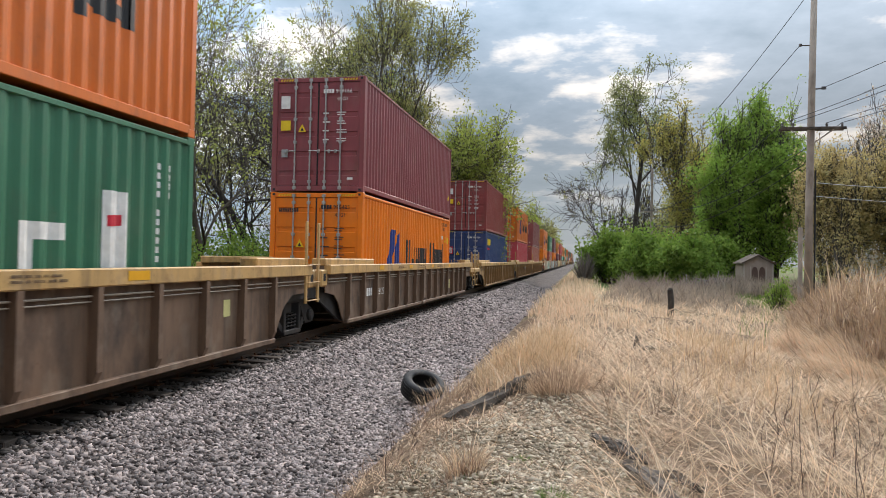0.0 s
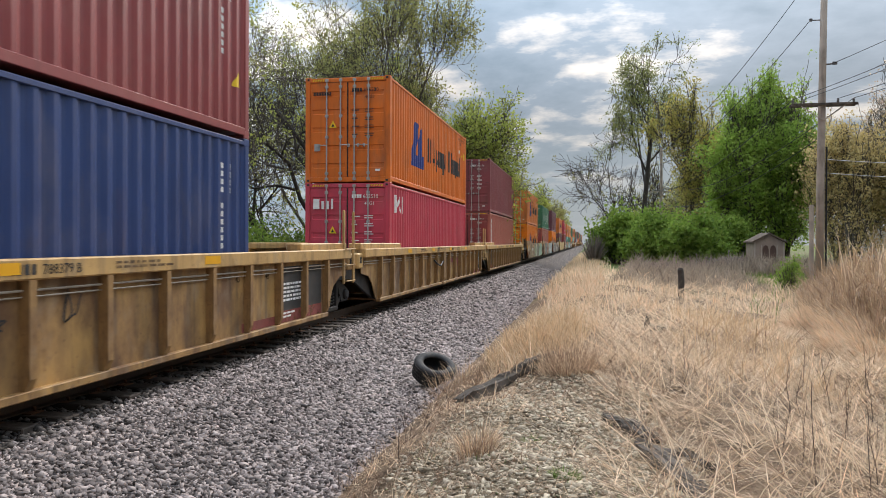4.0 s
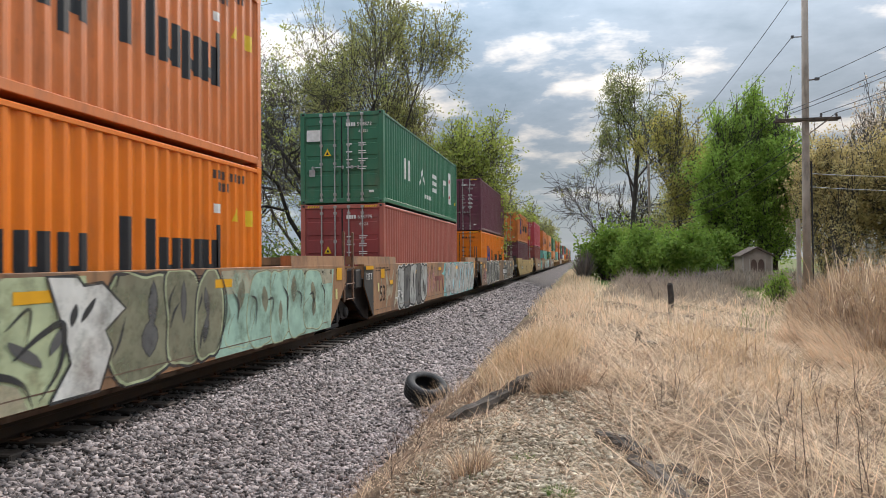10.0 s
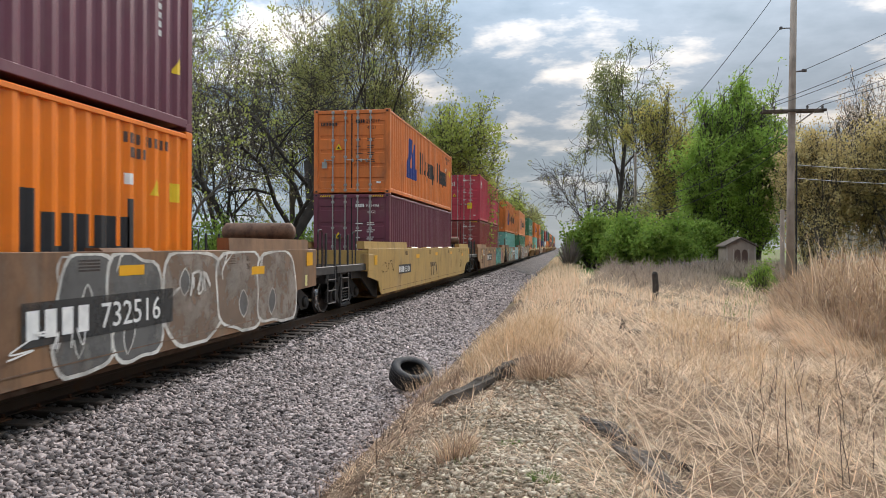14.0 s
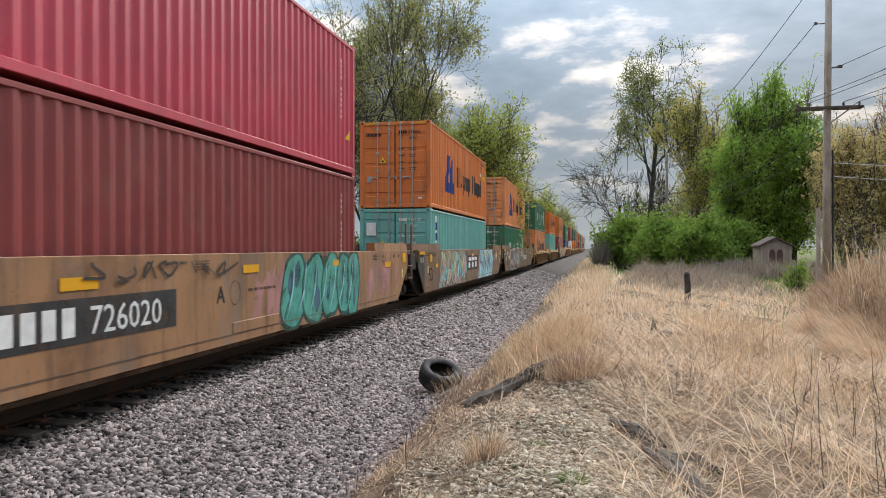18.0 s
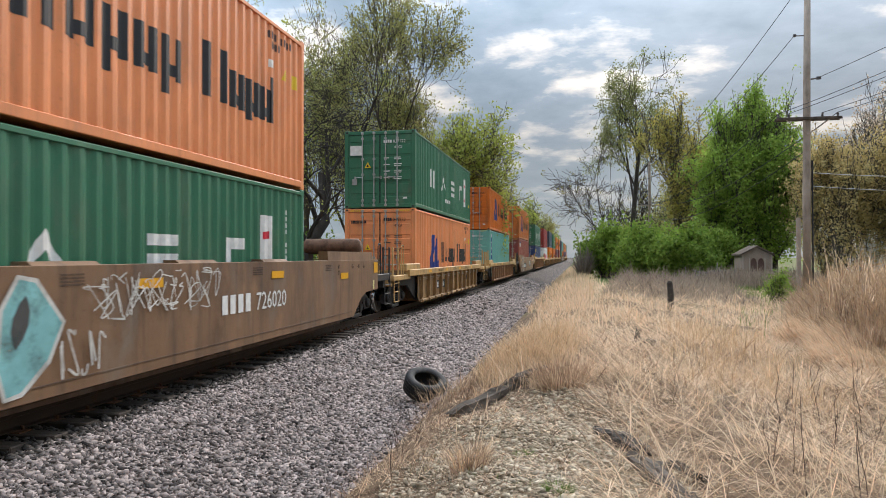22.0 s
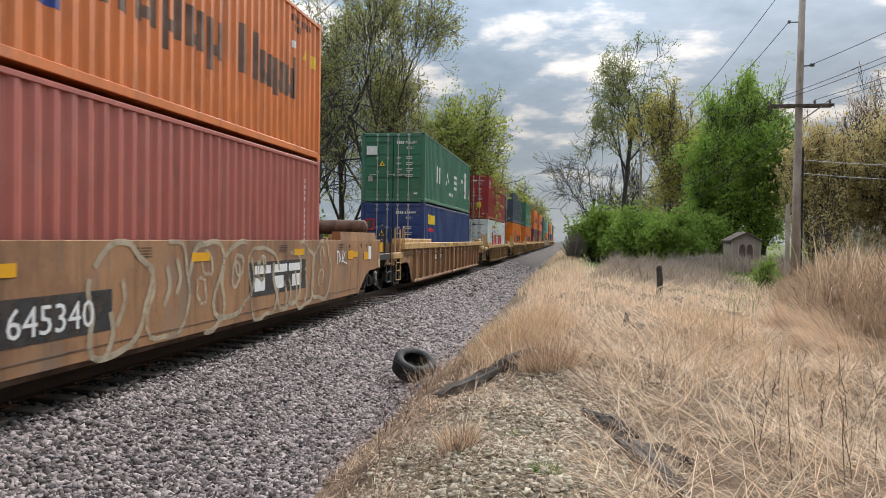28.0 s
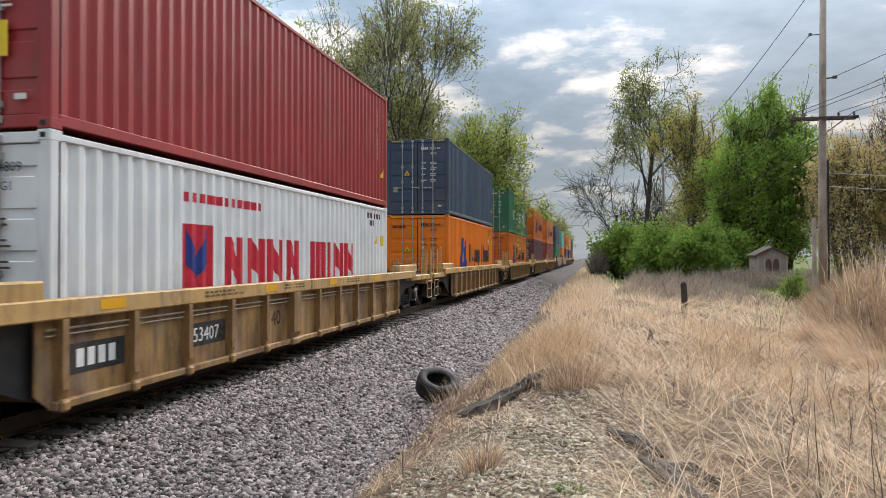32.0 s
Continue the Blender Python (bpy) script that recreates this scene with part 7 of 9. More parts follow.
    Sheet(F).rect(12.4, 13.4, 0.22, 0.36).done("red_patch", S_RED, c, "faded red patch")
    c = ribs("l")
    bay_number("l", 2.6, 0.50, 0.27, "454580")
    side_words(c, F, "40", in_bay("l", 5.5) + 0.2, 0.50, 0.36, M_BLACK)
    scribble(c, F, 3.4, 0.86, 0.7, 0.06, S_WHITE, 97, 0.02, 10)
    part("sign", Sheet(F).rect(9.55, 9.95, 0.58, 0.78, 0.004).b, S_STENCIL, c, "small framed stencil")
    c = ribs("m")
    bay_number("m", 0.9, 0.42, 0.26, "745812")
    side_words(c, F, "40", in_bay("m", 4.8) + 0.12, 0.50, 0.36, S_STENCIL)
    stencil_logo(c, F, 6.4, 8.2, 0.46, 0.84, S_WHITE)
    c = ribs("o")
    ring = blob(random.Random(2), 3.0, 0.88, 0.34, 0.40, 0, 2.6, 0.0, 20)
    Sheet(F).ribbon(ring + ring[:2], 0.02).done("stencil_ring", S_STENCIL, c)
    swash(c, F, 2.7, 3.2, S_CREAM, 98, 6, 0.5, 1.1)
    bay_number("o", 0.8, 0.8, 0.26, "59493", 4)
    side_words(c, F, "53", in_bay("o", 11.2) + 0.1, 0.6, 0.32, S_STENCIL)
    small_print(c, F, 9.1, 0.95, 0.4, 4, M_LETTER, 11, 0.06)
    swash(c, F, 6.9, 9.6, S_CREAM, 99, 10, 0.6, 1.0)
    c = ribs("p")
    bay_number("p", 1.0, 0.50, 0.27, "53407")
    side_words(c, F, "40", in_bay("p", 5.0) + 0.12, 0.50, 0.36, S_STENCIL)


marks_smooth()
marks_ribbed()


# ---- trees ----
def rods_np(P, R, n=5):
    """Tapered bars: P (m, k, 3) points, R (m, k) radii; returns vertices and quads."""
    m, k, _ = P.shape
    d = P[:, -1] - P[:, 0]
    d /= np.linalg.norm(d, axis=1, keepdims=True) + 1e-9
    ref = np.where(np.abs(d[:, 2:3]) > 0.9, np.array([[1.0, 0, 0]]), np.array([[0, 0, 1.0]]))
    a = np.cross(d, ref)
    a /= np.linalg.norm(a, axis=1, keepdims=True) + 1e-9
    b = np.cross(d, a)
    t = 2 * np.pi * np.arange(n) / n
    ring = a[:, None, None] * np.cos(t)[None, None, :, None] + b[:, None, None] * np.sin(t)[None, None, :, None]
    V = (P[:, :, None] + ring * R[:, :, None, None]).reshape(-1, 3)
    base = (np.arange(m) * k * n)[:, None, None]
    i = (np.arange(k - 1) * n)[None, :, None]
    j = np.arange(n)[None, None, :]
    j2 = (j + 1) % n
    F = np.stack([base + i + j, base + i + j2, base + i + n + j2, base + i + n + j], -1).reshape(-1, 4)
    return V, F


def leaves_np(rg, pts, size, droop=0.0, flat=0.0):
    """One small folded leaf or spray (two triangles) at each point."""
    n = len(pts)
    d = rg.normal(size=(n, 3))
    d[:, 2] -= droop
    d /= np.linalg.norm(d, axis=1, keepdims=True)
    e = rg.normal(size=(n, 3))
    e[:, 2] *= 1 - flat
    e = np.cross(d, e)
    e /= np.linalg.norm(e, axis=1, keepdims=True) + 1e-9
    s = size * rg.uniform(0.6, 1.35, (n, 1))
    V = np.stack([pts, pts + d * s * 0.55 + e * s * 0.36, pts + d * s, pts + d * s * 0.5 - e * s * 0.36], 1).reshape(-1, 3)
    F = np.arange(4 * n).reshape(-1, 4)
    return V, F


def tree_shape(seed, height, spread, levels=5, first=0.25, up=0.35, kids=(4, 6), angle=(25, 60), bend=0.22, shrink=(0.55, 0.8), forks=1, taper=(1.15, -0.45)):
    rg = random.Random(seed)
    polys, tips = [], []

    def branch(p, d, length, r, lvl):
        pts = [p]
        q, e = p.copy(), d.copy()
        for _ in range(3):
            e = (e + Vector((rg.gauss(0, bend), rg.gauss(0, bend), rg.gauss(0, bend * 0.6) + up * 0.22))).normalized()
            q = q + e * (length / 3)
            pts.append(q.copy())
        r1 = r * (0.55 if lvl else 0.62)
        polys.append((pts, lvl, [r, r + (r1 - r) * 0.33, r + (r1 - r) * 0.67, r1]))
        if lvl >= levels:
            tips.append((pts[2], pts[3]))
            return
        n = rg.randint(*kids) if lvl else rg.randint(kids[0] + 1, kids[1] + 2)
        for k in range(n):
            f = first + (1 - first) * (k + rg.random()) / n if lvl == 0 else 0.3 + 0.7 * (k + rg.random()) / n
            i = min(2, int(f * 3))
            at = pts[i].lerp(pts[i + 1], f * 3 - i)
            ax = d.orthogonal().normalized()
            ax.rotate(Matrix.Rotation(rg.uniform(0, 2 * math.pi), 3, d))
            c = d.copy()
            c.rotate(Matrix.Rotation(radians(rg.uniform(*angle)), 3, ax))
            branch(at, c, length * rg.uniform(*shrink) * (taper[0] + taper[1] * f if lvl == 0 else 1.0), r * (1 - 0.5 * f) * rg.uniform(0.45, 0.62), lvl + 1)

    for k in range(forks):
        lean = Vector((rg.gauss(0, 0.05), rg.gauss(0, 0.05), 1)) if forks == 1 else Vector((0.035 * (k - 0.5 * (forks - 1)), rg.gauss(0, 0.08), 1))
        branch(Vector((0.07 * (k - 0.5 * (forks - 1)), 0, 0)), lean.normalized(), 1.0, 0.022, 0)
    P = np.array([[tuple(q) for q in p] for p, _, _ in polys])
    R = np.array([r for _, _, r in polys])
    T = np.array([[tuple(a), tuple(b)] for a, b in tips])
    top = P[..., 2].max()
    wide = np.percentile(np.hypot(T[..., 0], T[..., 1]), 92)
    S = np.array([spread / wide, spread / wide, height / top])
    lvls = np.array([q for _, q, _ in polys])
    return P * S, R * height / top, T * S, lvls


def tree(name, x, y, label, bark, leaf, seed, height, spread, trunk_r, n_leaf, leaf_size, category="tree", z=None, droop=0.0, puff=0.28, low=0.0, skirt=None, spray_n=7, twig=0.00022, **kw):
    P, R, T, lvl = tree_shape(seed, height, spread, **kw)
    R = np.maximum(R * trunk_r / R.max(), 0.003 + twig * math.hypot(x, y))
    zz = float(ground_z(x, y)) - 0.1 if z is None else z
    ob = thing(name, label, category, at=pose(x, y, zz))
    big = lvl == 0
    V, F = rods_np(P[big], R[big], 8)
    part("trunk", mesh_np("trunk", V, F, bark, True), bark, ob)
    if (~big).any():
        V, F = rods_np(P[~big], R[~big], 4)
        part("crown_wood", mesh_np("crown_wood", V, F, bark, True), bark, ob)["kind"] = "stuff"
    if n_leaf:
        rg = np.random.default_rng(seed)
        n_leaf, leaf_size = int(n_leaf * 1.55), leaf_size * 0.74
        T = T[T[:, 1, 2] > low * height]
        # leaves stand in small sprays along the twigs, with gaps between the sprays
        n_s = max(1, n_leaf // spray_n)
        i = rg.integers(0, len(T), n_s)
        f = rg.uniform(-0.2, 1.12, (n_s, 1))
        c = T[i, 0] * (1 - f) + T[i, 1] * f + rg.normal(0, puff * 0.30, (n_s, 3))
        pts = np.repeat(c, spray_n, 0) + rg.normal(0, 1, (n_s * spray_n, 3)) * leaf_size * np.array([1.0, 1.0, 0.8])
        if skirt:
            # hanging boughs that carry the crown down towards the ground
            n_b, z_lo, z_hi, rad, per = skirt
            a, q, u = rg.uniform(0, 2 * np.pi, n_b), rg.uniform(0.35, 1.05, n_b), rg.uniform(0, 1, n_b)
            q = q * (0.5 + 0.5 * u)
            c = np.stack([np.cos(a) * q * rad, np.sin(a) * q * rad, z_lo + (z_hi - z_lo) * u], 1)
            sub = np.repeat(c, per // 6, 0) + rg.normal(0, 1, (n_b * (per // 6), 3)) * np.array([0.50, 0.50, 0.42])
            more = np.repeat(sub, 6, 0) + rg.normal(0, 1, (len(sub) * 6, 3)) * leaf_size * np.array([0.8, 0.8, 1.2])
            pts = np.concatenate([pts, more])
            B = np.stack([c * [0, 0, 0.55], c * [0.4, 0.4, 0.8], c * [0.75, 0.75, 1.0], c], 1)
            V, F = rods_np(B, np.linspace(0.07, 0.015, 4)[None].repeat(n_b, 0), 4)
            part("bough", mesh_np("bough", V, F, bark, True), bark, ob)["kind"] = "stuff"
        V, F = leaves_np(rg, pts, leaf_size, droop)
        part("crown", mesh_np("crown", V, F, leaf), leaf, ob)["kind"] = "stuff"
    return ob


def leaf_mat(name, c, tint, tr=0.62):
    return mat(name, c, rough=0.6, vary=0.2, scale=0.6, island=0.4, tint=tint, translucent=tr, spec=0.2)


M_BARK_DARK = mat("dark_bark", (0.085, 0.072, 0.056), rough=0.9, vary=0.3, scale=3, dirt=(0.15, 0.14, 0.11), dirt_amount=0.3, dirt_scale=2, streak=0.7, bump=0.5, bump_scale=12)
# near black: the shade of trees seen against the sky, put into the bark
M_BACKLIT_WOOD = mat("backlit_bark", (0.040, 0.033, 0.028), rough=0.9, vary=0.3, scale=3, bump=0.5, bump_scale=12)
LEAF_SPRING = leaf_mat("spring_leaves", (0.26, 0.32, 0.065), (0.37, 0.40, 0.11), 0.55)
LEAF_OLIVE = leaf_mat("olive_buds", (0.26, 0.28, 0.09), (0.36, 0.34, 0.14), 0.55)
LEAF_LUSH = leaf_mat("fresh_green_leaves", (0.21, 0.34, 0.06), (0.34, 0.46, 0.10), 0.6)
LEAF_GREY = leaf_mat("grey_green_leaves", (0.19, 0.23, 0.07), (0.30, 0.31, 0.12), 0.5)
LEAF_BRONZE = leaf_mat("bronze_leaves", (0.42, 0.34, 0.10), (0.36, 0.36, 0.10), 0.55)
LEAF_BROWN = leaf_mat("reddish_brown_leaves", (0.43, 0.33, 0.14), (0.53, 0.44, 0.21), 0.6)
LEAF_PALE = leaf_mat("pale_blossom", (0.66, 0.57, 0.50), (0.42, 0.32, 0.20), 0.5)
LEAF_BUSH = leaf_mat("honeysuckle_leaves", (0.15, 0.25, 0.042), (0.27, 0.37, 0.075), 0.55)
LEAF_SHRUB = leaf_mat("shrub_leaves", (0.11, 0.19, 0.04), (0.18, 0.25, 0.06), 0.5)

# beyond the train
tree("maple_tree", -16.2, 22.0, "large dark twin-trunked tree just coming into leaf beyond the track", M_BARK_DARK, LEAF_SPRING, 5, 20, 6.0, 0.29, 9000, 0.14, forks=2, levels=5, kids=(3, 5), up=0.30, first=0.22, bend=0.22, puff=0.9, taper=(0.9, -0.1), twig=0.00012)
for x, y, h, w, r, n, q in ((-14.8, 27.0, 15, 4.0, 0.15, 1900, 6), (-17.0, 27.5, 16, 3.8, 0.15, 2000, 17), (-20.5, 28.5, 16, 4.5, 0.2, 4200, 7), (-25.0, 21.0, 18, 5.5, 0.25, 4400, 8), (-24.5, 33.0, 17, 5.0, 0.2, 4000, 16)):
    tree("maple_tree", x, y, "slender grey tree with sparse new leaves beyond the track", M_BARK_DARK, LEAF_SPRING, q, h, w, r, n, 0.15, levels=5, kids=(3, 4), up=0.3, bend=0.26, first=0.2, puff=0.9, twig=0.00012)
tree("locust_tree", -15.0, 34.0, "dark crooked bare tree with drooping boughs beyond the track", M_BACKLIT_WOOD, LEAF_OLIVE, 9, 15.5, 6.8, 0.36, 1300, 0.15, levels=5, kids=(3, 4), up=0.0, angle=(35, 80), bend=0.42, first=0.25, taper=(0.95, 0.0), twig=0.00016)
tree("locust_tree", -19.8, 42.0, "dark bare tree with a wide twiggy crown", M_BACKLIT_WOOD, LEAF_OLIVE, 10, 17, 6.0, 0.25, 1500, 0.17, levels=5, kids=(3, 5), up=0.2, bend=0.3, twig=0.00014)
tree("elm_tree", -12.9, 46.0, "tall feathery tree hazed with small olive leaves", M_BARK_DARK, LEAF_OLIVE, 12, 23.5, 5.2, 0.28, 17000, 0.20, forks=2, levels=5, kids=(3, 5), up=0.55, angle=(16, 44), first=0.22, puff=0.8, taper=(0.9, -0.1), twig=0.00016, spray_n=6)
tree("elm_tree", -20.2, 51.0, "tall spreading tree in thin spring leaf beyond the track", M_BARK_DARK, LEAF_SPRING, 18, 23, 5.6, 0.26, 6500, 0.20, forks=2, levels=5, kids=(3, 5), up=0.4, angle=(20, 50), first=0.2, puff=0.9, taper=(0.9, -0.1), twig=0.00014)
tree("elm_tree", -16.6, 53.0, "tall feathery tree hazed with small olive leaves", M_BARK_DARK, LEAF_SPRING, 13, 21, 4.8, 0.26, 9000, 0.20, levels=5, kids=(3, 5), up=0.45, angle=(18, 46), first=0.22, puff=0.8, taper=(0.9, -0.1), twig=0.00014)
tree("box_elder", -9.0, 52.0, "light green young tree leaning over the railway", M_BARK_DARK, LEAF_SPRING, 14, 13.0, 4.6, 0.18, 15000, 0.25, forks=2, levels=4, kids=(4, 6), up=0.3, angle=(28, 62), first=0.12, puff=0.9, spray_n=8)
for k, (x, y, h, s, n) in enumerate(((-11.5, 66, 12, 4.2, 6500), (-11.2, 88, 13.2, 4.6, 6500), (-10.8, 104, 13.6, 5.2, 7000), (-10.4, 128, 13, 5.0, 6000), (-11.0, 155, 13.5, 5.5, 5000), (-10.5, 190, 13.0, 6.0, 5000), (-10.5, 235, 13, 7.0, 5000), (-31, 36, 17, 6.0, 4200), (-26, 52, 18, 6.5, 4200), (-20, 84, 16, 6.0, 4200))):
    tree("woodland_tree", x, y, "yellow-green spring tree in the row along the track" if k < 7 else "thin grey woodland tree with sparse spring leaves", M_BARK_DARK, LEAF_SPRING if k % 3 == 0 else LEAF_OLIVE, 30 + k, h, s, 0.22, n, 0.22 + y * 0.0012, levels=4, kids=(4, 6), up=0.35, first=0.15, puff=1.2, spray_n=6)

# on the camera's side
tree("cottonwood_tree", 5.2, 83.0, "tall slender tree with a high airy crown", M_BACKLIT_WOOD, LEAF_GREY, 57, 24.6, 6.0, 0.30, 10000, 0.25, levels=4, kids=(4, 5), up=0.28, first=0.46, angle=(35, 66), bend=0.12, puff=0.9, low=0.46, taper=(0.95, -0.3), shrink=(0.5, 0.72), twig=0.00020, spray_n=8)
tree("dead_tree", 2.4, 76.0, "bare dark tree with fine spreading twigs", M_BACKLIT_WOOD, LEAF_OLIVE, 52, 14.2, 5.2, 0.2, 500, 0.2, levels=4, kids=(4, 6), up=0.2, first=0.2, angle=(22, 55), taper=(0.9, 0), twig=0.00018)
tree("dead_tree", 7.9, 88.0, "bare dark tree with fine spreading twigs", M_BACKLIT_WOOD, LEAF_OLIVE, 53, 13.0, 3.5, 0.18, 600, 0.2, levels=4, kids=(3, 5), up=0.3, first=0.25)
tree("oak_tree", 9.6, 70.0, "slim tree in bronze spring leaf", M_BARK_DARK, LEAF_BRONZE, 54, 16.6, 3.8, 0.22, 6400, 0.26, levels=4, kids=(5, 6), up=0.5, first=0.14, angle=(18, 48), puff=0.9, taper=(0.9, -0.1))
tree("oak_tree", 11.8, 76.0, "slim tree in bronze spring leaf", M_BARK_DARK, LEAF_BRONZE, 55, 15.0, 3.6, 0.22, 4600, 0.28, levels=4, kids=(5, 6), up=0.5, first=0.10, angle=(18, 48), puff=0.9)
for k, (dx, dy, h, s, n) in enumerate(((-0.2, 0, 16.4, 2.8, 8500), (-2.0, 0.5, 15.6, 2.4, 6500), (1.9, -0.4, 16.2, 2.5, 6500), (0.9, -1.2, 15.2, 2.4, 5500), (-1.0, -1.0, 14.8, 2.4, 5500))):
    tree("silver_maple", 13.3 + dx, 62.0 + dy, "dense fresh green tree with upswept branches", M_BARK_DARK, LEAF_LUSH, 156 + k, h, s, 0.24, int(n * 1.5), 0.25, skirt=(40, 2.2, 10.5, s * 1.25, 150), levels=4, kids=(5, 6), up=0.95, first=0.06, angle=(12, 46), puff=0.5, taper=(0.75, 0.25), spray_n=9)
for k, (x, y, h, s, n) in enumerate(((15.9, 49.0, 10.0, 2.9, 13000), (18.9, 47.5, 10.4, 3.1, 13000), (17.4, 57.0, 12.4, 3.4, 9000), (22.5, 55.0, 14.0, 4.0, 6000))):
    tree("crab_apple", x, y, "round twiggy tree in reddish-brown leaf" if k < 2 else "tree with reddish-brown leaf and pale blossom", M_BARK_DARK, LEAF_PALE if k == 3 else LEAF_BROWN, 60 + k, h, s, 0.17, n, 0.2, levels=4, kids=(5, 7), up=0.3, first=0.05, angle=(25, 70), puff=1.1, taper=(1.1, -0.5))
tree("crab_apple", 20.6, 52.5, "tree with a haze of pale blossom", M_BARK_DARK, LEAF_PALE, 66, 14.2, 3.4, 0.2, 2600, 0.19, levels=5, kids=(3, 5), up=0.35, first=0.2, puff=0.8, twig=0.00016, spray_n=5)
for k, (x, y, h, s) in enumerate(((14, 105, 12, 6), (22, 90, 13, 6), (30, 75, 13, 6), (34, 60, 13, 6), (30, 48, 12, 5), (9, 120, 9, 5), (40, 110, 16, 9), (26, 38, 10, 4), (30, 25, 12, 5), (34, 10, 12, 5))):
    tree("woodland_tree", x, y, "spring tree in the wood behind the houses", M_BARK_DARK, (LEAF_OLIVE, LEAF_BRONZE, LEAF_SPRING)[k % 3], 80 + k, h, s, 0.25, 4600, 0.34, levels=4, kids=(4, 6), up=0.35, first=0.12, puff=1.2)


def bush(name, x, y, w, d, h, label, leaf, n, size, seed, stems=26, bark=M_BARK_DARK, z=None):
    """A many-stemmed bush: arching canes and loose leaf sprays with gaps between the domes."""
    rg = np.random.default_rng(seed)
    zz = float(ground_z(x, y)) - 0.05 if z is None else z
    ob = thing(name, label, "bush", at=pose(x, y, zz))
    a = rg.uniform(0, 2 * np.pi, stems)
    r = np.sqrt(rg.uniform(0.02, 1, stems))
    ex, ey = np.cos(a) * r * w, np.sin(a) * r * d
    ez = h * (1 - 0.55 * r ** 2) * rg.uniform(0.75, 1.08, stems)
    P = np.zeros((stems, 4, 3))
    for k, f in enumerate((0, 0.4, 0.75, 1.0)):
        P[:, k, 0], P[:, k, 1], P[:, k, 2] = ex * (0.25 + 0.75 * f), ey * (0.25 + 0.75 * f), ez * (f ** 0.7)
    V, F = rods_np(P, np.linspace(0.035, 0.008, 4)[None, :].repeat(stems, 0), 5)
    part("stem", mesh_np("stem", V, F, bark, True), bark, ob)["kind"] = "stuff"
    if n:
        n, size = int(n * 1.5), size * 0.75
        i = rg.integers(0, stems, n)
        f = rg.uniform(0.25, 1.0, (n, 1))
        j = np.minimum((f[:, 0] * 3).astype(int), 2)
        g = f * 3 - j[:, None]
        c = P[i, j] * (1 - g) + P[i, j + 1] * g
        sub = c[::7] + rg.normal(0, 1, (len(c[::7]), 3)) * np.array([0.13 * w, 0.13 * d, 0.09 * h])
        pts = np.repeat(sub, 7, 0) + rg.normal(0, 1, (len(sub) * 7, 3)) * size * 0.9
        pts[:, 2] = np.abs(pts[:, 2])
        V, F = leaves_np(rg, pts, size, 0.3)
        part("foliage", mesh_np("foliage", V, F, leaf), leaf, ob)["kind"] = "stuff"
    return ob


bush("honeysuckle_bush", 2.4, 60.0, 2.6, 2.0, 4.4, "dense green honeysuckle bush at the field's edge", LEAF_BUSH, 6500, 0.34, 1, stems=60)
bush("honeysuckle_bush", 4.6, 56.0, 2.2, 1.8, 3.9, "dense green honeysuckle bush at the field's edge", LEAF_BUSH, 5500, 0.32, 2, stems=50)
bush("honeysuckle_bush", 7.0, 52.5, 2.4, 1.8, 4.2, "dense green honeysuckle bush at the field's edge", LEAF_BUSH, 6500, 0.32, 3, stems=56)
bush("honeysuckle_bush", 9.6, 57.5, 2.6, 1.8, 4.0, "dense green honeysuckle bush at the field's edge", LEAF_BUSH, 5500, 0.32, 7, stems=50)
bush("honeysuckle_bush", 5.0, 66.0, 3.0, 2.0, 4.8, "dense green honeysuckle bush at the field's edge", LEAF_BUSH, 5500, 0.34, 4, stems=50)
M_TWIG = mat("grey_purple_twigs", (0.20, 0.165, 0.145), rough=0.9, vary=0.25, scale=4, island=0.3)
bush("bare_thicket", 0.3, 58.0, 1.2, 2.0, 2.6, "grey bare thicket beside the railway", None, 0, 0.1, 5, stems=150, bark=M_TWIG)
bush("young_shrub", 7.45, 29.8, 0.5, 0.5, 1.5, "bright green young shrub beside the utility pole", LEAF_BUSH, 1100, 0.11, 6, stems=24)
for k, (x, y, w, h) in enumerate(((-12.5, 14, 1.6, 2.2), (-13.5, 19, 1.8, 2.6), (-13.0, 25, 1.8, 2.5), (-12.8, 31, 2.0, 2.9), (-12.6, 38, 2.0, 2.8), (-12.0, 47, 2.4, 3.2), (-12.5, 60, 3.0, 3.4), (-17.5, 17, 2.2, 3.2), (-21, 24, 2.8, 3.4), (-12.5, 80, 4.0, 4.0), (-12.5, 110, 5.0, 4.0), (-12.5, 150, 6.0, 4.5), (-15.5, 16, 2.2, 3.6), (-16.5, 20, 2.4, 3.4), (-15.2, 24, 2.2, 3.6), (-17.5, 27, 2.6, 4.2), (-15.0, 30, 2.2, 3.6), (-16.5, 35, 2.6, 4.2), (-15.0, 40, 2.6, 4.0), (-22, 19, 3.0, 4.0), (-25, 28, 3.4, 4.4), (-20.5, 33, 3.0, 4.2), (-30, 24, 4.0, 4.5))):
    bush("understorey_shrub", x, y, w, w * 1.3, h, "green understorey shrub beyond the track", LEAF_SHRUB if k % 2 else LEAF_BUSH, 3600, 0.16 + 0.001 * y, 20 + k, stems=30)


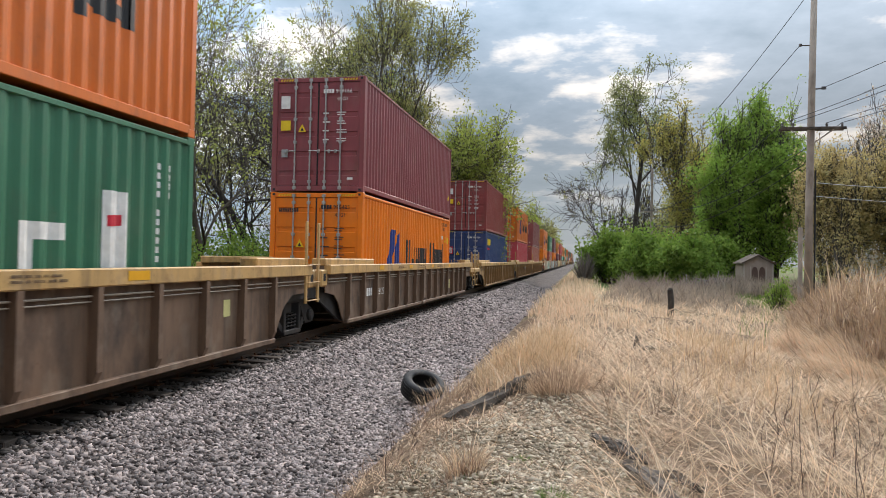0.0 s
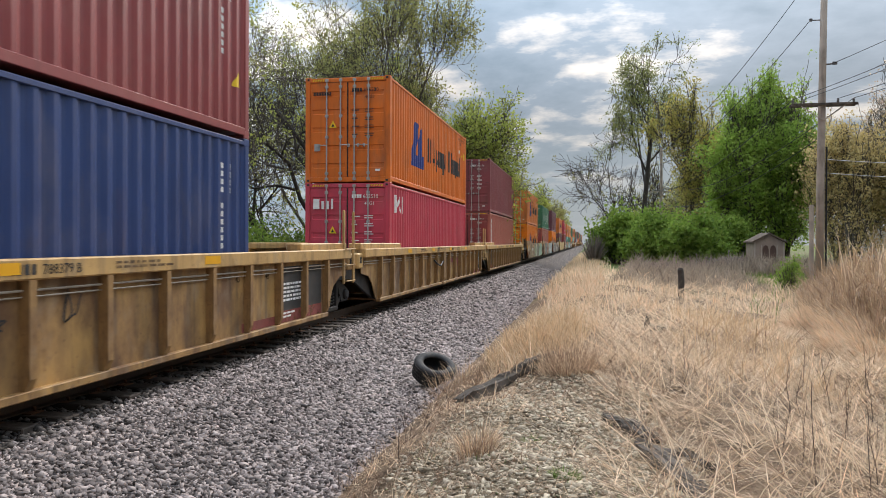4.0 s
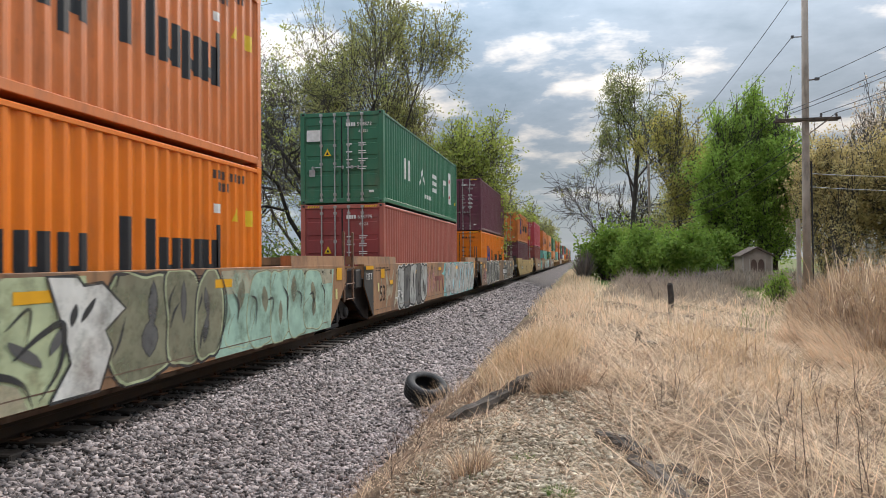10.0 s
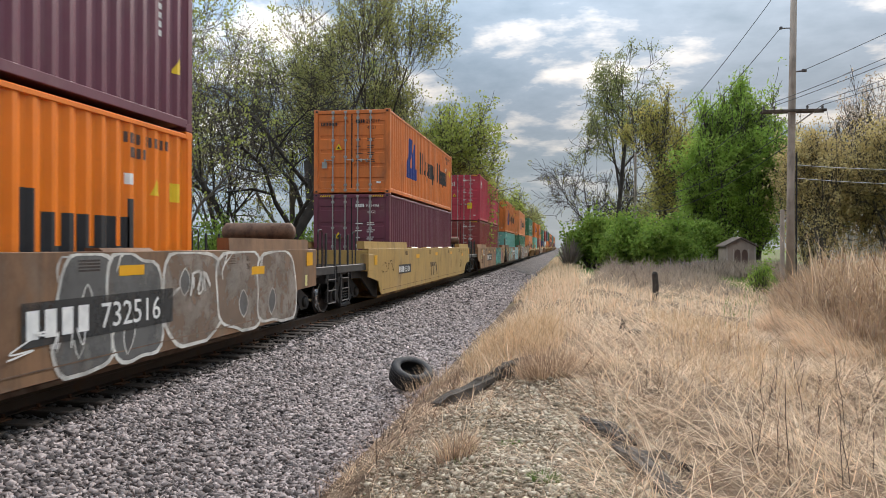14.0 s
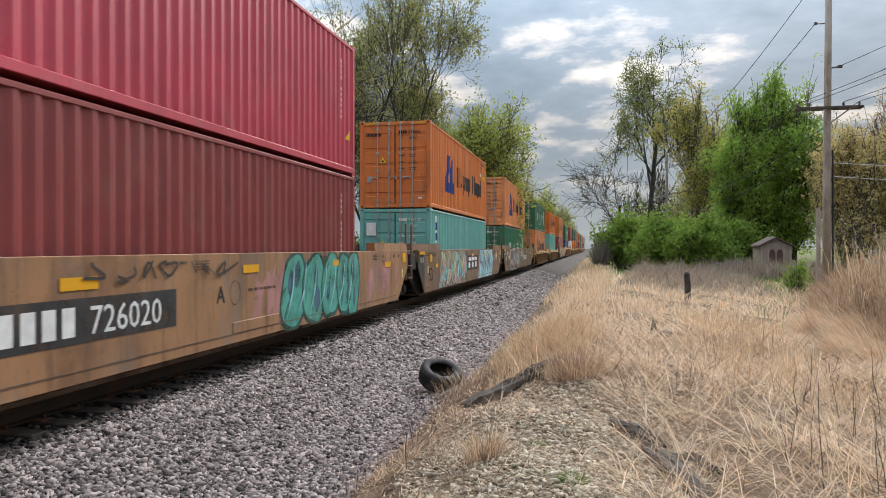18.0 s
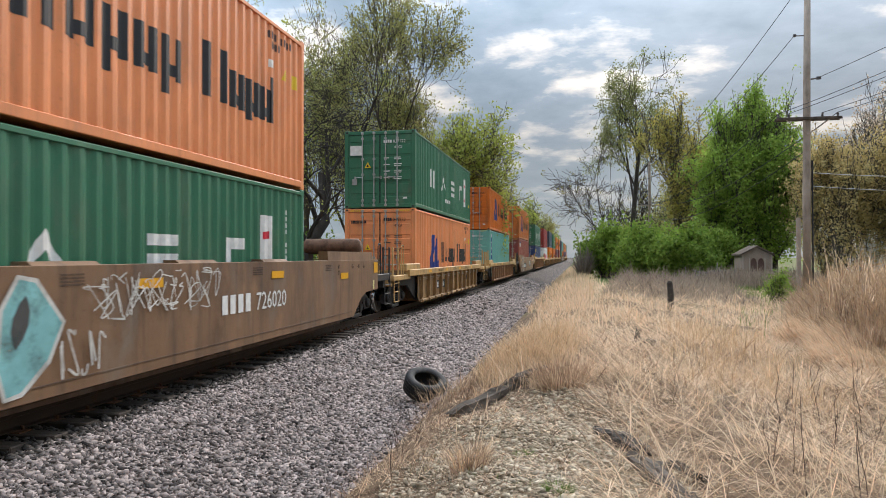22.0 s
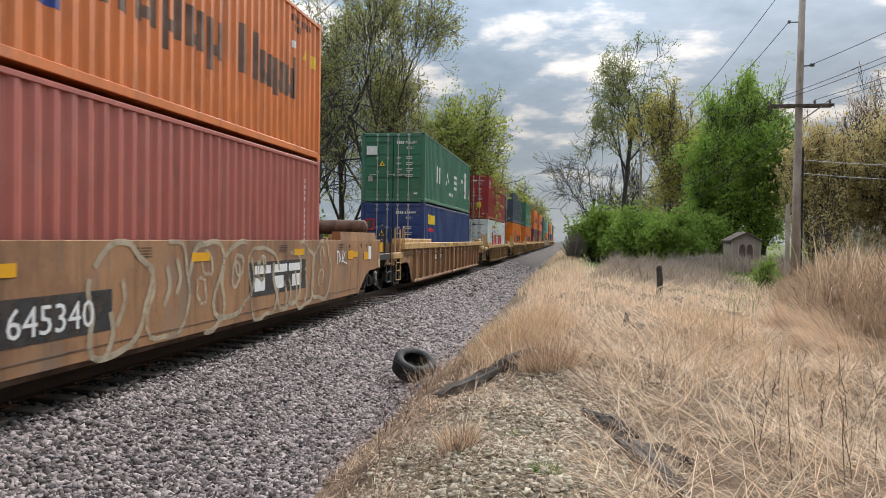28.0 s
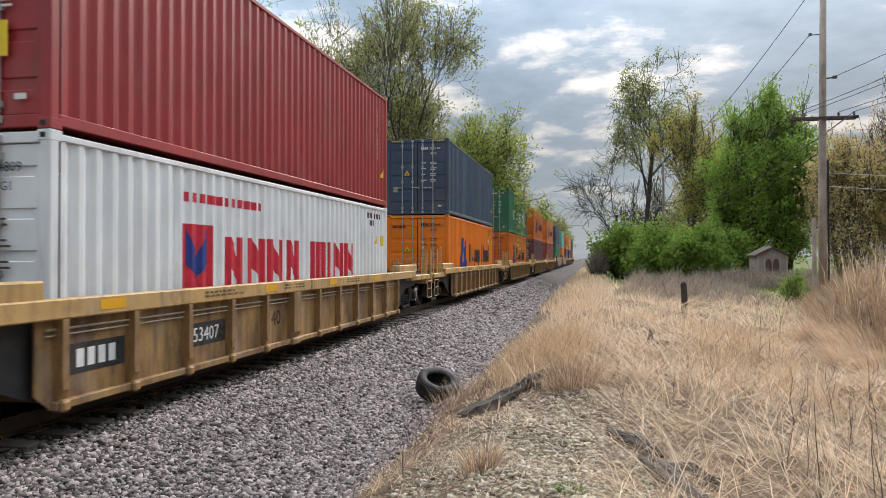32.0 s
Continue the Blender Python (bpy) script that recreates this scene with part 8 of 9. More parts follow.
# ---- grass, straw, reeds ----
def blades_np(rg, x, y, h, lean, width, z=None, curl=0.35, heading=None):
    """Curved blades: five corners and three triangles each. lean is the tilt from upright in radians."""
    n = len(x)
    z = ground_z(x, y) if z is None else z
    a = rg.uniform(0, 2 * np.pi, n) if heading is None else heading
    d = np.stack([np.cos(a), np.sin(a), np.zeros(n)], 1)
    b = rg.uniform(0, 2 * np.pi, n)
    s = np.stack([np.cos(b), np.sin(b), np.zeros(n)], 1)
    p0 = np.stack([x, y, z - 0.01], 1)
    up = np.array([[0, 0, 1.0]])
    l1, l2 = lean, np.minimum(lean + curl * rg.uniform(0.2, 1.6, n), 1.62)
    p1 = p0 + (d * np.sin(l1)[:, None] + up * np.cos(l1)[:, None]) * (h * 0.55)[:, None]
    p2 = p1 + (d * np.sin(l2)[:, None] + up * np.cos(l2)[:, None]) * (h * 0.5)[:, None]
    w = s * width[:, None]
    V = np.stack([p0 - w, p0 + w, p1 + w * 0.8, p1 - w * 0.8, p2], 1).reshape(-1, 3)
    k = np.arange(n)[:, None] * 5
    F = np.concatenate([k + np.array([[0, 1, 2]]), k + np.array([[0, 2, 3]]), k + np.array([[3, 2, 4]])], 0)
    return V, F


def straw_mat(name, c, tint):
    return mat(name, c, rough=0.75, vary=0.15, scale=3.0, island=0.5, tint=tint, translucent=0.3, spec=0.2)


STRAW = straw_mat("bleached_straw", (0.64, 0.44, 0.285), (0.81, 0.64, 0.46))
STRAW_GOLD = straw_mat("golden_straw", (0.53, 0.35, 0.20), (0.70, 0.53, 0.35))
STRAW_BROWN = straw_mat("brown_weeds", (0.22, 0.135, 0.09), (0.42, 0.29, 0.20))
STRAW_GREY = straw_mat("grey_stalks", (0.25, 0.195, 0.155), (0.44, 0.35, 0.27))
REED_TAN = straw_mat("weathered_reed_leaves", (0.36, 0.225, 0.13), (0.54, 0.385, 0.24))
GREEN_GRASS = straw_mat("new_green_grass", (0.11, 0.19, 0.04), (0.20, 0.26, 0.08))


def meadow(name, label, m, rg, x, y, h, lean, wide=0.0035, curl=0.35, heading=None, category="grass", z=None):
    dist = np.hypot(x, y)
    width = np.maximum(wide, 0.00052 * dist) * rg.uniform(0.7, 1.3, len(x))
    V, F = blades_np(rg, x, y, h, lean, width, z=z, curl=curl, heading=heading)
    return thing(name, label, category, kind="stuff", mesh=mesh_np(name, V, F, m))


def clumpy(rg, n, x0, x1, y0, y1, size=0.5, keep=0.5, power=1.0):
    """Points in a box, thinned by a patchy pattern, denser where y is small."""
    x, y = rg.uniform(x0, x1, n), y0 + (y1 - y0) * rg.uniform(0, 1, n) ** power
    p = np.sin(x / size * 2.1 + 1.3 * np.sin(y / size)) * np.sin(y / size * 1.7 + 1.1 * np.sin(x / size * 1.3)) * 0.5 + 0.5
    k = rg.uniform(0, 1, n) < keep + (1 - keep) * p ** 2
    return x[k], y[k]


rg = np.random.default_rng(21)
N = rg.normal
# trampled straw lying over the middle of the bank
x, y = clumpy(rg, 14000, 0.15, 5.0, 2.6, 14.0, 0.5, 0.15, 1.4)
meadow("lying_straw", "brown straw matted under the bleached straw", STRAW_BROWN, rg, x, y, rg.uniform(0.2, 0.6, len(x)), np.clip(N(1.2, 0.25, len(x)), 0.5, 1.55), 0.0032, 0.15, z=ground_z(x, y) + np.abs(N(0.02, 0.02, len(x))))
x, y = clumpy(rg, 8000, 0.3, 5.0, 2.8, 11.0, 0.4, 0.05, 1.3)
meadow("leaning_straw", "broken straw stems leaning every way", STRAW, rg, x, y, rg.uniform(0.25, 0.6, len(x)), np.clip(N(0.85, 0.35, len(x)), 0.1, 1.5), 0.0032, 0.3)
x, y = clumpy(rg, 30000, 0.15, 6.0, 2.6, 16.0, 0.6, 0.12, 1.5)
meadow("lying_straw", "flattened bleached straw strewn over the bank", STRAW, rg, x, y, rg.uniform(0.25, 0.75, len(x)), np.clip(N(1.28, 0.2, len(x)), 0.6, 1.55), 0.0034, 0.2, N(2.6, 1.4, len(x)), z=ground_z(x, y) + np.abs(N(0.03, 0.04, len(x))))
x, y = clumpy(rg, 18000, -1.0, 9.0, 9.0, 40.0, 0.9, 0.4, 1.4)
meadow("lying_straw", "flattened bleached straw strewn over the bank", STRAW, rg, x, y, rg.uniform(0.3, 0.8, len(x)), np.clip(N(1.25, 0.2, len(x)), 0.7, 1.55), 0.004, 0.15, z=ground_z(x, y) + np.abs(N(0.03, 0.03, len(x))))
x, y = clumpy(rg, 7000, -1.4, 6.0, -4.0, 2.8, 0.6, 0.3, 1.0)
meadow("lying_straw", "flattened bleached straw strewn over the bank", STRAW, rg, x, y, rg.uniform(0.15, 0.5, len(x)), np.clip(N(1.35, 0.15, len(x)), 0.9, 1.55), 0.004, 0.12, z=ground_z(x, y) + np.abs(N(0.02, 0.02, len(x))))
# standing grass: the golden strip, the bank's crest, the far field
x, y = clumpy(rg, 9000, 0.8, 4.2, 8.5, 17.0, 0.30, 0.0, 1.2)
k = np.abs(x - (1.9 + 0.10 * (y - 8))) < 0.75 + 0.3 * np.sin(y * 1.7)
x, y = x[k], y[k]
meadow("standing_grass", "tall dry golden grass standing on the bank", STRAW_GOLD, rg, x, y, rg.uniform(0.18, 0.5, len(x)), np.abs(N(0.28, 0.22, len(x))), 0.0028)
x, y = clumpy(rg, 8000, -1.35, 0.2, 8.9, 26.0, 0.34, 0.0, 1.3)
meadow("standing_grass", "tall dry straw-coloured grass along the bank's crest", STRAW, rg, x, y, rg.uniform(0.12, 0.42, len(x)), np.abs(N(0.5, 0.35, len(x))), 0.0028)
x, y = clumpy(rg, 6000, -1.5, -0.05, 9.6, 12.6, 0.3, 0.2, 1.0)
k = ((x + 0.75) / 0.75) ** 2 + ((y - 11.0) / 1.5) ** 2 < 1
x, y = x[k], y[k]
meadow("standing_grass", "dense tuft of tan grass on the bank", STRAW_GOLD, rg, x, y, rg.uniform(0.2, 0.5, len(x)), np.abs(N(0.45, 0.3, len(x))), 0.003)
x, y = clumpy(rg, 20000, -1.2, 12.0, 16.0, 75.0, 0.9, 0.08, 1.5)
k = (y < 30 + 4 * np.sin(x * 1.3)) | (x < 1.2)
x, y = x[k], y[k]
meadow("standing_grass", "dry straw-coloured grass over the far field", STRAW, rg, x, y, rg.uniform(0.18, 0.5, len(x)), np.abs(N(0.4, 0.3, len(x))), 0.004)
x, y = clumpy(rg, 6000, -1.9, 0.5, 26.0, 130.0, 1.5, 0.2, 1.6)
meadow("standing_grass", "dry grass along the edge of the ballast", STRAW, rg, x, y, rg.uniform(0.3, 0.6, len(x)), np.abs(N(0.3, 0.25, len(x))), 0.004)
# thin weeds between the ballast and the hump, and over the hump
x, y = clumpy(rg, 4200, -2.2, -0.9, 3.4, 13.0, 0.35, 0.04, 1.3)
meadow("dead_weeds", "brown dead weeds and litter at the foot of the ballast", STRAW_BROWN, rg, x, y, rg.uniform(0.05, 0.20, len(x)), np.abs(N(0.9, 0.45, len(x))), 0.0024)
x, y = clumpy(rg, 2800, -2.1, -0.6, 3.4, 13.0, 0.4, 0.04, 1.3)
meadow("dead_weeds", "pale straw caught at the foot of the ballast", STRAW, rg, x, y, rg.uniform(0.08, 0.3, len(x)), np.clip(N(1.15, 0.35, len(x)), 0.2, 1.5), 0.0022, heading=N(0.6, 0.7, len(x)))
x, y = clumpy(rg, 8000, -2.2, 0.8, 3.2, 10.5, 0.3, 0.12, 1.2)
meadow("dead_weeds", "thin straw scattered over bare gravel", STRAW_BROWN, rg, x, y, rg.uniform(0.08, 0.32, len(x)), np.clip(N(1.25, 0.3, len(x)), 0.2, 1.55), 0.002, z=ground_z(x, y) + 0.012)
x, y = clumpy(rg, 11000, -2.1, 0.9, 3.0, 10.0, 0.5, 0.12, 1.0)
meadow("dead_weeds", "short pale straw litter over bare gravel", STRAW, rg, x, y, rg.uniform(0.05, 0.22, len(x)), np.clip(N(1.35, 0.2, len(x)), 0.4, 1.55), 0.0018, z=ground_z(x, y) + 0.015)
x, y = clumpy(rg, 900, -1.6, 0.4, 3.2, 6.5, 0.22, 0.02, 1.0)
meadow("new_grass", "small sprigs of new green grass among gravel", GREEN_GRASS, rg, x, y, rg.uniform(0.02, 0.07, len(x)), np.abs(N(0.5, 0.3, len(x))), 0.0025)


def tussock(x, y, r, h, n, m, label, lean=0.35, seed=0):
    g = np.random.default_rng(seed)
    a, q = g.uniform(0, 2 * np.pi, n), np.sqrt(g.uniform(0, 1, n)) * r
    px, py = x + np.cos(a) * q, y + np.sin(a) * q
    V, F = blades_np(g, px, py, h * g.uniform(0.5, 1.1, n), np.abs(g.normal(lean, 0.22, n)), 0.0024 * g.uniform(0.7, 1.4, n), heading=a + g.normal(0, 0.5, n))
    return thing("grass_tussock", label, "grass", kind="stuff", mesh=mesh_np("grass_tussock", V, F, m))


tussock(-0.82, 5.45, 0.13, 0.28, 150, STRAW_BROWN, "small dead tussock on the gravel hump", 0.45, 1)
tussock(-0.82, 5.45, 0.14, 0.30, 130, STRAW, "small dead tussock on the gravel hump", 0.42, 2)
tussock(-0.22, 8.75, 0.28, 0.46, 520, STRAW_BROWN, "dry tussock at the end of the old timber", 0.45, 3)
tussock(-0.25, 8.75, 0.30, 0.42, 420, STRAW, "dry tussock at the end of the old timber", 0.6, 4)
tussock(-1.95, 11.2, 0.5, 0.42, 170, STRAW, "thin dry grass leaning over the tyre", 0.5, 5)
tussock(-1.85, 10.2, 0.45, 0.34, 150, STRAW_BROWN, "thin dry weeds beside the tyre", 0.5, 6)
tussock(-1.75, 6.6, 0.32, 0.2, 90, STRAW, "low dry tuft at the foot of the ballast", 0.6, 7)
tussock(-1.30, 4.7, 0.35, 0.18, 80, STRAW, "low dry tuft at the foot of the ballast", 0.7, 8)

# reeds: the tall mass on the lane's far side
def reed_edge(y):
    return np.maximum(4.15 + 0.10 * (y - 10.8), 0.272 * y) + 0.22 * np.sin(y * 1.9) + 0.15 * np.sin(y * 4.3)


g = np.random.default_rng(31)
n = 30000
ry = 10.8 + 17 * g.uniform(0, 1, n) ** 1.4
edge = reed_edge(ry)
rx = edge + 4.8 * g.uniform(0, 1, n) ** 1.25
deep = np.clip((rx - edge) / 1.3, 0, 1)
top = (0.55 + 1.15 * deep ** 0.7) * np.clip((ry - 8.8) / 4.0, 0.5, 1.1)
sel = g.uniform(0, 1, n) < 0.42
for k, m, label in ((sel, REED_TAN, "tall tangled golden reeds beside the lane"), (~sel, STRAW_GREY, "grey matted dead stalks in the reed bed")):
    hh = top[k] * g.uniform(0.45, 1.1, k.sum()) * (1.0 if m is REED_TAN else 0.78)
    meadow("reeds", label, m, g, rx[k], ry[k], hh, np.abs(g.normal(0.32 if m is REED_TAN else 0.6, 0.28, k.sum())), 0.0046, 1.1, category="reeds")
n = 260
ry = g.uniform(13, 26, n)
rx = reed_edge(ry) + g.uniform(0.6, 4.8, n)
meadow("reed_stem", "pale reed stems standing above the mass", STRAW, g, rx, ry, g.uniform(1.7, 2.5, n), np.abs(g.normal(0.1, 0.08, n)), 0.006, 0.25, category="reeds")
# matted grey grass drooping at the reed bed's foot, green blades beside it
n = 3600
ry = g.uniform(11.5, 17, n)
rx = reed_edge(ry) + g.uniform(-0.25, 0.6, n)
meadow("reeds", "drooping grey-tan grass at the reed bed's foot", STRAW, g, rx, ry, g.uniform(0.5, 1.0, n), np.abs(g.normal(0.7, 0.25, n)), 0.004, 0.9, heading=g.normal(3.3, 0.5, n), category="reeds")
x, y = clumpy(g, 4200, 3.4, 9.5, 15.0, 44.0, 0.9, 0.02, 1.0)
k = np.abs(x - (0.235 * y + 0.2)) < 0.9
meadow("new_grass", "fresh green grass along the lane", GREEN_GRASS, g, x[k], y[k], g.uniform(0.12, 0.34, k.sum()), np.abs(g.normal(0.3, 0.25, k.sum())), 0.004)
x, y = clumpy(g, 5200, 6.5, 12.5, 34.0, 52.0, 1.2, 0.25, 1.0)
meadow("new_grass", "fresh green grass before the shed", GREEN_GRASS, g, x, y, g.uniform(0.15, 0.4, len(x)), np.abs(g.normal(0.3, 0.25, len(x))), 0.005)
# grey dead brush in the middle distance
n = 9000
y = g.uniform(28, 49, n)
x = 1.0 + g.uniform(0, 1, n) * 5.8 + 0.09 * (y - 30)
meadow("dead_brush", "grey-brown leafless brush across the field", STRAW_GREY, g, x, y, g.uniform(0.3, 1.0, n) * (0.45 + 0.55 * np.sin(x * 1.7 + np.sin(y)) ** 2) * (0.7 + 0.045 * (y - 28)), np.abs(g.normal(0.5, 0.3, n)), 0.007, category="brush")


# brush before the shed, and a green weed on the hump
n = 4200
x, y = g.uniform(7.6, 14.0, n), g.uniform(43.5, 50.5, n)
meadow("dead_brush", "grey-brown leafless brush before the shed", STRAW_GREY, g, x, y, g.uniform(0.6, 1.45, n), np.abs(g.normal(0.45, 0.3, n)), 0.007, category="brush")
tussock(-0.14, 4.6, 0.09, 0.08, 220, GREEN_GRASS, "small bright green weed on the gravel hump", 0.8, 9)
tussock(-0.45, 5.9, 0.07, 0.06, 120, GREEN_GRASS, "small bright green weed on the gravel hump", 0.8, 10)

# tangled stems through the whole depth of the reed bed
for m, n, label in ((REED_TAN, 15000, "tangled tan reed leaves"), (STRAW, 3000, "bleached curling reed leaves"), (STRAW_BROWN, 9000, "brown broken reed stems")):
    ry = 13.2 + 13 * g.uniform(0, 1, n) ** 1.3
    e = reed_edge(ry) + 0.1
    rx = e + 4.4 * g.uniform(0, 1, n) ** 1.2
    top = (0.35 + 1.2 * np.clip((rx - e) / 1.1, 0, 1)) * (0.8 + 0.25 * np.sin(rx * 2.1 + ry) + 0.15 * np.sin(ry * 3.1))
    meadow("reeds", label, m, g, rx, ry, g.uniform(0.25, 0.7, n), np.abs(g.normal(0.7, 0.5, n)), 0.0048, 1.6, category="reeds", z=ground_z(rx, ry) + g.uniform(0, 0.92, n) * top)
# brown matted brush that stands in the reed bed
n = 12000
ry = 12.5 + 14 * g.uniform(0, 1, n) ** 1.3
rx = reed_edge(ry) + 0.35 + 3.6 * g.uniform(0, 1, n) ** 1.2
lump = 0.55 + 0.45 * np.sin(rx * 2.3 + np.sin(ry * 1.1)) * np.sin(ry * 1.9)
meadow("dead_brush", "matted brown brush standing in the reed bed", STRAW_BROWN, g, rx, ry, (0.4 + 1.35 * lump) * g.uniform(0.5, 1.1, n), np.abs(g.normal(0.55, 0.35, n)), 0.0035, 1.3, category="brush")


# dark dead stalks that stand in the front of the grass
M_STALK = mat("dark_dead_stalk", (0.085, 0.055, 0.042), rough=0.85, vary=0.25, scale=5)


def stalk(x, y, h, seed):
    r = random.Random(seed)
    b = Build()
    z = float(ground_z(x, y))
    lx, ly = r.gauss(0.0, 0.16), r.gauss(0, 0.12)
    pts = [(x + lx * f * h + r.gauss(0, 0.008), y + ly * f * h, z - 0.02 + f * h) for f in (0, 0.3, 0.6, 0.85, 1.0)]
    b.tube(pts, (0.0034, 0.003, 0.0026, 0.002, 0.001), 5)
    for k in range(r.randint(1, 3)):
        i = r.randint(1, 3)
        p = Vector(pts[i])
        b.tube([p, p + Vector((r.gauss(0, 0.07), r.gauss(0, 0.05), 0.10)), p + Vector((r.gauss(0, 0.12), r.gauss(0, 0.08), 0.24))], (0.002, 0.0016, 0.0008), 4)
    return thing("dead_stalk", "dark thin dead weed stalk standing in the grass", "stalk", "dead stalks in the grass", at=None, mesh=b.mesh("dead_stalk", M_STALK))


rs = random.Random(8)
for k in range(24):
    yy = rs.uniform(4.6, 9.0)
    stalk(yy * rs.uniform(0.25, 0.42) - 0.05, yy, rs.uniform(0.3, 0.75), k)
for k in range(5):
    yy = rs.uniform(6.5, 10)
    stalk(yy * rs.uniform(0.10, 0.22), yy, rs.uniform(0.25, 0.45), 100 + k)
for k in range(10):
    yy = rs.uniform(6.0, 9.5)
    stalk(rs.uniform(-2.2, -1.6), yy, rs.uniform(0.2, 0.4), 200 + k)


# ---- ballast and gravel ----
def stones_np(rg, x, y, z, r, flat=0.7):
    """Broken stones: a jittered angular block for each point."""
    box = np.array([(x_, y_, z_) for z_ in (-1, 1) for y_ in (-1, 1) for x_ in (-1, 1)]) * 0.62
    fac = np.array([(0, 2, 3), (0, 3, 1), (4, 5, 7), (4, 7, 6), (0, 1, 5), (0, 5, 4), (2, 6, 7), (2, 7, 3), (0, 4, 6), (0, 6, 2), (1, 3, 7), (1, 7, 5)])
    n = len(x)
    V = (box[None] + rg.uniform(-0.42, 0.42, (n, 8, 3))) * rg.uniform(0.42, 1.6, (n, 1, 3))
    q = rg.normal(size=(n, 4))
    q /= np.linalg.norm(q, axis=1, keepdims=True)
    a, b, c, d = q.T
    M = np.stack([1 - 2 * (c * c + d * d), 2 * (b * c - a * d), 2 * (b * d + a * c), 2 * (b * c + a * d), 1 - 2 * (b * b + d * d), 2 * (c * d - a * b), 2 * (b * d - a * c), 2 * (c * d + a * b), 1 - 2 * (b * b + c * c)], -1).reshape(n, 3, 3)
    V = np.einsum("nij,nkj->nki", M, V) * np.array([1, 1, flat])
    V = V * r[:, None, None] + np.stack([x, y, z], 1)[:, None]
    F = (np.arange(n)[:, None, None] * 8 + fac[None]).reshape(-1, 3)
    return V.reshape(-1, 3), F


M_STONE = mat("grey_pink_ballast", (0.048, 0.039, 0.037), rough=0.75, vary=0.35, scale=9, island=0.9, tint=(0.44, 0.365, 0.34), bump=0.35, bump_scale=30, spec=0.3)
M_PEBBLE = mat("pale_gravel", (0.20, 0.155, 0.105), rough=0.9, vary=0.2, scale=12, island=0.6, tint=(0.58, 0.50, 0.38), bump=0.3, bump_scale=40, spec=0.25)
# oil-stained, and darkened further for the shade below the cars
M_OILY_SHADED = mat("oily_shaded_ballast", (0.035, 0.03, 0.028), rough=0.75, vary=0.3, scale=9, island=0.6, tint=(0.10, 0.085, 0.075), spec=0.3)
g = np.random.default_rng(44)


def bed(n, x0, x1, y0, y1, r0, r1, lift=0.3, power=1.0):
    x, y = g.uniform(x0, x1, n), y0 + (y1 - y0) * g.uniform(0, 1, n) ** power
    r = g.uniform(r0, r1, n)
    return x, y, ground_z(x, y) + r * lift * g.uniform(-0.6, 1.2, n), r


back = bed(9000, -5.22, -2.2, -4.0, 2.6, 0.02, 0.045)
near = bed(40000, -5.22, -2.15, 2.6, 12.0, 0.013, 0.038)
mid = bed(25000, -5.22, -2.1, 12.0, 27.0, 0.024, 0.05, power=1.2)
far = bed(10000, -5.0, -2.1, 27.0, 62.0, 0.045, 0.07, power=1.3)
cols = [np.concatenate(c) for c in zip(back, near, mid, far)]
V, F = stones_np(g, *cols)
thing("ballast", "grey and pinkish crushed-stone ballast beside the track", "ballast", kind="stuff", mesh=mesh_np("ballast", V, F, M_STONE))
x, y, z, r = bed(12000, -7.0, -5.0, 1.0, 40.0, 0.025, 0.045, power=1.3)
V, F = stones_np(g, x, y, z + 0.022, r * 0.95)
thing("ballast", "oily ballast between the ties, coloured darker for the shade under the train", "ballast", kind="stuff", mesh=mesh_np("ballast", V, F, M_OILY_SHADED))
x, y, z, r = bed(19000, -1.7, 0.75, 3.0, 8.9, 0.007, 0.028, 0.25)
k = ((x + 0.4) / 1.25) ** 2 + ((y - 5.7) / 3.0) ** 2 < g.uniform(0.5, 1.25, len(x))
r = 0.005 + 0.024 * g.uniform(0, 1, len(r)) ** 2.4
V, F = stones_np(g, x[k], y[k], z[k], r[k], 0.6)
thing("gravel", "pale pebbles on a worn patch of soil", "gravel", kind="stuff", mesh=mesh_np("gravel", V, F, M_PEBBLE))


# ---- things on the bank ----
M_RUBBER = mat("weathered_tyre_rubber", (0.022, 0.022, 0.023), rough=0.75, vary=0.3, scale=8, dirt=(0.11, 0.10, 0.09), dirt_amount=0.35, dirt_scale=5, bump=0.25, bump_scale=40)
tyre = thing("discarded_tyre", "old black car tyre lying in weeds at the ballast's foot", "tyre", at=pose(-2.52, 11.75, -0.50, 25, 0, 40))
TW = 1.25
prof = [(-0.10, 0.20), (-0.118, 0.235), (-0.122, 0.29), (-0.11, 0.325), (-0.085, 0.342), (0.085, 0.342), (0.11, 0.325), (0.122, 0.29), (0.118, 0.235), (0.10, 0.20), (0.085, 0.205), (0.095, 0.26), (0.08, 0.315), (-0.08, 0.315), (-0.095, 0.26), (-0.085, 0.205), (-0.10, 0.20)]
carcass = Build()
vs, fs = [], []
for s_, r_ in prof:
    for k in range(40):
        a = 2 * math.pi * k / 40
        vs.append((r_ * math.cos(a), r_ * math.sin(a), s_ * TW))
for i in range(len(prof) - 1):
    for k in range(40):
        fs.append((i * 40 + k, i * 40 + (k + 1) % 40, (i + 1) * 40 + (k + 1) % 40, (i + 1) * 40 + k))
carcass.add(vs, fs)
part("carcass", carcass, M_RUBBER, tyre, smooth=True)
blocks = Build()
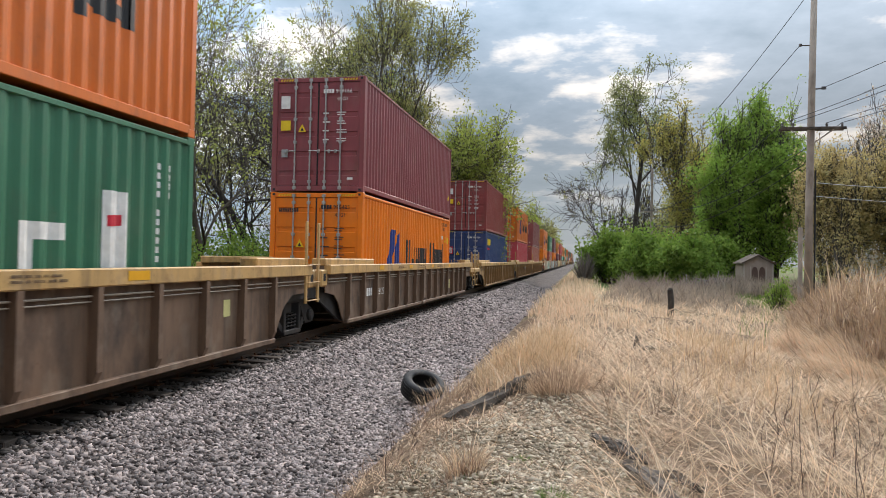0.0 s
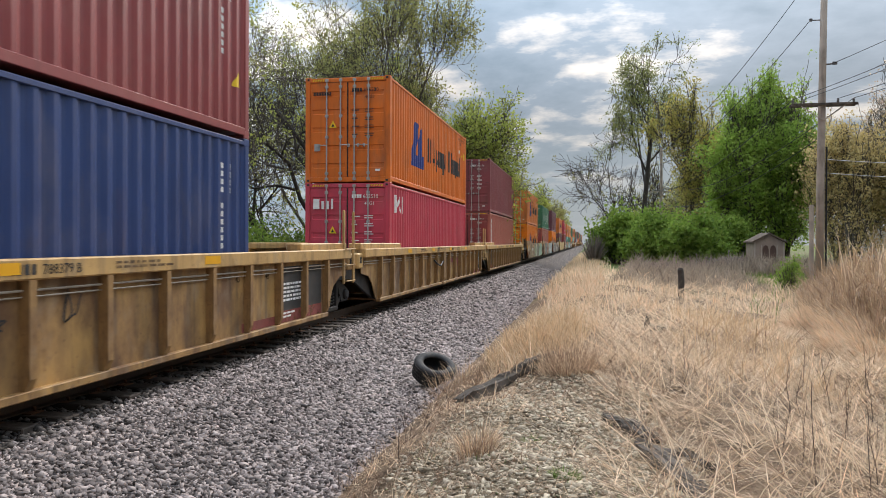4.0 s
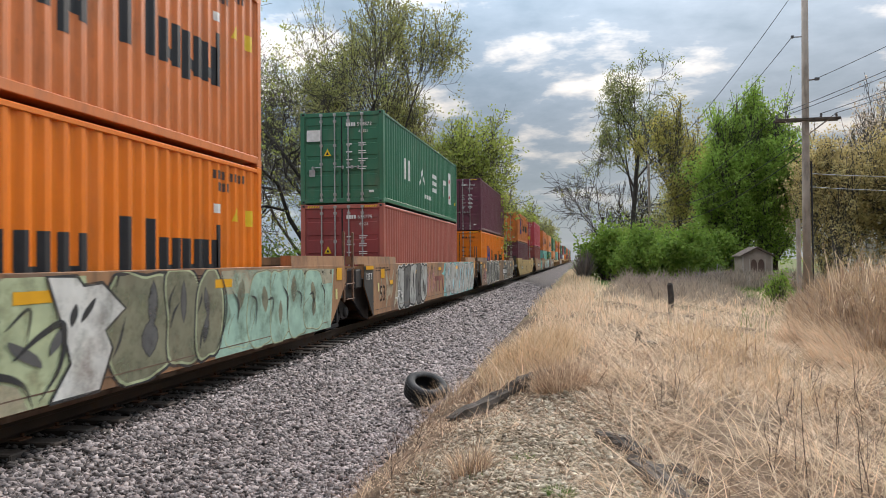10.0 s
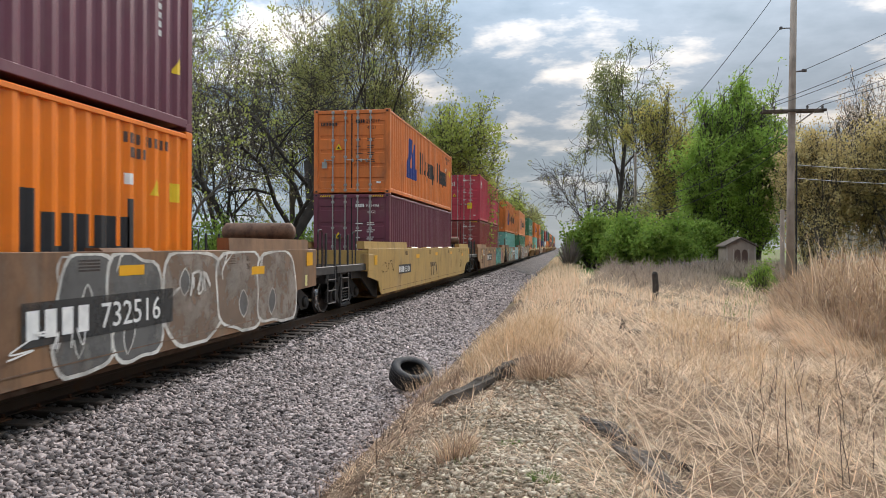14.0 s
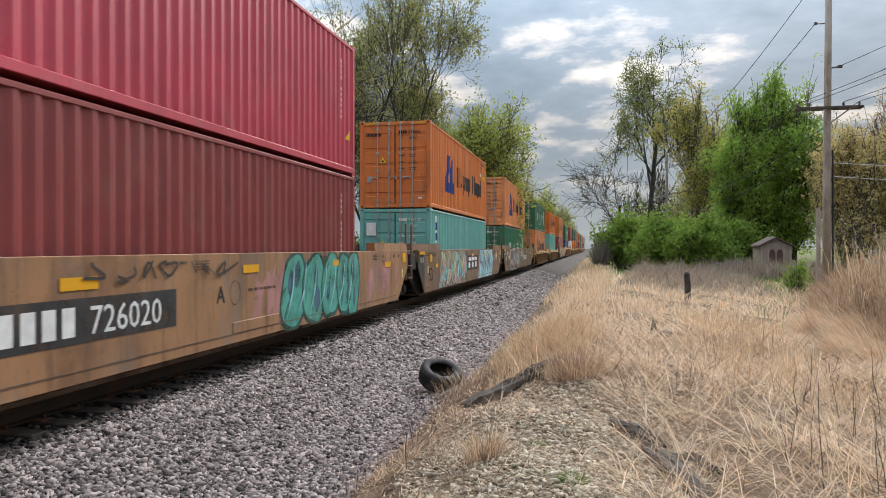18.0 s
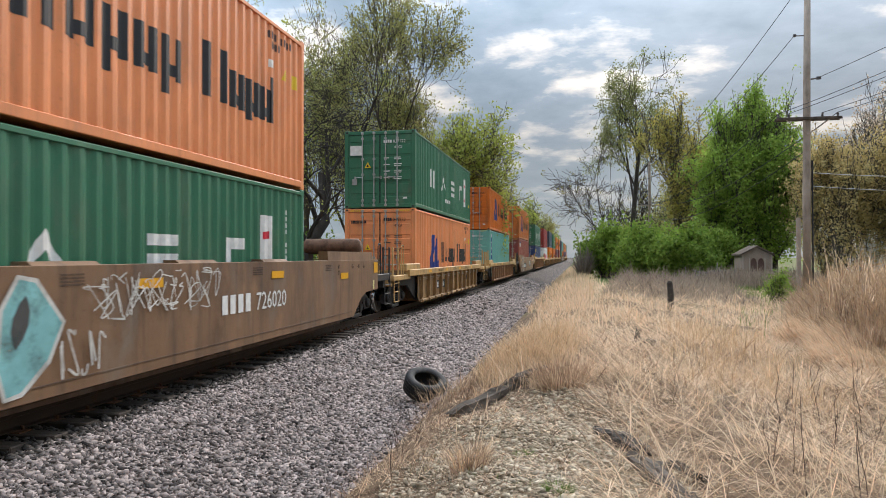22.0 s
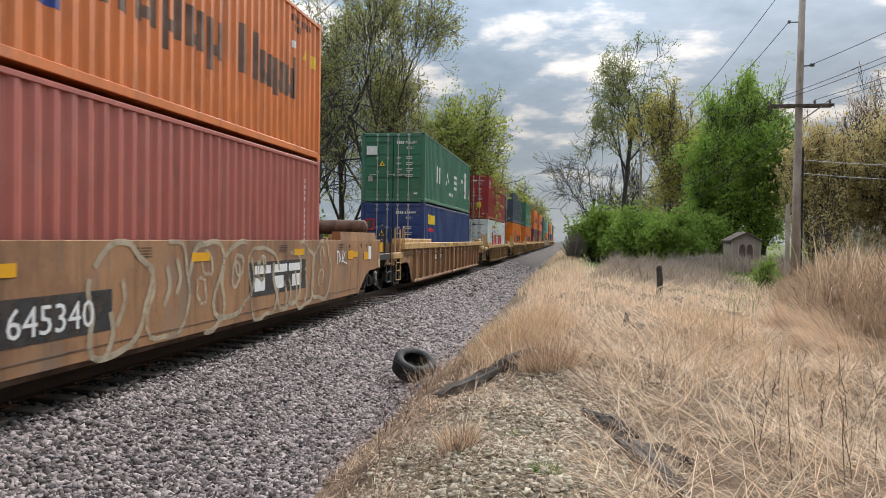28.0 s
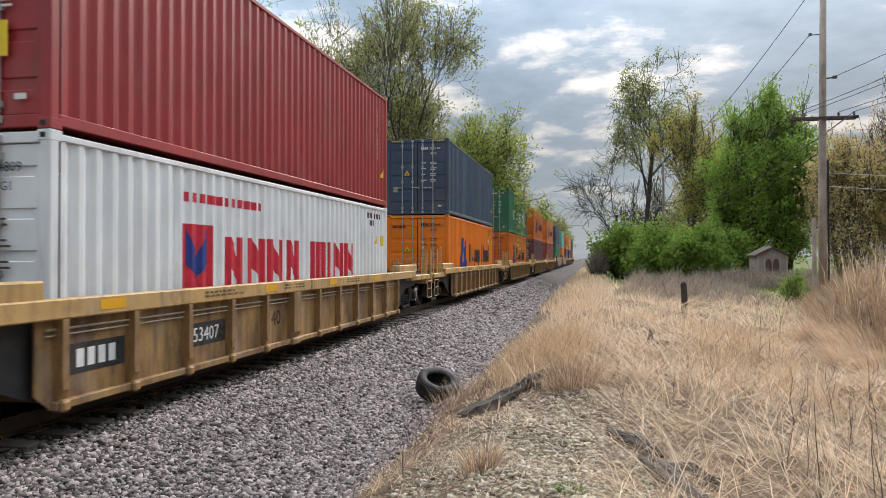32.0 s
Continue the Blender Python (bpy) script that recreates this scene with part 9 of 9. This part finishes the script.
for row, zc in enumerate((-0.068, -0.023, 0.023, 0.068)):
    for k in range(44):
        a = 2 * math.pi * (k + 0.5 * (row % 2)) / 44
        ca, sa = math.cos(a), math.sin(a)
        v = [((0.340 + q) * ca - t * sa, (0.340 + q) * sa + t * ca, (zc + u) * TW) for u in (-0.018, 0.018) for t in (-0.019, 0.019) for q in (0.0, 0.012)]
        blocks.add(v, [(0, 1, 3, 2), (4, 6, 7, 5), (0, 4, 5, 1), (2, 3, 7, 6), (1, 5, 7, 3)])
tread_ob = part("tread_pattern", blocks, M_RUBBER, tyre)
tread_ob["kind"] = "stuff"

M_OLDWOOD = mat("grey_rotten_timber", (0.105, 0.085, 0.07), rough=0.95, vary=0.3, scale=4, dirt=(0.035, 0.028, 0.022), dirt_amount=0.55, dirt_scale=3, bump=0.8, bump_scale=14, streak=0.0)
M_CHAR = mat("dark_rotten_timber", (0.05, 0.042, 0.036), rough=0.95, vary=0.35, scale=6, dirt=(0.12, 0.10, 0.08), dirt_amount=0.35, dirt_scale=5, bump=0.8, bump_scale=18)


def old_timber(name, label, a, b, w, h, m, seed, rings=14):
    """A split, decayed timber between two points: uneven section, torn ends, long checks."""
    r = random.Random(seed)
    a, b = Vector(a), Vector(b)
    d = b - a
    side = d.cross(Vector((0, 0, 1))).normalized()
    up = side.cross(d).normalized()
    sec = [(-0.5, -0.5), (0.5, -0.5), (0.52, -0.05), (0.45, 0.42), (0.2, 0.5), (0.12, 0.3), (0.05, 0.48), (-0.25, 0.5), (-0.3, 0.35), (-0.45, 0.44), (-0.52, 0.0)]
    jag = [r.uniform(-0.09, 0.09) for _ in sec]
    v, f = [], []
    for i in range(rings):
        t = i / (rings - 1)
        thin = 1.0 - 0.45 * max(0, 0.12 - t) / 0.12 - 0.5 * max(0, t - 0.86) / 0.14
        for k, (s, u) in enumerate(sec):
            e = jag[k] * (1 if i == 0 else -1 if i == rings - 1 else 0)
            p = a + d * t + d.normalized() * e
            v.append(p + side * (s * w * thin + r.gauss(0, 0.006)) + up * (u * h * thin + r.gauss(0, 0.008) + 0.015 * math.sin(t * 9 + seed)))
    n = len(sec)
    for i in range(rings - 1):
        for k in range(n):
            f.append((i * n + k, i * n + (k + 1) % n, (i + 1) * n + (k + 1) % n, (i + 1) * n + k))
    f += [tuple(range(n)), tuple(range((rings - 1) * n, rings * n))]
    return thing(name, label, "timber", mesh=Build().add(v, f).mesh(name, m))


gz = lambda x, y: float(ground_z(x, y))
old_timber("rotten_timber", "grey rotten railway timber lying across the slope", (-1.44, 8.22, gz(-1.44, 8.22) + 0.05), (-0.46, 9.6, gz(-0.46, 9.6) + 0.08), 0.17, 0.12, M_OLDWOOD, 1)
old_timber("timber_splinter", "torn grey splinter of timber", (-1.15, 8.75, gz(-1.15, 8.75) + 0.13), (-0.5, 9.35, gz(-0.5, 9.35) + 0.17), 0.09, 0.05, M_OLDWOOD, 2)
old_timber("rotten_timber", "half-buried dark railway timber in straw", (0.17, 6.75, gz(0.17, 6.75) + 0.03), (0.52, 5.9, gz(0.52, 5.9) + 0.03), 0.19, 0.10, M_CHAR, 3)
old_timber("rotten_timber", "weathered grey timber end in straw", (0.40, 5.72, gz(0.40, 5.72) + 0.03), (0.68, 4.6, gz(0.68, 4.6) + 0.02), 0.16, 0.11, M_OLDWOOD, 4)
old_timber("rotten_timber", "half-buried dark timber in straw", (0.62, 5.75, gz(0.62, 5.75) + 0.0), (0.84, 5.2, gz(0.84, 5.2) + 0.01), 0.10, 0.06, M_CHAR, 5)
stump = thing("broken_stump", "charred broken stump with an upright splinter", "stump", at=pose(1.12, 13.5, gz(1.12, 13.5)))
part("root", Build().prism([(-0.20, -0.02), (0.34, -0.04), (0.36, 0.05), (0.16, 0.12), (-0.05, 0.14), (-0.2, 0.1)], "y", -0.09, 0.09), M_CHAR, stump)
part("splinter", Build().prism([(-0.17, 0.08), (-0.05, 0.12), (-0.07, 0.24), (-0.12, 0.32), (-0.15, 0.2)], "y", -0.05, 0.05), M_OLDWOOD, stump)
for k, (x, y, a) in enumerate(((2.5, 11.0, 0.6), (1.9, 10.1, 2.2), (2.2, 16.0, 1.2), (0.9, 9.6, 2.9))):
    old_timber("bark_scrap", "dark scrap of bark in straw", (x, y, gz(x, y) + 0.04), (x + 0.16 * math.cos(a), y + 0.16 * math.sin(a), gz(x, y) + 0.07), 0.06, 0.04, M_CHAR, 20 + k, 6)

post = thing("old_post", "short dark weathered wooden post in the field", "post", mesh=Build().tube([(2.74, 23.3, gz(2.74, 23.3) - 0.1), (2.75, 23.3, 0.45), (2.72, 23.3, 0.80), (2.73, 23.3, 0.86)], (0.10, 0.095, 0.09, 0.05), 9).mesh("old_post", M_CHAR))

# ---- utility poles and wires ----
M_POLE = mat("silvered_pole_wood", (0.33, 0.275, 0.23), rough=0.9, vary=0.2, scale=2, dirt=(0.15, 0.12, 0.095), dirt_amount=0.45, dirt_scale=3, streak=0.9, bump=0.4, bump_scale=18)
M_WIRE = mat("black_cable", (0.02, 0.02, 0.022), rough=0.6, vary=0.1)
M_ALU = mat("bare_aluminium_cable", (0.45, 0.45, 0.45), rough=0.5, metal=0.6, vary=0.1)
M_GLASS = mat("grey_porcelain", (0.12, 0.11, 0.11), rough=0.3, vary=0.1)
PX, PY = 8.36, 29.2
pole = thing("utility_pole", "weathered wooden utility pole with one crossarm", "utility pole", at=pose(PX, PY, 0))
part("pole", Build().tube([(0, 0, gz(PX, PY) - 0.3), (-0.01, 0, 4), (0.02, 0, 8), (0.06, 0, 12.2)], (0.155, 0.14, 0.125, 0.11), 16), M_POLE, pole, smooth=True)
for q in (-0.16, 0.13):
    part("crossarm", Build().bev(-1.08, 1.18, q - 0.045, q + 0.045, 6.71, 6.81, 0.01), M_OLDWOOD, pole)
for s in (-1, 1):
    part("brace", Build().tube([(s * 0.75, -0.18, 6.70), (0.02, -0.16, 6.15)], 0.018, 6), M_POLE, pole)
for x in (-1.0, -0.62, 0.55, 1.08):
    ins = part("insulator", Build().lathe([(0.0, 0.02), (0.05, 0.055), (0.07, 0.035), (0.10, 0.055), (0.12, 0.03), (0.15, 0.035), (0.16, 0.0)], (x, -0.02, 6.83), "z", 10), M_GLASS, pole)
part("bracket", Build().tube([(0.03, 0, 8.24), (0.42, -0.05, 8.27)], 0.03, 6).bev(0.34, 0.5, -0.09, -0.01, 8.22, 8.33, 0.01), M_GLASS, pole, "dark bracket with an insulator")
part("bracket", Build().tube([(0.0, 0, 9.9), (-0.36, 0.05, 9.92)], 0.022, 6).bev(-0.44, -0.34, 0.0, 0.1, 9.88, 9.98, 0.01), M_GLASS, pole)
part("conduit", Build().tube([(0.19, -0.06, gz(PX, PY)), (0.17, -0.06, 5.2)], 0.03, 6), M_WIRE, pole)
stub = thing("stub_pole", "short grey timber stub standing beside the utility pole", "post", mesh=Build().tube([(8.02, 29.0, gz(8, 29) - 0.2), (8.0, 29.0, 3.0), (8.0, 29.0, 3.05)], (0.085, 0.08, 0.07), 10).mesh("stub_pole", M_POLE))
FX, FY = 6.95, 76.0
far_pole = thing("utility_pole", "far wooden utility pole among trees", "utility pole", at=pose(FX, FY, 0))
part("pole", Build().tube([(0, 0, -0.8), (0, 0, 11.2)], (0.17, 0.12), 8), M_POLE, far_pole)
part("crossarm", Build().bev(-1.1, 1.1, -0.06, 0.06, 6.7, 6.82, 0.01), M_POLE, far_pole)


def wire(a, b, sag, r, m, label):
    a, b = Vector(a), Vector(b)
    pts = []
    for k in range(25):
        t = k / 24
        p = a.lerp(b, t)
        p.z -= sag * 4 * t * (1 - t)
        pts.append(p)
    rr = [max(r, 0.00042 * math.hypot(p.x, p.y)) for p in pts]
    return thing("overhead_wire", label, "wire", "overhead wires", mesh=Build().tube(pts, rr, 5).mesh("overhead_wire", m))


NX, NY = 9.7, -17.0
for dx, z, dx2, z2, sag in ((0.06, 12.15, 0.06, 12.2, 0.7), (0.42, 8.30, 0.42, 8.4, 0.8), (-1.0, 6.98, -1.0, 7.2, 0.8), (-0.62, 6.98, -0.62, 7.2, 0.8), (0.55, 6.98, 0.55, 7.2, 0.8), (1.08, 6.98, 1.08, 7.2, 0.8)):
    wire((PX + dx, PY, z), (NX + dx2 + 2.5, NY, z2), sag, 0.009, M_WIRE, "dark overhead wire strung between poles")
for dx, z, z2, sag in ((0.06, 12.15, 11.1, 0.9), (-0.40, 9.93, 9.4, 1.0), (-1.0, 6.98, 6.95, 1.1), (1.08, 6.98, 6.95, 1.1), (0.0, 5.6, 5.6, 1.2)):
    wire((PX + dx, PY, z), (FX + dx, FY, z2), sag, 0.009, M_WIRE, "dark overhead wire strung between poles")
wire((PX + 0.1, PY, 4.75), (27.0, 40.0, 6.4), 0.5, 0.013, M_ALU, "bare service cable running to a house")
wire((PX + 0.1, PY, 4.25), (27.0, 38.0, 5.4), 0.5, 0.013, M_ALU, "bare service cable running to a house")

# ---- the yard behind the field ----
M_SIDING = mat("taupe_siding", (0.40, 0.31, 0.26), rough=0.7, vary=0.12, scale=2, dirt=(0.15, 0.12, 0.10), dirt_amount=0.3, dirt_scale=2, streak=0.6)
M_TRIM = mat("pale_trim", (0.50, 0.42, 0.36), rough=0.6, vary=0.1, scale=3)
M_DOOR = mat("brown_door", (0.13, 0.075, 0.06), rough=0.6, vary=0.15, scale=3)
M_SHINGLE = mat("brown_shingles", (0.16, 0.12, 0.095), rough=0.9, vary=0.3, scale=6, bump=0.5, bump_scale=20)
M_PICKET = mat("grey_fence_boards", (0.20, 0.18, 0.165), rough=0.9, vary=0.25, scale=3, rnd=0.2, streak=0.6)
M_PALE = mat("white_siding", (0.62, 0.62, 0.60), rough=0.6, vary=0.08, scale=1.5)
SX, SY, SZ = 11.75, 52.0, gz(11.75, 52.0)
shed = thing("garden_shed", "small taupe garden shed with two brown arched doors", "shed", at=pose(SX, SY, 0) @ Matrix.Diagonal((0.82, 1.0, 1.0, 1.0)))
wall = Build().prism([(-1.15, SZ - 0.05), (1.15, SZ - 0.05), (1.15, 1.72), (0, 2.2), (-1.15, 1.72)], "y", -0.02, 2.6)
part("wall", wall, M_SIDING, shed)
for s in (-1, 1):
    part("roof", Build().prism([(s * 0.0, 2.24), (s * 1.34, 1.66), (s * 1.34, 1.75), (s * 0.0, 2.34)], "y", -0.18, 2.75), M_SHINGLE, shed)
    door = part("door", Build().prism([(s * 0.05, SZ), (s * 0.52, SZ), (s * 0.52, 1.2), (s * 0.44, 1.42), (s * 0.285, 1.5), (s * 0.13, 1.42), (s * 0.05, 1.2)], "y", -0.06, -0.03), M_DOOR, shed, "brown arched door")
    part("corner_trim", Build().box(*sorted((s * 1.06, s * 1.17)), -0.05, -0.02, SZ, 1.70), M_TRIM, shed)
    part("door_trim", Build().box(*sorted((s * 0.56, s * 0.64)), -0.05, -0.021, SZ, 1.5), M_TRIM, shed)
fence = thing("board_fence", "grey weathered board fence behind the field", "fence", at=pose(9.3, 57.0, 0))
fz = gz(9.3, 57.0)
board = Build().bev(-0.065, 0.065, -0.012, 0.012, fz, 2.05, 0.006).mesh("board", M_PICKET)
for k in range(26):
    part("board", board, M_PICKET, fence, at=pose(-1.9 + k * 0.15, 0, random.Random(k).uniform(-0.08, 0.03)))
for z in (0.5, 1.6):
    part("rail", Build().bev(-2.0, 2.0, 0.015, 0.06, z, z + 0.09, 0.006), M_PICKET, fence)
part("notice", Build().bev(-0.55, -0.22, -0.03, -0.015, 1.75, 2.15, 0.004), M_PALE, fence, "small white notice")
pile = thing("brush_pile", "heap of grey cut branches beside the shed", "brush pile", at=pose(8.9, 49.5, gz(8.9, 49.5)))
gp = np.random.default_rng(77)
n = 170
c = gp.normal(0, 1, (n, 3)) * [0.8, 0.5, 0.2] + [0, 0, 0.4]
d = gp.normal(0, 1, (n, 3)) * [1, 0.6, 0.35]
d = d / np.linalg.norm(d, axis=1, keepdims=True) * gp.uniform(0.3, 0.7, (n, 1))
P = np.stack([c - d, c - d * 0.3 + gp.normal(0, 0.05, (n, 3)), c + d * 0.3, c + d], 1)
P[..., 2] = np.maximum(P[..., 2], 0.02)
V, F = rods_np(P, np.linspace(0.045, 0.015, 4)[None].repeat(n, 0), 5)
part("cut_wood", mesh_np("cut_wood", V, F, M_PICKET, True), M_PICKET, pile)["kind"] = "stuff"
for k, (x, y, w) in enumerate(((19.4, 46.0, 1.7),)):
    z = gz(x, y)
    hut = thing("white_outbuilding", "low white outbuilding with a pale roof behind the reeds", "outbuilding", at=pose(x, y + 6, 0))
    part("wall", Build().box(-w, w, 0, 3.0, z - 0.1, 1.9), M_PALE, hut)
    part("roof", Build().prism([(-w - 0.15, 1.9), (w + 0.15, 1.9), (w * 0.8, 2.5), (-w * 0.8, 2.5)], "y", -0.2, 3.2), M_PALE, hut)


# ---- what moves: the train rolls towards the camera and past it ----
def rolled(t):
    return 10.5045 * t - 1.277 * t * (t - 32.0) / 256.0


def motions():
    times = [0, 0.5, 1] + list(range(2, 32, 2)) + [31, 31.5, 32]
    for car, boxes, y0, *_ in CARS.values():
        walk(car, [(t, pose(TRACK_X, y0 - rolled(t), 0)) for t in times])
        for box, z in boxes:
            walk(box, [(t, pose(TRACK_X, y0 - rolled(t), z)) for t in times])
    # wheels turn while they are near enough to be seen turning
    for w, car, y in WHEELS:
        y0 = next(c[2] for c in CARS.values() if c[0] is car)
        start = (y0 + y - 34.0) / 10.5
        end = (y0 + y + 4.0) / 10.5
        rows, turn = [], 0.0
        if end <= 0 or start >= 32:
            continue
        a, b = max(0.0, start), min(32.0, end)
        if a > 0:
            rows.append((0.0, pose(0, y, 0.419)))
        n = max(2, int((b - a) * FPS / 2))
        for k in range(n + 1):
            t = a + (b - a) * k / n
            turn = (rolled(t) - rolled(a)) / 0.419
            rows.append((t, Matrix.Translation((0, y, 0.419)) @ Matrix.Rotation(turn, 4, "X")))
        if b < 32:
            rows.append((32.0, rows[-1][1]))
        walk(w, rows)


motions()
